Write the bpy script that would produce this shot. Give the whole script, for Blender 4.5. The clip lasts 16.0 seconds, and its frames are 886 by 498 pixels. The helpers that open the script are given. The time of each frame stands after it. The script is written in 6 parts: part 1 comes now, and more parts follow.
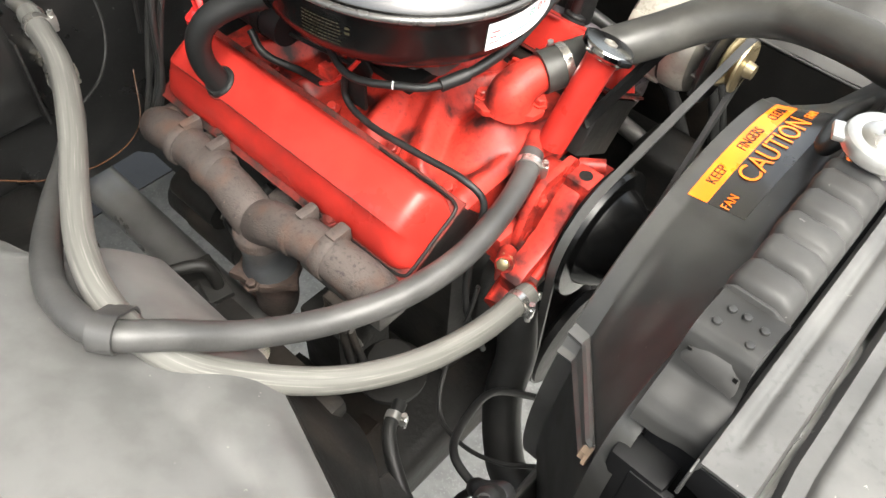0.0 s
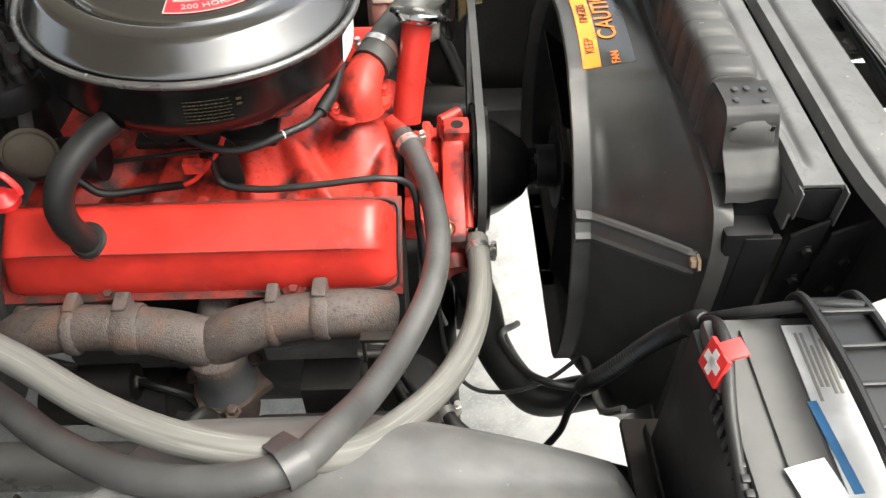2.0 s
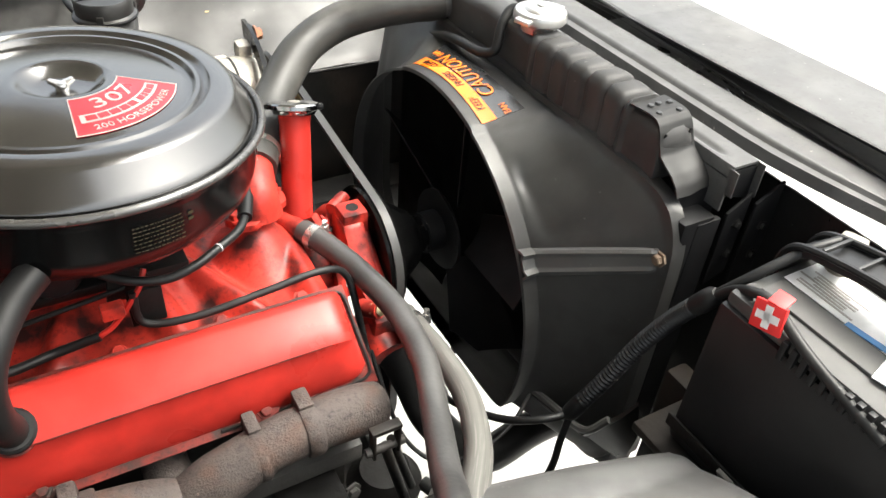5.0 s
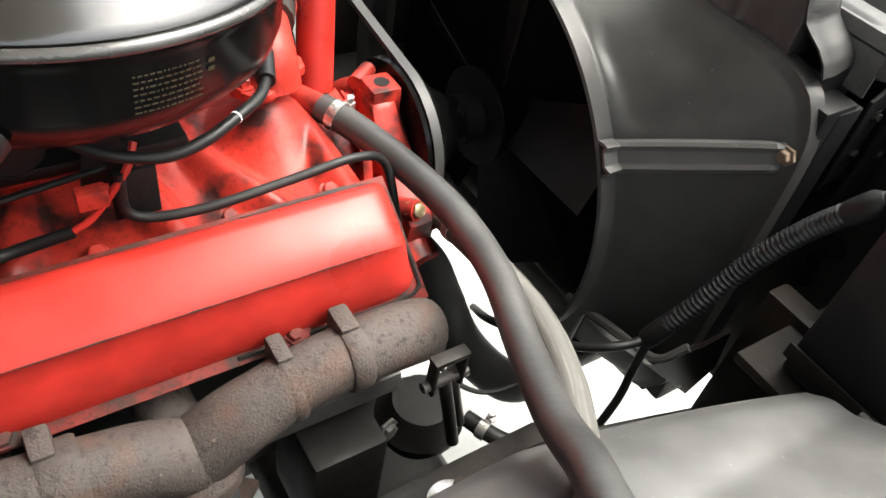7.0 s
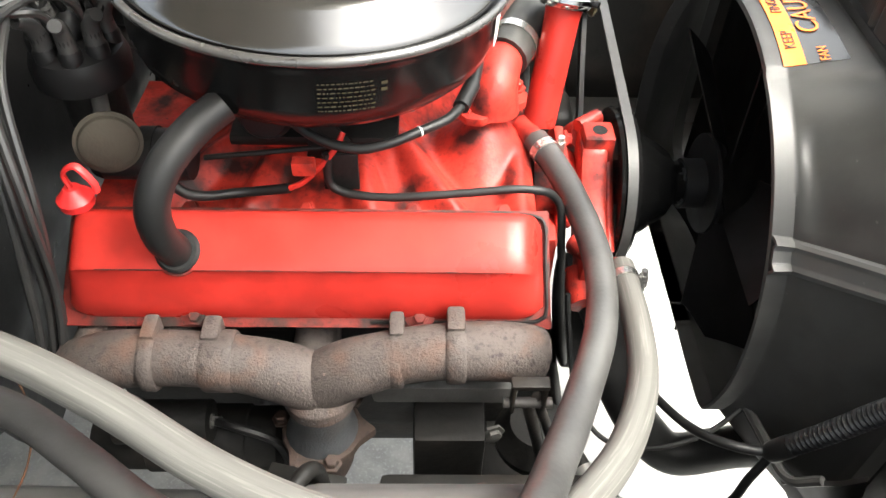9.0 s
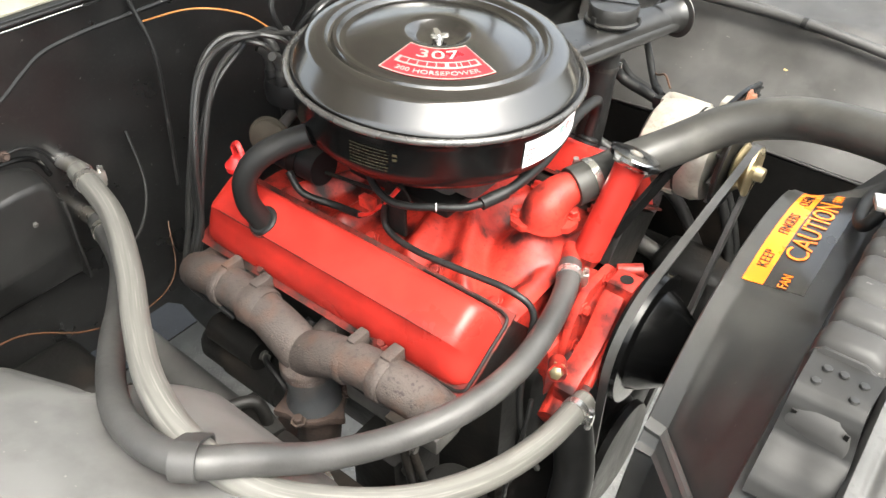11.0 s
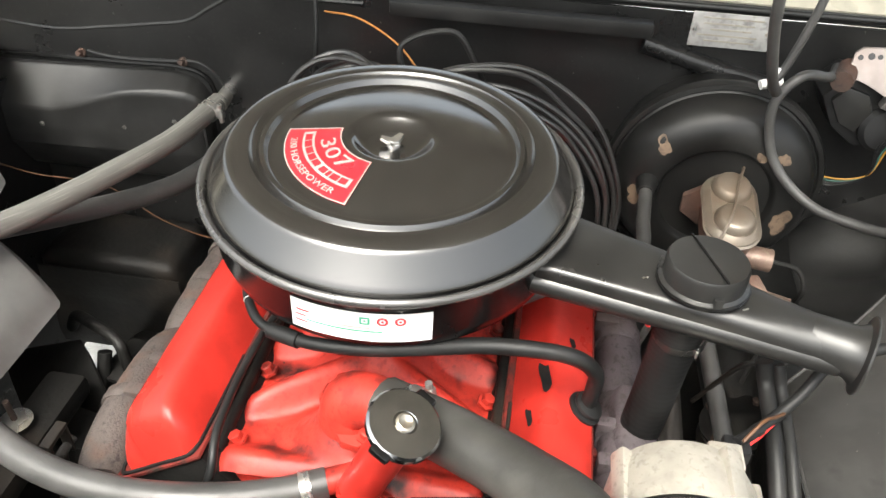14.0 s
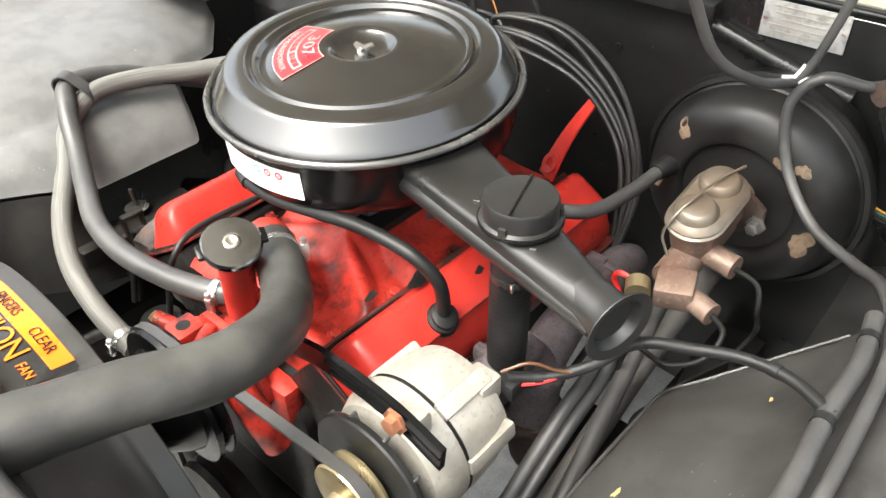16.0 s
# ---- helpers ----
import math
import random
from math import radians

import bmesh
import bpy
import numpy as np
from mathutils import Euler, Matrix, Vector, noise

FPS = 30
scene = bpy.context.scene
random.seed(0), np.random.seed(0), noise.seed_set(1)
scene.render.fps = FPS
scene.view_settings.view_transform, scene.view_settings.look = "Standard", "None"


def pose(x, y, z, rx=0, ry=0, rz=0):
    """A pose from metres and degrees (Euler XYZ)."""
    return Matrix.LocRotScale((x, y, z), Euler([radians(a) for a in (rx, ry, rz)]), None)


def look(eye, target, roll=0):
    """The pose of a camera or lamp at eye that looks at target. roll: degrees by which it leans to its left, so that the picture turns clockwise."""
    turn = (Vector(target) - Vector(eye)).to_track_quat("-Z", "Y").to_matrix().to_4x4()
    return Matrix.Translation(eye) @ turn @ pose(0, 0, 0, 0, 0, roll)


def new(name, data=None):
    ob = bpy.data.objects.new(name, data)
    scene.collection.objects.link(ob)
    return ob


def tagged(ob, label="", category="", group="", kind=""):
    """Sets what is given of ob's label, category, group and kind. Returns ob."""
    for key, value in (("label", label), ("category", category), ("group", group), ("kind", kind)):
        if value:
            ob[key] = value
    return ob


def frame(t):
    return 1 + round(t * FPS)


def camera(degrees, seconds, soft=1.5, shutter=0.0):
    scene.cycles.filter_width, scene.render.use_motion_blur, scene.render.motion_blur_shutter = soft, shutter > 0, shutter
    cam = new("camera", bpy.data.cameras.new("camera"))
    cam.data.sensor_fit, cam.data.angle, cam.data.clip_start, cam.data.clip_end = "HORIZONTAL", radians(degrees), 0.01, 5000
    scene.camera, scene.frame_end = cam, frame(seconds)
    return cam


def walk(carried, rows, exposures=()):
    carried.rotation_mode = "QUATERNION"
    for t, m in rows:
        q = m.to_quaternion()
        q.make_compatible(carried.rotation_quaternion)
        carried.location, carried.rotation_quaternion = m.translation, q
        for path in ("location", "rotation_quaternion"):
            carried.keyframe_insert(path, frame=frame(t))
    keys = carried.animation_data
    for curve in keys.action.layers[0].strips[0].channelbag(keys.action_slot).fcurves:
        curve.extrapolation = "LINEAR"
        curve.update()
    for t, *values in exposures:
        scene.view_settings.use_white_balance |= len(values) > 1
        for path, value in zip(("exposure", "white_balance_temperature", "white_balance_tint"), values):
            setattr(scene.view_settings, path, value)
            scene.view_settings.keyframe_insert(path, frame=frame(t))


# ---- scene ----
cam = camera(59.8, 16.0)
PATH = [
    (0, (0.602, -0.588, 1.46), (-0.193, 0.379, -0.1), 4.0),
    (0.5, (0.539, -0.642, 1.433), (-0.116, 0.473, -0.092), 1.2),
    (1, (0.462, -0.68, 1.446), (-0.026, 0.495, -0.098), 0.7),
    (1.5, (0.392, -0.718, 1.447), (0.138, 0.603, -0.033), 0.8),
    (2, (0.287, -0.79, 1.449), (0.31, 0.562, -0.025), -0.8),
    (2.5, (0.196, -0.78, 1.439), (0.429, 0.584, -0.006), -1.7),
    (3, (0.13, -0.755, 1.432), (0.629, 0.578, 0.027), -1.8),
    (3.5, (0.068, -0.754, 1.432), (0.694, 0.617, 0.118), 0.0),
    (3.7, (0.049, -0.754, 1.431), (0.746, 0.605, 0.14), -0.3),
    (5.8, (-0.01, -0.678, 1.362), (0.843, 0.641, 0.123), 6.3),
    (6, (-0.003, -0.654, 1.348), (0.841, 0.641, 0.078), 7.3),
    (6.5, (-0.019, -0.595, 1.314), (0.916, 0.6, 0.011), 10.7),
    (7, (-0.043, -0.574, 1.263), (0.883, 0.519, -0.133), 12.0),
    (7.5, (-0.041, -0.561, 1.269), (0.662, 0.545, -0.242), 5.8),
    (8, (0.008, -0.562, 1.282), (0.473, 0.631, -0.255), 3.1),
    (8.5, (0.059, -0.589, 1.302), (0.334, 0.669, -0.228), 1.2),
    (9, (0.13, -0.679, 1.339), (0.172, 0.708, -0.101), 1.8),
    (9.2, (0.165, -0.704, 1.368), (0.077, 0.705, -0.049), 0.4),
    (11.3, (0.597, -0.654, 1.439), (-0.442, 0.496, 0.175), 0.3),
    (11.5, (0.601, -0.612, 1.438), (-0.5, 0.476, 0.172), 0.1),
    (12, (0.619, -0.467, 1.418), (-0.721, 0.316, 0.156), 4.1),
    (12.5, (0.65, -0.335, 1.412), (-0.778, 0.166, 0.104), 1.2),
    (13, (0.73, -0.201, 1.419), (-0.785, 0.08, 0.143), 3.3),
    (13.5, (0.701, -0.02, 1.418), (-0.857, 0.053, 0.166), 2.0),
    (14, (0.655, 0.151, 1.419), (-0.906, -0.059, 0.187), 2.4),
    (14.5, (0.712, 0.294, 1.424), (-0.804, -0.194, 0.213), -2.5),
    (15, (0.74, 0.447, 1.432), (-0.7, -0.172, 0.191), -1.1),
    (15.5, (0.669, 0.564, 1.414), (-0.667, -0.292, 0.196), -0.2),
    (16, (0.574, 0.649, 1.408), (-0.564, -0.43, 0.167), -2.2),
]
walk(cam, [(t, look(eye, target, roll)) for t, eye, target, roll in PATH], [(0, 2.25, 6600, 5), (2, 2.1, 6600, 5), (6.5, 2.15, 6600, 5), (8.0, 2.28, 6600, 5), (9, 2.63, 6600, 5), (11.4, 2.3, 6600, 5), (12.3, 2.0, 6600, 5), (13.5, 2.0, 6600, 5), (14.5, 2.15, 6600, 5), (15.5, 2.4, 6600, 5), (16, 2.4, 6600, 5)])

# ---- world and light ----
world = bpy.data.worlds.new("world")
scene.world = world
world.use_nodes = True
wn, wl = world.node_tree.nodes, world.node_tree.links
sky = wn.new("ShaderNodeTexSky")
sky.sky_type, sky.sun_disc = "NISHITA", False
sky.sun_elevation, sky.sun_rotation, sky.air_density, sky.dust_density = radians(62), radians(107), 1.0, 9.0
haze = wn.new("ShaderNodeHueSaturation")
haze.inputs["Saturation"].default_value = 0.4
wl.new(sky.outputs[0], haze.inputs["Color"])
wl.new(haze.outputs[0], wn["Background"].inputs[0])
wn["Background"].inputs[1].default_value = 0.15
sun = new("sun", bpy.data.lights.new("sun", "SUN"))
sun.data.energy, sun.data.angle, sun.data.color = 0.55, radians(40), (1.0, 0.96, 0.92)
sun.matrix_world = look((2.6, -0.8, 5.1), (0, 0, 0))


# ---- materials ----
def mat(name, colour, rough=0.5, metal=0.0, spots=None, fine=None, bump=0.0, bump_scale=300, coat=0.0, streak=False, spot_scale=9, spot_lo=0.52, spot_hi=0.68, rough_var=0.12, spec=0.5, specks=None):
    """A surface with broad stains (spots: colour), fine grain (fine: colour) and fine relief."""
    m = bpy.data.materials.new(name)
    m.use_nodes = True
    n, l = m.node_tree.nodes, m.node_tree.links
    b = n["Principled BSDF"]
    b.inputs["Metallic"].default_value, b.inputs["Coat Weight"].default_value = metal, coat
    b.inputs["Coat Roughness"].default_value, b.inputs["Specular IOR Level"].default_value = 0.12, spec
    co = n.new("ShaderNodeTexCoord").outputs["Object"]
    if streak:
        mp = n.new("ShaderNodeMapping")
        mp.inputs["Scale"].default_value = (0.22, 0.07, 1)
        l.new(n.new("ShaderNodeUVMap").outputs[0], mp.inputs[0])
        co = mp.outputs[0]

    def noise_of(scale, detail=4.0, lo=0.4, hi=0.6):
        t = n.new("ShaderNodeTexNoise")
        t.inputs["Scale"].default_value, t.inputs["Detail"].default_value = scale, detail
        l.new(co, t.inputs["Vector"])
        r = n.new("ShaderNodeMapRange")
        r.inputs[1].default_value, r.inputs[2].default_value = lo, hi
        l.new(t.outputs["Fac"], r.inputs[0])
        return t.outputs["Fac"], r.outputs[0]

    col = n.new("ShaderNodeMix")
    col.data_type = "RGBA"
    col.inputs[6].default_value = (*[c * 0.86 for c in colour], 1)
    col.inputs[7].default_value = (*[min(1, c * 1.12) for c in colour], 1)
    l.new(noise_of(25)[1], col.inputs[0])
    out = col.outputs[2]
    for extra, scale, lo, hi in ((fine, 170, 0.54, 0.66), (spots, spot_scale, spot_lo, spot_hi), (specks, 130, 0.715, 0.735)):
        if extra:
            x = n.new("ShaderNodeMix")
            x.data_type = "RGBA"
            l.new(noise_of(scale, 6.0, lo, hi)[1], x.inputs[0])
            l.new(out, x.inputs[6])
            x.inputs[7].default_value = (*extra, 1)
            out = x.outputs[2]
    l.new(out, b.inputs["Base Color"])
    rr = n.new("ShaderNodeMapRange")
    rr.inputs[1].default_value, rr.inputs[2].default_value = 0.3, 0.7
    rr.inputs[3].default_value, rr.inputs[4].default_value = max(0.03, rough - rough_var), min(1, rough + rough_var)
    l.new(noise_of(14, 6.0)[0], rr.inputs[0])
    l.new(rr.outputs[0], b.inputs["Roughness"])
    if bump:
        p = n.new("ShaderNodeBump")
        p.inputs["Strength"].default_value, p.inputs["Distance"].default_value = bump, 0.002
        l.new(noise_of(bump_scale, 5.0)[0], p.inputs["Height"])
        l.new(p.outputs[0], b.inputs["Normal"])
    return m


RED = mat("red_enamel", (0.41, 0.0245, 0.018), 0.33, spots=(0.2, 0.016, 0.013), bump=0.03, bump_scale=50, spot_lo=0.5, spot_hi=1.0, rough_var=0.08, spec=0.27)
RED_CAST = mat("red_painted_casting", (0.44, 0.033, 0.022), 0.44, spots=(0.03, 0.009, 0.008), fine=(0.3, 0.022, 0.016), bump=0.35, bump_scale=110, spot_scale=24, spot_lo=0.47, spot_hi=0.66, spec=0.3, specks=(0.02, 0.008, 0.007))
GLOSS = mat("black_gloss_paint", (0.005, 0.005, 0.005), 0.22, bump=0.02, bump_scale=40, rough_var=0.06, spec=0.22)
LID = mat("black_satin_paint", (0.0115, 0.0106, 0.0095), 0.21, bump=0.02, bump_scale=60, rough_var=0.06, spec=1.0, coat=0.65)
# Fan black; on the radiator's side parts it also stands for shade.
FANM = mat("near_black_paint", (0.006, 0.006, 0.0065), 0.55, spots=(0.011, 0.0108, 0.0105), bump=0.06, bump_scale=90, spec=0.2)
MATT = mat("satin_black_plastic", (0.013, 0.0127, 0.0122), 0.36, spots=(0.022, 0.0215, 0.0205), bump=0.06, bump_scale=90, rough_var=0.1, spec=0.6)
BOOST = mat("aged_black_paint", (0.009, 0.0089, 0.0087), 0.4, spots=(0.018, 0.0174, 0.0166), bump=0.08, bump_scale=60, spec=0.32)
HEATER = mat("black_grained_moulding", (0.014, 0.0139, 0.0137), 0.42, spots=(0.024, 0.0236, 0.023), bump=0.1, bump_scale=90, spec=0.4)
GRIME = mat("grimy_red_steel", (0.13, 0.02, 0.016), 0.6, spots=(0.03, 0.022, 0.019), fine=(0.06, 0.015, 0.012), bump=0.2, spot_scale=40, spot_lo=0.45, spot_hi=0.65, spec=0.15)
# Paler than the pan's black: the rim's highlight is put into the colour.
RIM = mat("highlight_black_edge", (0.045, 0.043, 0.041), 0.28, spots=(0.1, 0.096, 0.09), bump=0.05, bump_scale=120, spec=0.9)
TANK = mat("black_painted_brass", (0.038, 0.037, 0.036), 0.5, spots=(0.056, 0.055, 0.053), bump=0.12, bump_scale=60, rough_var=0.08, spec=0.3, specks=(0.16, 0.155, 0.145))
LABELF = mat("black_label_film", (0.02, 0.02, 0.02), 0.22, bump=0.02, spec=0.8)
RAIL = mat("dusty_satin_black_steel", (0.068, 0.067, 0.0655), 0.46, spots=(0.098, 0.096, 0.093), fine=(0.055, 0.054, 0.053), bump=0.08, bump_scale=70, rough_var=0.1, specks=(0.2, 0.19, 0.18))
FILM = mat("black_chrome", (0.3, 0.3, 0.3), 0.14, metal=1.0, bump=0.02, rough_var=0.03)
SATIN = mat("black_satin_metal", (0.052, 0.051, 0.05), 0.34, spots=(0.085, 0.083, 0.079), bump=0.05, bump_scale=80, rough_var=0.1)
PANEL = mat("faded_black_body_panel", (0.094, 0.093, 0.091), 0.42, spots=(0.112, 0.111, 0.109), bump=0.06, bump_scale=38, rough_var=0.05, specks=(0.17, 0.165, 0.155))
# Darker copy of PANEL: the left side's weaker light put into the paint.
PANEL_D = mat("shaded_black_panel", (0.034, 0.0332, 0.0318), 0.45, spots=(0.014, 0.0137, 0.0133), bump=0.06, bump_scale=38, rough_var=0.1, spec=0.45, spot_scale=13, spot_lo=0.6, spot_hi=0.7, specks=(0.1, 0.095, 0.085))
WALL = mat("black_firewall_paint", (0.010, 0.010, 0.0102), 0.36, spots=(0.02, 0.0197, 0.0192), fine=(0.013, 0.013, 0.013), bump=0.3, bump_scale=22, spec=0.4, spot_lo=0.56, spot_hi=0.78, specks=(0.1, 0.098, 0.092))
SHELL = mat("faded_black_moulding", (0.066, 0.065, 0.063), 0.4, spots=(0.085, 0.084, 0.081), bump=0.05, bump_scale=50, rough_var=0.07, spec=0.7, spot_scale=6, spot_lo=0.4, spot_hi=0.8, specks=(0.12, 0.118, 0.11))
DARK = mat("oily_black_iron", (0.007, 0.0067, 0.0063), 0.55, spots=(0.02, 0.016, 0.013), bump=0.4, bump_scale=120, spec=0.25)
RUBBER = mat("black_rubber", (0.010, 0.010, 0.010), 0.48, spots=(0.022, 0.0215, 0.021), bump=0.06, bump_scale=200, spec=0.3)
HOSE = mat("grey_worn_rubber", (0.042, 0.041, 0.040), 0.46, spots=(0.075, 0.073, 0.07), bump=0.15, bump_scale=200, spec=0.5)
HOSE_OLD = mat("scuffed_grey_rubber", (0.115, 0.112, 0.103), 0.62, fine=(0.165, 0.16, 0.147), spots=(0.07, 0.068, 0.062), bump=0.2, bump_scale=120, spot_scale=45, streak=True, spec=0.3)
RUST = mat("rusty_cast_iron", (0.062, 0.05, 0.045), 0.72, spots=(0.08, 0.042, 0.028), fine=(0.03, 0.024, 0.022), bump=0.6, bump_scale=420, spot_scale=30, spot_lo=0.5, spot_hi=0.75, spec=0.4, specks=(0.16, 0.12, 0.1))
HOSE_DUST = mat("dusty_black_rubber", (0.036, 0.035, 0.032), 0.46, spots=(0.062, 0.06, 0.054), bump=0.14, bump_scale=150, spot_scale=14, spec=0.4)
PLATE = mat("dulled_tin", (0.42, 0.415, 0.405), 0.5, metal=0.4, spots=(0.25, 0.245, 0.235), bump=0.1, bump_scale=260, spot_scale=70)
BARE = mat("bare_pinkish_steel", (0.3, 0.265, 0.25), 0.45, metal=0.5, spots=(0.2, 0.165, 0.15), bump=0.1, bump_scale=120)
DULL = mat("dull_black_paint", (0.016, 0.0157, 0.0152), 0.55, spots=(0.028, 0.0272, 0.026), bump=0.12, bump_scale=60, spec=0.3)
ORANGEW = mat("orange_wire", (0.42, 0.17, 0.04), 0.5)
LEAD = mat("black_lead_rubber", (0.016, 0.0158, 0.0155), 0.38, spots=(0.03, 0.0295, 0.029), bump=0.05, bump_scale=200, spec=0.7)
# Pale tan picked so the unseen hood reflects light onto the air cleaner.
HOODM = mat("hood_bounce_paint", (0.34, 0.31, 0.26), 0.55, spots=(0.24, 0.215, 0.18), bump=0.1, bump_scale=30, spot_scale=5)
RUST_D = mat("dark_rust", (0.042, 0.026, 0.02), 0.85, spots=(0.085, 0.038, 0.024), fine=(0.022, 0.015, 0.013), bump=0.6, bump_scale=220)
ALU = mat("cast_aluminium", (0.4, 0.375, 0.325), 0.48, metal=0.5, spots=(0.25, 0.225, 0.185), fine=(0.34, 0.32, 0.275), bump=0.22, bump_scale=200)
STEEL = mat("zinc_plated_steel", (0.6, 0.59, 0.57), 0.3, metal=0.9, spots=(0.4, 0.36, 0.3), bump=0.05)
BRASS = mat("yellow_zinc", (0.42, 0.34, 0.2), 0.34, metal=0.8, spots=(0.24, 0.2, 0.13))
COPPER = mat("copper_plate", (0.42, 0.19, 0.11), 0.4, metal=0.7, spots=(0.2, 0.1, 0.07))
MCYL = mat("rusty_zinc_casting", (0.17, 0.115, 0.09), 0.5, metal=0.35, spots=(0.12, 0.05, 0.034), fine=(0.22, 0.17, 0.13), bump=0.25)
MCAP = mat("dull_plated_cap", (0.2, 0.175, 0.145), 0.42, metal=0.45, spots=(0.14, 0.105, 0.075))
CANM = mat("dirty_plated_can", (0.042, 0.036, 0.028), 0.7, spots=(0.024, 0.02, 0.016), bump=0.2, spec=0.2)
CHIP = mat("yellow_primer_chip", (0.4, 0.3, 0.12), 0.7, spots=(0.25, 0.19, 0.1))
PATCH = mat("bare_primer_patch", (0.13, 0.09, 0.06), 0.7, spots=(0.06, 0.04, 0.03), bump=0.2, spot_scale=90)
WHITE = mat("white_paper", (0.75, 0.75, 0.74), 0.5)
REDINK = mat("red_label_ink", (0.62, 0.02, 0.03), 0.35)
ORANGE = mat("orange_label_ink", (0.85, 0.17, 0.012), 0.3)
# Cast iron with the outlet's bluish shade put into its colour.
OUTLET = mat("shaded_blue_grey_iron", (0.055, 0.058, 0.063), 0.6, spots=(0.09, 0.075, 0.068), bump=0.35, bump_scale=300)
SILVER = mat("silver_ink", (0.42, 0.4, 0.37), 0.4, metal=0.3)
INK = mat("black_ink", (0.015, 0.015, 0.015), 0.3)
GREEN = mat("green_ink", (0.05, 0.35, 0.2), 0.5)
GOLD = mat("gold_ink", (0.04, 0.034, 0.02), 0.3)
CREAM = mat("cream_body_paint", (0.47, 0.44, 0.36), 0.3, coat=0.4, spots=(0.44, 0.41, 0.335))
REDPLASTIC = mat("red_plastic", (0.7, 0.03, 0.03), 0.4)
CONCRETE = mat("pale_concrete", (0.38, 0.376, 0.36), 0.8, spots=(0.33, 0.33, 0.32), fine=(0.47, 0.47, 0.455), bump=0.15, spot_scale=3)
BATTOP = mat("dusty_black_plastic", (0.06, 0.0595, 0.058), 0.5, spots=(0.085, 0.083, 0.08), bump=0.05, bump_scale=90, spec=0.4)
PLASTIC = mat("black_plastic", (0.011, 0.011, 0.0115), 0.4, bump=0.03, spec=0.35)
WIREY = mat("brown_orange_wire", (0.085, 0.037, 0.016), 0.5)
GREY = mat("grey_grime_steel", (0.11, 0.106, 0.1), 0.5, metal=0.3, spots=(0.06, 0.054, 0.05), bump=0.2)
MANGREY = mat("purple_grey_iron", (0.088, 0.074, 0.08), 0.7, spots=(0.06, 0.045, 0.042), fine=(0.05, 0.04, 0.042), bump=0.5, spec=0.3)
BLUE = mat("blue_ink", (0.06, 0.2, 0.42), 0.4)


# ---- mesh helpers ----
def V(*a):
    return Vector(a)


def spline(points, n=8):
    """A smooth line through the points."""
    p = [Vector(q) for q in points]
    q = [2 * p[0] - p[1], *p, 2 * p[-1] - p[-2]]
    out = []
    for i in range(1, len(q) - 2):
        a, b, c, d = q[i - 1:i + 3]
        for k in range(n):
            u = k / n
            out.append(0.5 * (2 * b + (c - a) * u + (2 * a - 5 * b + 4 * c - d) * u * u + (3 * b - a - 3 * c + d) * u ** 3))
    return out + [p[-1]]


def bell(d, w):
    return math.exp(-((d / w) ** 2))


def ease(x, lo, hi):
    k = max(0.0, min(1.0, (x - lo) / (hi - lo)))
    return k * k * (3 - 2 * k)


def tube_loops(bm, line, radius, segs=12, cap=True, squash=1.0):
    """A round bar along a line; radius is a number or a function of 0..1."""
    up = Vector((0.02, 0.03, 1)).normalized()
    loops = []
    side = None
    for i, p in enumerate(line):
        d = (line[min(i + 1, len(line) - 1)] - line[max(i - 1, 0)]).normalized()
        if side is None:
            side = d.cross(up)
            if side.length < 0.05:
                side = d.cross(Vector((1, 0, 0)))
        side = (side - d * side.dot(d)).normalized()
        nor = side.cross(d)
        r = radius(i / (len(line) - 1)) if callable(radius) else radius
        loops.append([bm.verts.new(p + r * (math.cos(a) * side + squash * math.sin(a) * nor)) for a in (2 * math.pi * k / segs for k in range(segs))])
    uv = bm.loops.layers.uv.verify()
    far = [0.0]
    for p, q in zip(line, line[1:]):
        far.append(far[-1] + (q - p).length)
    for i, (a, b) in enumerate(zip(loops, loops[1:])):
        for k in range(segs):
            f = bm.faces.new((a[k], a[(k + 1) % segs], b[(k + 1) % segs], b[k]))
            for lp, (c, d) in zip(f.loops, ((k, i), (k + 1, i), (k + 1, i + 1), (k, i + 1))):
                lp[uv].uv = (c / segs, far[d])
    if cap:
        bm.faces.new(loops[0][::-1]), bm.faces.new(loops[-1])
    return bm


def tube(points, radius, segs=12, n=8, bm=None, squash=1.0):
    return tube_loops(bm or bmesh.new(), spline(points, n), radius, segs, squash=squash)


def rod(a, b, radius, segs=12, bm=None):
    return tube_loops(bm or bmesh.new(), [Vector(a), Vector(b)], radius, segs)


def lathe(profile, segs=48, m=None, bm=None):
    """A turned body from (radius, height) pairs about the z axis of the pose m."""
    bm = bm or bmesh.new()
    m = m or Matrix()
    loops = []
    for r, z in profile:
        if r < 1e-6:
            loops.append([bm.verts.new(m @ Vector((0, 0, z)))])
        else:
            loops.append([bm.verts.new(m @ Vector((r * math.cos(a), r * math.sin(a), z))) for a in (2 * math.pi * k / segs for k in range(segs))])
    for a, b in zip(loops, loops[1:]):
        for k in range(segs):
            q = [a[k % len(a)], a[(k + 1) % len(a)], b[(k + 1) % len(b)], b[k % len(b)]]
            q = [v for i, v in enumerate(q) if v not in q[:i]]
            if len(q) > 2:
                bm.faces.new(q)
    return bm


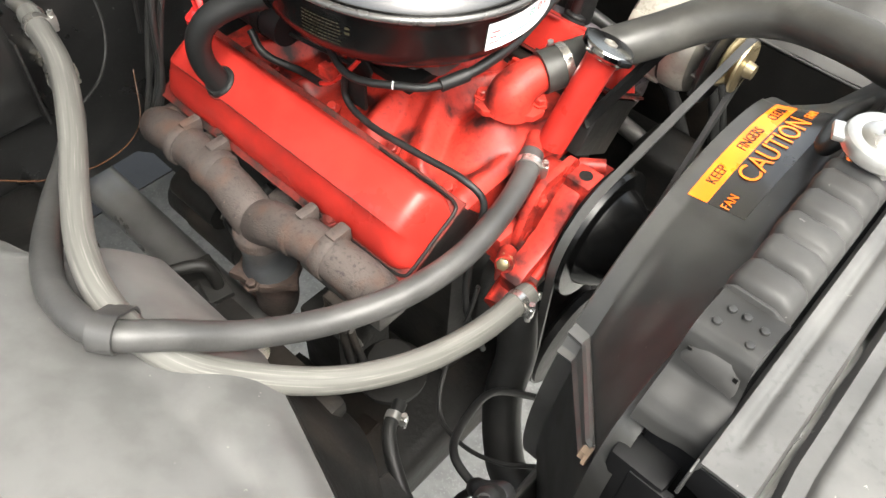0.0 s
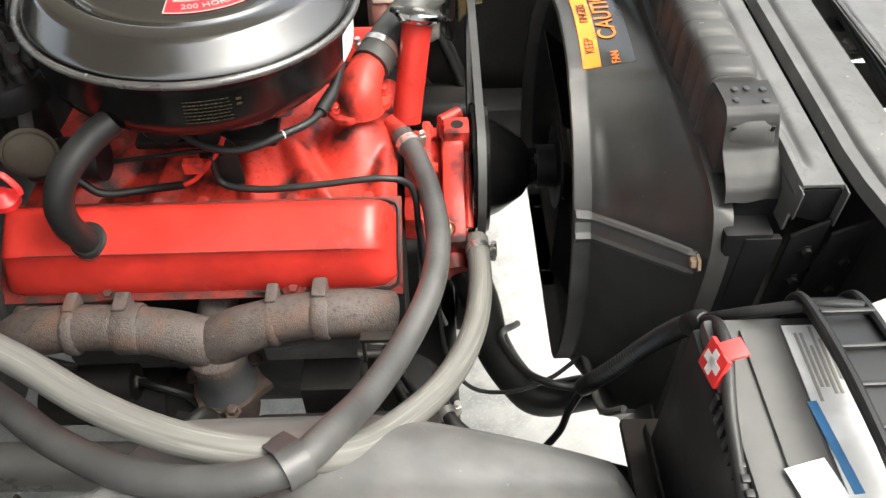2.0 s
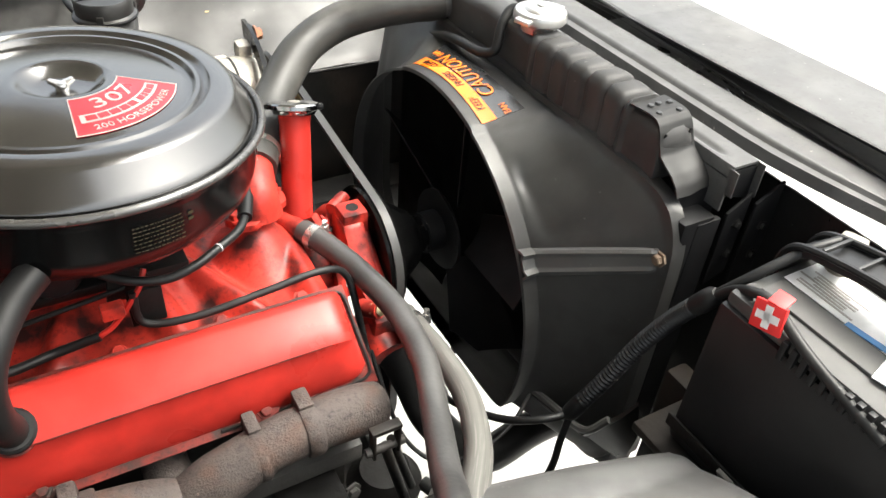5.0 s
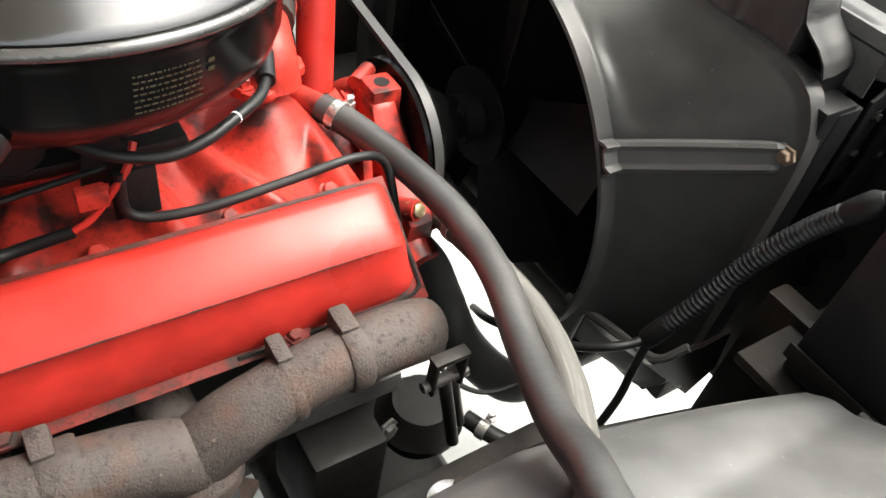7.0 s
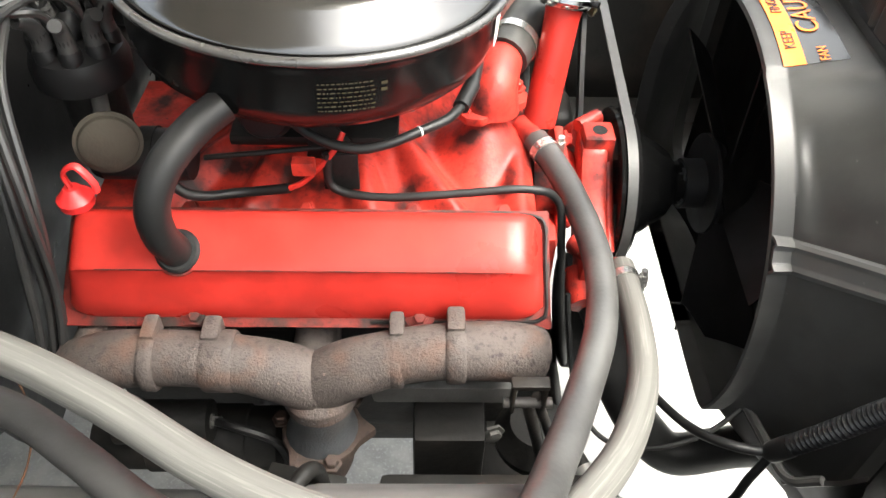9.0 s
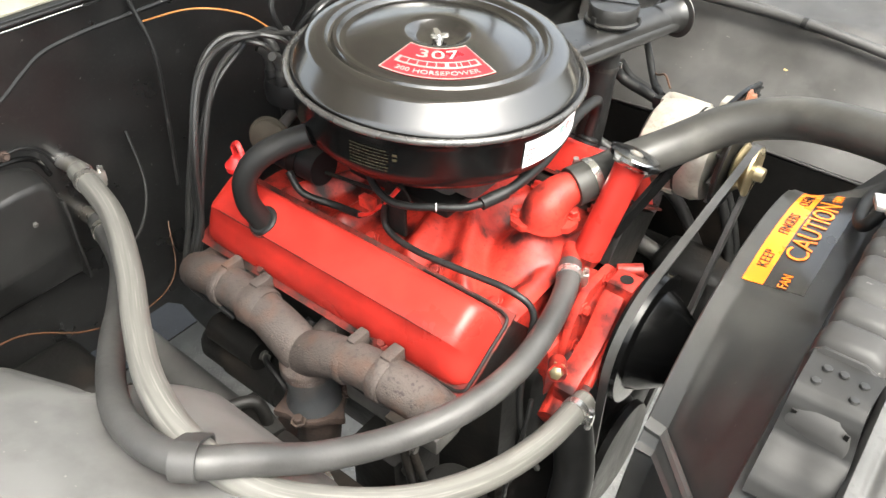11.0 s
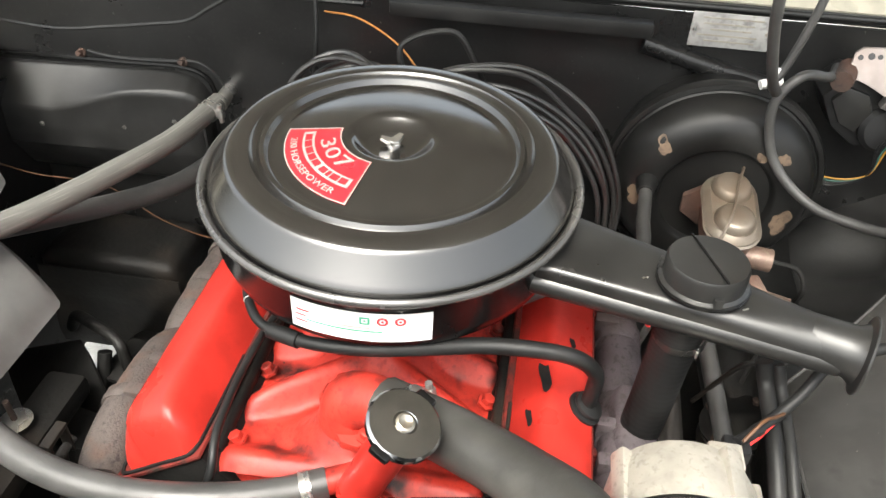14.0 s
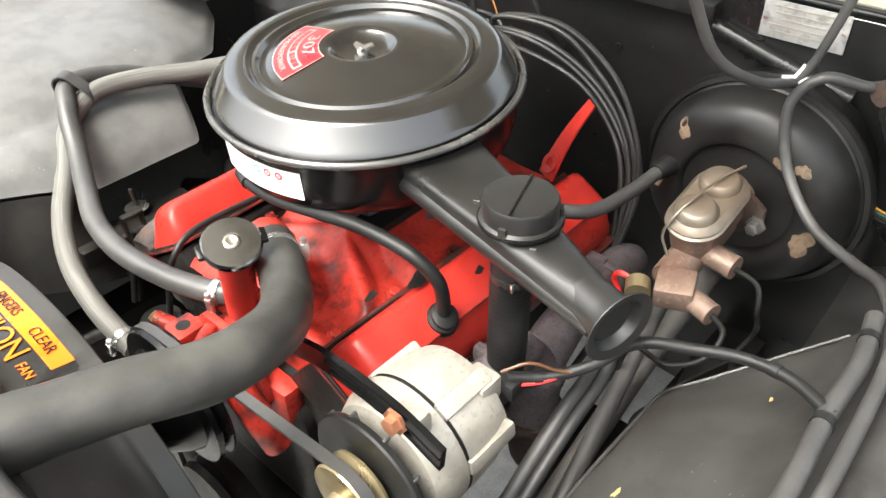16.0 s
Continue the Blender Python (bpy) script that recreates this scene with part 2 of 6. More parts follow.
def box(size, m=None, bevel=0.0, bm=None, segs=2):
    """A box with its centre at the pose m, its edges rounded."""
    b = bmesh.new()
    bmesh.ops.create_cube(b, size=1.0)
    for v in b.verts:
        v.co = Vector([c * s for c, s in zip(v.co, size)])
    if bevel:
        bmesh.ops.bevel(b, geom=b.edges[:], offset=bevel, segments=segs, affect="EDGES", profile=0.6)
    if m:
        b.transform(m)
    return merge(bm, b)


def merge(bm, extra):
    if bm is None:
        return extra
    me = bpy.data.meshes.new("scratch")
    extra.to_mesh(me)
    extra.free()
    bm.from_mesh(me)
    bpy.data.meshes.remove(me)
    return bm


def prism(outline, depth, m=None, bevel=0.0, bm=None, segs=2):
    """A flat outline in x and y, thickened upwards by depth."""
    b = bmesh.new()
    f = b.faces.new([b.verts.new((x, y, 0)) for x, y in outline])
    top = bmesh.ops.extrude_face_region(b, geom=[f])
    bmesh.ops.translate(b, verts=[v for v in top["geom"] if isinstance(v, bmesh.types.BMVert)], vec=(0, 0, depth))
    bmesh.ops.recalc_face_normals(b, faces=b.faces[:])
    if bevel:
        bmesh.ops.bevel(b, geom=[e for e in b.edges if len(e.link_faces) == 2 and e.calc_face_angle(0) > 0.6], offset=bevel, segments=segs, affect="EDGES", profile=0.6)
    if m:
        b.transform(m)
    return merge(bm, b)


def loft(loops, closed=True, ends=True, bm=None):
    bm = bm or bmesh.new()
    made = [[bm.verts.new(p) for p in loop] for loop in loops]
    k = len(made[0])
    for a, b in zip(made, made[1:]):
        for i in range(k if closed else k - 1):
            bm.faces.new((a[i], a[(i + 1) % k], b[(i + 1) % k], b[i]))
    if ends and closed:
        bm.faces.new(made[0][::-1]), bm.faces.new(made[-1])
    return bm


def sheet(fn, nu, nv, thick=0.004):
    """A curved sheet of metal: fn(u, v) gives a place for u, v in 0..1."""
    bm = bmesh.new()
    grid = [[bm.verts.new(fn(i / nu, j / nv)) for j in range(nv + 1)] for i in range(nu + 1)]
    faces = [bm.faces.new((grid[i][j], grid[i + 1][j], grid[i + 1][j + 1], grid[i][j + 1])) for i in range(nu) for j in range(nv)]
    bmesh.ops.recalc_face_normals(bm, faces=faces)
    bmesh.ops.solidify(bm, geom=faces, thickness=thick)
    return bm


def part(name, bm, material, parent=None, label="", angle=38):
    """Links a bmesh as one mesh object, under a thing or on its own."""
    bmesh.ops.recalc_face_normals(bm, faces=bm.faces[:])
    me = bpy.data.meshes.new(name)
    bm.to_mesh(me)
    bm.free()
    me.polygons.foreach_set("use_smooth", [True] * len(me.polygons))
    me.set_sharp_from_angle(angle=radians(angle))
    me.materials.append(material)
    ob = new(name, me)
    if parent:
        ob.parent = parent
        if not parent.parent:
            ob.matrix_parent_inverse = Matrix.Translation(parent.location).inverted()
    if label:
        ob["label"] = label
    return ob


def thing(name, place, label, category, group="", kind=""):
    """An empty at the thing's base, to hold its parts."""
    ob = new(name)
    ob.empty_display_size = 0.02
    ob.location = place
    return tagged(ob, label, category, group, kind)


def bolt(place, axis, r=0.007, h=0.006, bm=None):
    """A hexagon bolt head with a washer."""
    m = Matrix.Translation(place) @ Vector(axis).to_track_quat("Z", "Y").to_matrix().to_4x4()
    b = lathe([(0, -0.002), (r * 1.5, -0.002), (r * 1.5, 0.0012), (r * 1.02, 0.0014), (r, h), (r * 0.8, h + 0.001), (0, h + 0.001)], 6 if r < 0.02 else 12, m)
    return merge(bm, b)


def clamp(line_a, line_b, r, parent, material=STEEL):
    """A worm-drive hose clamp round a hose that runs from a to b."""
    a, b = Vector(line_a), Vector(line_b)
    d = (b - a).normalized()
    m = Matrix.Translation(a) @ d.to_track_quat("Z", "Y").to_matrix().to_4x4()
    bm = lathe([(r, -0.005), (r + 0.0015, -0.005), (r + 0.0015, 0.005), (r, 0.005), (r, -0.005)], 24, m)
    box((0.009, 0.016, 0.009), m @ pose(r + 0.005, 0, 0), 0.002, bm)
    rod(m @ V(r + 0.005, -0.014, 0), m @ V(r + 0.005, 0.014, 0), 0.0038, 8, bm)
    return part("clamp", bm, material, parent, "zinc-plated hose clamp")


def words(text, height, fn, thick=0.0006):
    """Raised lettering: built-in font, its flat outline carried to fn(x, y, z)."""
    cu = bpy.data.curves.new("lettering", "FONT")
    cu.body, cu.size, cu.align_x, cu.align_y, cu.extrude = text, height, "CENTER", "CENTER", thick
    cu.resolution_u = 3
    tmp = new("lettering", cu)
    me = bpy.data.meshes.new_from_object(tmp.evaluated_get(bpy.context.evaluated_depsgraph_get()))
    bpy.data.objects.remove(tmp)
    bm = bmesh.new()
    bm.from_mesh(me)
    bpy.data.meshes.remove(me)
    for v in bm.verts:
        v.co = fn(*v.co)
    return bm


# ---- large structure ----
CY = 0.013                                   # the engine's middle plane
ground = part("ground", sheet(lambda u, v: V(-40 + 80 * u, -40 + 80 * v, 0), 40, 40, 0.05), CONCRETE)
tagged(ground, "pale grey concrete workshop floor under the car", "floor", kind="structure")


def wall_shape(u, v):
    y = -0.85 + 1.7 * u
    lo = 0.35 + 0.205 * max(0.0, min(1.0, (-0.13 - y) / 0.08))
    z = lo + (1.062 - lo) * v
    x = -0.345 - 0.05 * max(0.0, min(1.0, (0.62 - z) / 0.2)) - 0.012 * (math.exp(-((y - 0.05) / 0.17) ** 2) * (1 if z < 0.95 else 0.6))
    return V(x, y, z)


firewall = part("firewall", sheet(wall_shape, 60, 40, 0.006), WALL)
tagged(firewall, "black painted steel firewall behind the engine", "firewall", kind="structure")
bm = box((0.026, 1.7, 0.009), pose(-0.358, 0, 1.0665), 0.003)
tube([(-0.347, -0.85, 1.069), (-0.346, -0.3, 1.068), (-0.346, 0.3, 1.07), (-0.347, 0.85, 1.072)], 0.0048, 10, bm=bm)
cowl = part("cowl_lip", bm, WALL)
tagged(cowl, "black steel lip along the firewall top", "cowl", kind="structure")
bm = sheet(lambda u, v: V(-0.362 - 0.5 * u, -0.9 + 1.8 * v, 1.074 + 0.014 * ease(u, 0.0, 0.06) + 0.05 * u), 40, 12, 0.003)
cowl_top = tagged(part("cowl_panel", bm, CREAM), "cream painted cowl panel behind the firewall", "cowl", kind="structure")
for k in range(30):
    part("vent_slot", box((0.05, 0.006, 0.004), pose(-0.45, -0.62 + 0.012 * k, 1.0965, 0, -5.5, 0), 0.0015), DARK, cowl_top)
# Hood out of view: blocks sky over the firewall, bounces light forward.
hood = part("hood", sheet(lambda u, v: V(-0.47 + 0.95 * u, -0.76 + 1.52 * v, 1.2 + 0.92 * u + 0.02 * math.cos(3 * (v - 0.5))), 12, 12, 0.02), HOODM)
tagged(hood, "unseen raised hood, added to shade the engine bay and bounce light", "hood", kind="structure")
# Floor and body sides are out of view, added to shade the ground.
tagged(part("floor_pan", sheet(lambda u, v: V(-1.7 + 1.2 * u, -0.85 + 1.7 * v, 0.33), 6, 4, 0.004), WALL), "unseen black car floor, added to shade the ground", "floor pan", kind="structure")
for s in (-1, 1):
    tagged(part("body_side", sheet(lambda u, v, s=s: V(-1.7 + 1.1 * u, s * (0.97 + 0.03 * math.sin(v * 3)), 0.22 + 0.78 * v), 6, 8, 0.004), CREAM), "unseen cream car body side, added to shade the ground", "body side", kind="structure")
bm = tube([(-0.343, -0.85, 0.975), (-0.342, -0.663, 0.961), (-0.342, -0.57, 0.956), (-0.342, -0.49, 0.966), (-0.342, -0.419, 0.977), (-0.342, -0.364, 0.987), (-0.342, -0.325, 1.01), (-0.342, -0.291, 1.027), (-0.342, -0.24, 1.033), (-0.342, -0.188, 1.034), (-0.343, -0.106, 1.035)], 0.0042, 8)
part("bead", bm, WALL, firewall)
part("seam", box((0.006, 0.02, 0.5), pose(-0.346, -0.212, 0.83), 0.003), WALL, firewall)
part("pressing", tube([(-0.335, 0.27, 1.02), (-0.335, 0.36, 0.995), (-0.335, 0.45, 0.975)], 0.012, 10), WALL, firewall)
rg = random.Random(8)
for k in range(14):
    part("screw", lathe([(0.006, 0), (0.005, 0.003), (0.0, 0.004)], 10, Matrix.Translation((-0.345, -0.7 + 1.3 * rg.random(), 0.86 + 0.2 * rg.random())) @ pose(0, 0, 0, 0, 90, 0)), WALL, firewall)
bm = box((0.022, 0.34, 0.02), pose(-0.318, 0.107, 1.045), 0.004)
tagged(part("cowl_seal", bm, RUBBER), "black rubber strip along the firewall top", "seal")


def apron_right(u, v):
    """Wheelhouse panel on the passenger side: a ledge beside the engine that rises to the fender."""
    x = -0.34 + 0.92 * u
    k = max(0.0, min(1.0, (0.045 - x) / 0.05))
    edge = -0.393 - 0.105 * (k * k * (3 - 2 * k)) - 0.36 * max(0.0, -x) - 0.34 * max(0.0, x - 0.22) - float(np.interp(-x, [0.098, 0.142, 0.16, 0.188, 0.21, 0.25, 0.34], [0.0, 0.037, 0.054, 0.12, 0.175, 0.26, 0.34]))
    y = edge + (-0.95 - edge) * v ** 1.3
    rise = 0.852 + 0.09 * (1 - math.exp(-max(0.0, -y - 0.5) / 0.13)) if y < -0.5 else 0.785 + 0.067 * math.sin((-y - 0.393) / 0.107 * math.pi / 2)
    lip = -0.008 * math.exp(-(((y - edge) / 0.012) ** 2))
    z = rise + lip - 0.25 * max(0.0, x - 0.24) ** 1.4 - 3.4 * max(0.0, x - 0.44) ** 1.2 - 0.3 * max(0.0, -x - 0.02) * max(0.0, 1 - (-y - 0.45) * 2.2)
    return V(x, y, z)


apron_r = part("inner_fender", sheet(apron_right, 150, 60, 0.003), PANEL)
tagged(apron_r, "satin black steel inner fender beside the engine", "inner fender", kind="structure")


def skirt_right(u, v):
    """The dark wall that drops from the wheelhouse ledge towards the frame."""
    top = apron_right(0.62 + 0.25 * u, 0.0)
    return top + V(0.01 * v, 0.05 * v + 0.02 * math.sin(5 * u) * v, -0.006 - 0.13 * v)


tagged(part("fender_skirt", sheet(skirt_right, 16, 8, 0.003), DARK), "black steel wall below the wheelhouse ledge", "inner fender", kind="structure")


def apron_left(u, v):
    """Inner fender on the driver's side: a ledge with an oblique rear edge that climbs to the fender."""
    d = 0.5 * v ** 1.15
    y = 0.446 + d
    back = 0.03 - 0.9 * min(d, 0.13) - 0.2 * max(0.0, d - 0.13)
    x = back + (0.8 - back) * u
    z = float(np.interp(d, [0.0, 0.012, 0.046, 0.085, 0.121, 0.15, 0.19, 0.5], [0.79, 0.8, 0.818, 0.838, 0.862, 0.895, 0.93, 0.96]))
    return V(x, y, z + 0.003 * math.sin(x * 23 + y * 9) + 0.002 * math.sin(x * 41 - y * 30) - 0.006 * bell(x - back, 0.012))


skirt = part("fender_skirt", sheet(lambda u, v: V(-0.05 + 0.85 * u, 0.447 + 0.02 * v + 0.03 * max(0, 0.08 - 0.85 * u) / 0.08, 0.785 - 0.4 * v), 20, 8, 0.003), DARK)
tagged(skirt, "black steel wall below the inner fender", "inner fender", kind="structure")
apron_l = part("inner_fender", sheet(apron_left, 80, 60, 0.003), PANEL_D)
tagged(apron_l, "black steel inner fender beside the alternator, paint darkened for shade", "inner fender", kind="structure")
part("rolled_edge", tube([apron_left(u, 0.0) + V(0, -0.001, 0.001) for u in (1.0, 0.7, 0.4, 0.2, 0.08, 0.02)] + [apron_left(0.0, v) + V(-0.002, 0, 0.001) for v in (0.02, 0.08, 0.18, 0.3)], 0.002, 8, 6), PANEL_D, apron_l)
rg = random.Random(12)
for x, y, q in ((0.19, 0.482, 0.006), (0.03, 0.545, 0.0032), (0.3, 0.57, 0.0035)):
    vv = ((y - 0.446) / 0.5) ** (1 / 1.15)
    back = apron_left(0.0, vv).x
    top = apron_left((x - back) / (0.8 - back), vv)
    chip = bmesh.new()
    ring = [chip.verts.new(top + V(q * (1 + 0.35 * math.sin(3 * a + x * 90)) * math.cos(a), 0.5 * q * math.sin(a) * (1 + 0.3 * math.sin(2 * a + y * 70)), 0.0022 + 0.28 * q * math.sin(a))) for a in (2 * math.pi * k / 14 for k in range(14))]
    chip.faces.new(ring)
    part("paint_chip", chip, CHIP, apron_l, "chip down to yellow primer")


def rear_left(u, v):
    x = -0.34 + 0.30 * u
    y = 0.52 + 0.43 * v
    return V(x, y, 0.755 + 0.15 * (1 - math.exp(-v / 0.5)) + 0.012 * math.sin(u * 9 + v * 5) + 0.006 * math.sin(u * 17 - v * 11))


tagged(part("inner_fender", sheet(rear_left, 30, 30, 0.003), HEATER), "black creased inner fender behind the booster", "inner fender", kind="structure")
for s, lab in ((-1, "black inner wheelhouse wall under the right fender"), (1, "black inner wheelhouse wall under the left fender")):
    bm = sheet(lambda u, v, s=s: V(-0.36 + 1.2 * u, s * (0.66 + 0.02 * math.sin(u * 4)), 0.34 + 0.54 * v), 12, 8, 0.004)
    tagged(part("wheelhouse_wall", bm, WALL), lab, "wheelhouse", kind="structure")
for s, lab in ((-1, "cream painted fender edge beside the engine bay"), (1, "cream painted fender edge over the booster")):
    bm = tube([(-0.6, s * 0.93, 1.0), (-0.2, s * 0.93, 0.995), (0.4, s * 0.92, 0.985), (1.1, s * 0.9, 0.96)], 0.05, 16, squash=0.5)
    bm = merge(bm, sheet(lambda u, v, s=s: V(-0.6 + 1.75 * u, s * (0.93 + 0.12 * v), 0.99 - 0.45 * v ** 2 - 0.03 * u), 8, 10, 0.003))
    tagged(part("fender", bm, CREAM), lab, "fender", kind="structure")

for sg, lab in ((-1, "cream painted hinge panel at the right firewall corner"), (1, "cream painted hinge panel at the left firewall corner")):
    bm = sheet(lambda u, v, sg=sg: V(-0.40 + 0.31 * u, sg * (0.595 + 0.4 * abs(-0.40 + 0.31 * u + 0.14) + (0.33 - 0.1 * u) * v), (0.946 if sg > 0 else 0.924) + 0.03 * v + 0.012 * math.exp(-v * 12)), 16, 12, 0.003)
    tagged(part("hinge_panel", bm, CREAM), lab, "hinge panel", kind="structure")

# ---- engine ----
SLOPE = radians(32.5)


def bank(side):
    """Frame of one cylinder bank's cover: x ahead, a outwards along the flange, h away from it."""
    a = V(0, side * math.cos(SLOPE), -math.sin(SLOPE))
    h = V(0, side * math.sin(SLOPE), math.cos(SLOPE))
    o = V(0.017 + (0.012 if side > 0 else 0), CY + side * 0.139, 0.814)
    return lambda x, p, q: o + V(x, 0, 0) + a * p + h * q


def valve_cover(side, label):
    f = bank(side)
    ob = thing("valve_cover", f(0, 0.05, 0), label, "valve cover", "valve covers")
    prof = [(0.006, 0.003), (0.008, 0.02), (0.011, 0.044), (0.015, 0.051), (0.021, 0.054), (0.045, 0.055), (0.056, 0.0545), (0.060, 0.053), (0.0605, 0.0505),
            (0.070, 0.041), (0.081, 0.026), (0.088, 0.014), (0.091, 0.003)]
    prof = [(-0.004 + p * 1.19, q) for p, q in prof]
    half = 0.226
    stations = [(-half, 0.0), (-half + 0.0045, 0.3), (-half + 0.0095, 0.6), (-half + 0.014, 0.78), (-half + 0.019, 0.89), (-half + 0.025, 0.955), (-half + 0.032, 0.988), (-half + 0.042, 1.0)]
    stations += [(x, 1.0) for x in (-0.1, 0.0, 0.1)] + [(-x, e) for x, e in reversed(stations)]
    loops = []
    for x, e in stations:
        k = (1 - e) * 0.014
        loops.append([f(x, min(max(p, 0.003 + k), 0.1045 - k), 0.003 + (q - 0.003) * e) for p, q in prof])
    part("cover", loft(loops, closed=False), RED, ob, angle=50)
    bm = prism([(-0.233, -0.004), (0.233, -0.004), (0.233, 0.113), (-0.233, 0.113)], 0.004, None, 0.0015)
    for v in bm.verts:
        v.co = f(v.co.x, v.co.y, v.co.z)
    part("flange", bm, GRIME, ob, "grimy red flange")
    for x in (-0.105, 0.107):
        bm = prism([(-0.017, -0.006), (-0.011, 0.008), (0.011, 0.008), (0.017, -0.006), (0.01, -0.011), (-0.01, -0.011)], 0.0035, None, 0.0012)
        for v in bm.verts:
            v.co = f(x + v.co.x, 0.104 + v.co.y, 0.004 + v.co.z)
        part("bolt_tab", bm, GRIME, ob)
        part("bolt", bolt(f(x, 0.1035, 0.0085), f(0, 0.0, 1) - f(0, 0, 0), 0.0062, 0.005), GRIME, ob, "grimy hexagon bolt")
    part("wear_patch", lathe([(0.0, 0.0006), (0.006, 0.0005), (0.0085, -0.0012)], 14, Matrix.Translation(f(0.2175, 0.07, 0.029)) @ (f(1, 0, 0.55) - f(0, 0, 0)).to_track_quat("Z", "Y").to_matrix().to_4x4()), GRIME, ob, "dark smudge of worn paint")
    part("crease_line", tube([f(x, 0.0672, 0.0531) for x in (-0.185, -0.1, 0.0, 0.1, 0.185)], 0.0007, 6), GRIME, ob)
    rim = [f(x, p, 0.0052) for x, p in ((0.06, 0.1075), (0.14, 0.1075), (0.205, 0.107), (0.222, 0.104), (0.2285, 0.094), (0.2285, 0.05), (0.2285, 0.012), (0.22, 0.003), (0.2, 0.001), (0.1, 0.001))]
    part("sealant_bead", tube(rim, 0.0021, 6, 6), DARK, ob, "black oily sealant bead")
    part("gasket", merge(None, box((0.46, 0.11, 0.003), Matrix.Translation((0, 0.0545, -0.0025)), 0.0008)), DARK, ob).data.transform(Matrix())
    g = ob.children[-1].data
    for v in g.vertices:
        v.co = f(*v.co)
    return ob, f


_, FR = valve_cover(-1, "glossy red steel valve cover above the rusty manifold")
cover_l, FL = valve_cover(1, "glossy red steel valve cover beside the alternator")

across = FL(0, 1, 0) - FL(0, 0, 0)
for sx, sy, sz, la, lb in ((0.124, 0.165, 0.826, 0.017, 0.008), (0.055, 0.2, 0.82, 0.007, 0.004), (0.185, 0.15, 0.83, 0.009, 0.004)):
    px = sx - FL(0, 0, 0).x
    pc = (V(sx, sy, sz) - FL(px, 0, 0.055)).dot(across)
    bm = bmesh.new()
    bm.faces.new([bm.verts.new(FL(px + la * (1 + 0.25 * math.sin(3 * a + 1)) * math.cos(a), pc + lb * (1 + 0.3 * math.sin(2 * a)) * math.sin(a), 0.0558)) for a in (2 * math.pi * k / 20 for k in range(20))])
    part("smear", bm, DARK, cover_l, "black sooty smear")

engine = thing("engine_block", (0, CY, 0.4), "grimy red and black cast iron engine block", "engine")
bm = box((0.5, 0.3, 0.3), pose(0.0, CY, 0.58), 0.02)
part("block", bm, DARK, engine, "oily black cast iron block")
bm = box((0.42, 0.2, 0.2), pose(-0.02, CY, 0.4), 0.03)
part("oil_pan", bm, DARK, engine)
for side, name in ((-1, "cylinder_head"), (1, "cylinder_head")):
    f = bank(side)
    bm = prism([(-0.238, 0.002), (0.228, 0.002), (0.228, 0.106), (-0.238, 0.106)], -0.085, None, 0.004)
    for v in bm.verts:
        k = -v.co.z / 0.085
        v.co = f(v.co.x, v.co.y - 0.012 * k, v.co.z - 0.004)
    part(name, bm, DARK, engine, "black greasy cylinder head")

# intake manifold: a valley plate, raised runners and a plenum under the carburettor
intake = thing("intake_manifold", (0.0, CY, 0.76), "red-painted cast iron intake manifold with oily stains", "intake manifold")
RUNNERS = ((0.165, 0.085), (0.072, 0.05), (-0.055, -0.02), (-0.165, -0.06))


def casting(u, v):
    """The manifold's upper skin: runners that fan out from the middle, a front crossover and a thermostat pad."""
    x, w = -0.215 + 0.458 * u, -0.131 + 0.262 * v
    k = abs(w) / 0.131
    z = 0.783 + 0.012 * bell(w, 0.07)
    z += max(0.031 * bell(x - (x1 + (x0 - x1) * k), 0.0195 + 0.006 * (1 - k)) * (1 - 0.5 * k ** 6) for x0, x1 in RUNNERS)
    z = max(z, 0.79 + 0.045 * bell(w, 0.058) * (1 if abs(x - 0.01) < 0.07 else bell(abs(x - 0.01) - 0.07, 0.035)))
    z = max(z, 0.784 + 0.028 * bell(x - 0.226, 0.02) * (1 - 0.3 * k))
    z = max(z, 0.785 + 0.058 * bell(math.hypot(x - 0.192, (w + 0.01) * 0.9), 0.042))
    z = max(z, 0.785 + 0.04 * bell(math.hypot(x - 0.245, w - 0.013), 0.03))
    z += 0.0015 * math.sin(x * 90 + w * 40) * bell(w, 0.1)
    return V(x, CY + w, z - 0.01 * max(0, k - 0.93) / 0.07)


part("casting", sheet(casting, 110, 64, 0.006), RED_CAST, intake, angle=60)
part("skirt", box((0.45, 0.24, 0.06), pose(0.012, CY, 0.752), 0.01), RED_CAST, intake)
part("carburettor_pad", box((0.15, 0.13, 0.012), pose(0.01, CY, 0.842), 0.004), RED_CAST, intake)
bm = tube([(0.235, CY + 0.012, 0.812), (0.25, CY - 0.018, 0.811)], 0.0125, 14)
part("hose_nipple", bm, RED_CAST, intake)
for x, y in ((0.115, -0.118), (0.008, -0.118), (-0.11, -0.118), (0.115, 0.118), (0.008, 0.118), (0.208, -0.118), (0.208, 0.118)):
    part("bolt", bolt((x, CY + y, 0.797), (0, -0.4 if y < 0 else 0.4, 1), 0.007, 0.008), RED_CAST, intake)

# Black strips that stand for the shade between intake and valve covers.
for sg in (-1, 1):
    part("end_gasket", tube([(-0.2, CY + sg * 0.1335, 0.799), (-0.05, CY + sg * 0.134, 0.8), (0.1, CY + sg * 0.134, 0.8), (0.226, CY + sg * 0.1335, 0.799)], 0.0085, 10), DARK, intake, "black strip standing for the shaded gap")
# Black coil shape added to fill the intake's shaded rear.
coil = thing("ignition_coil", (-0.15, -0.06, 0.80), "black coil added to darken the space behind the carburettor", "coil")
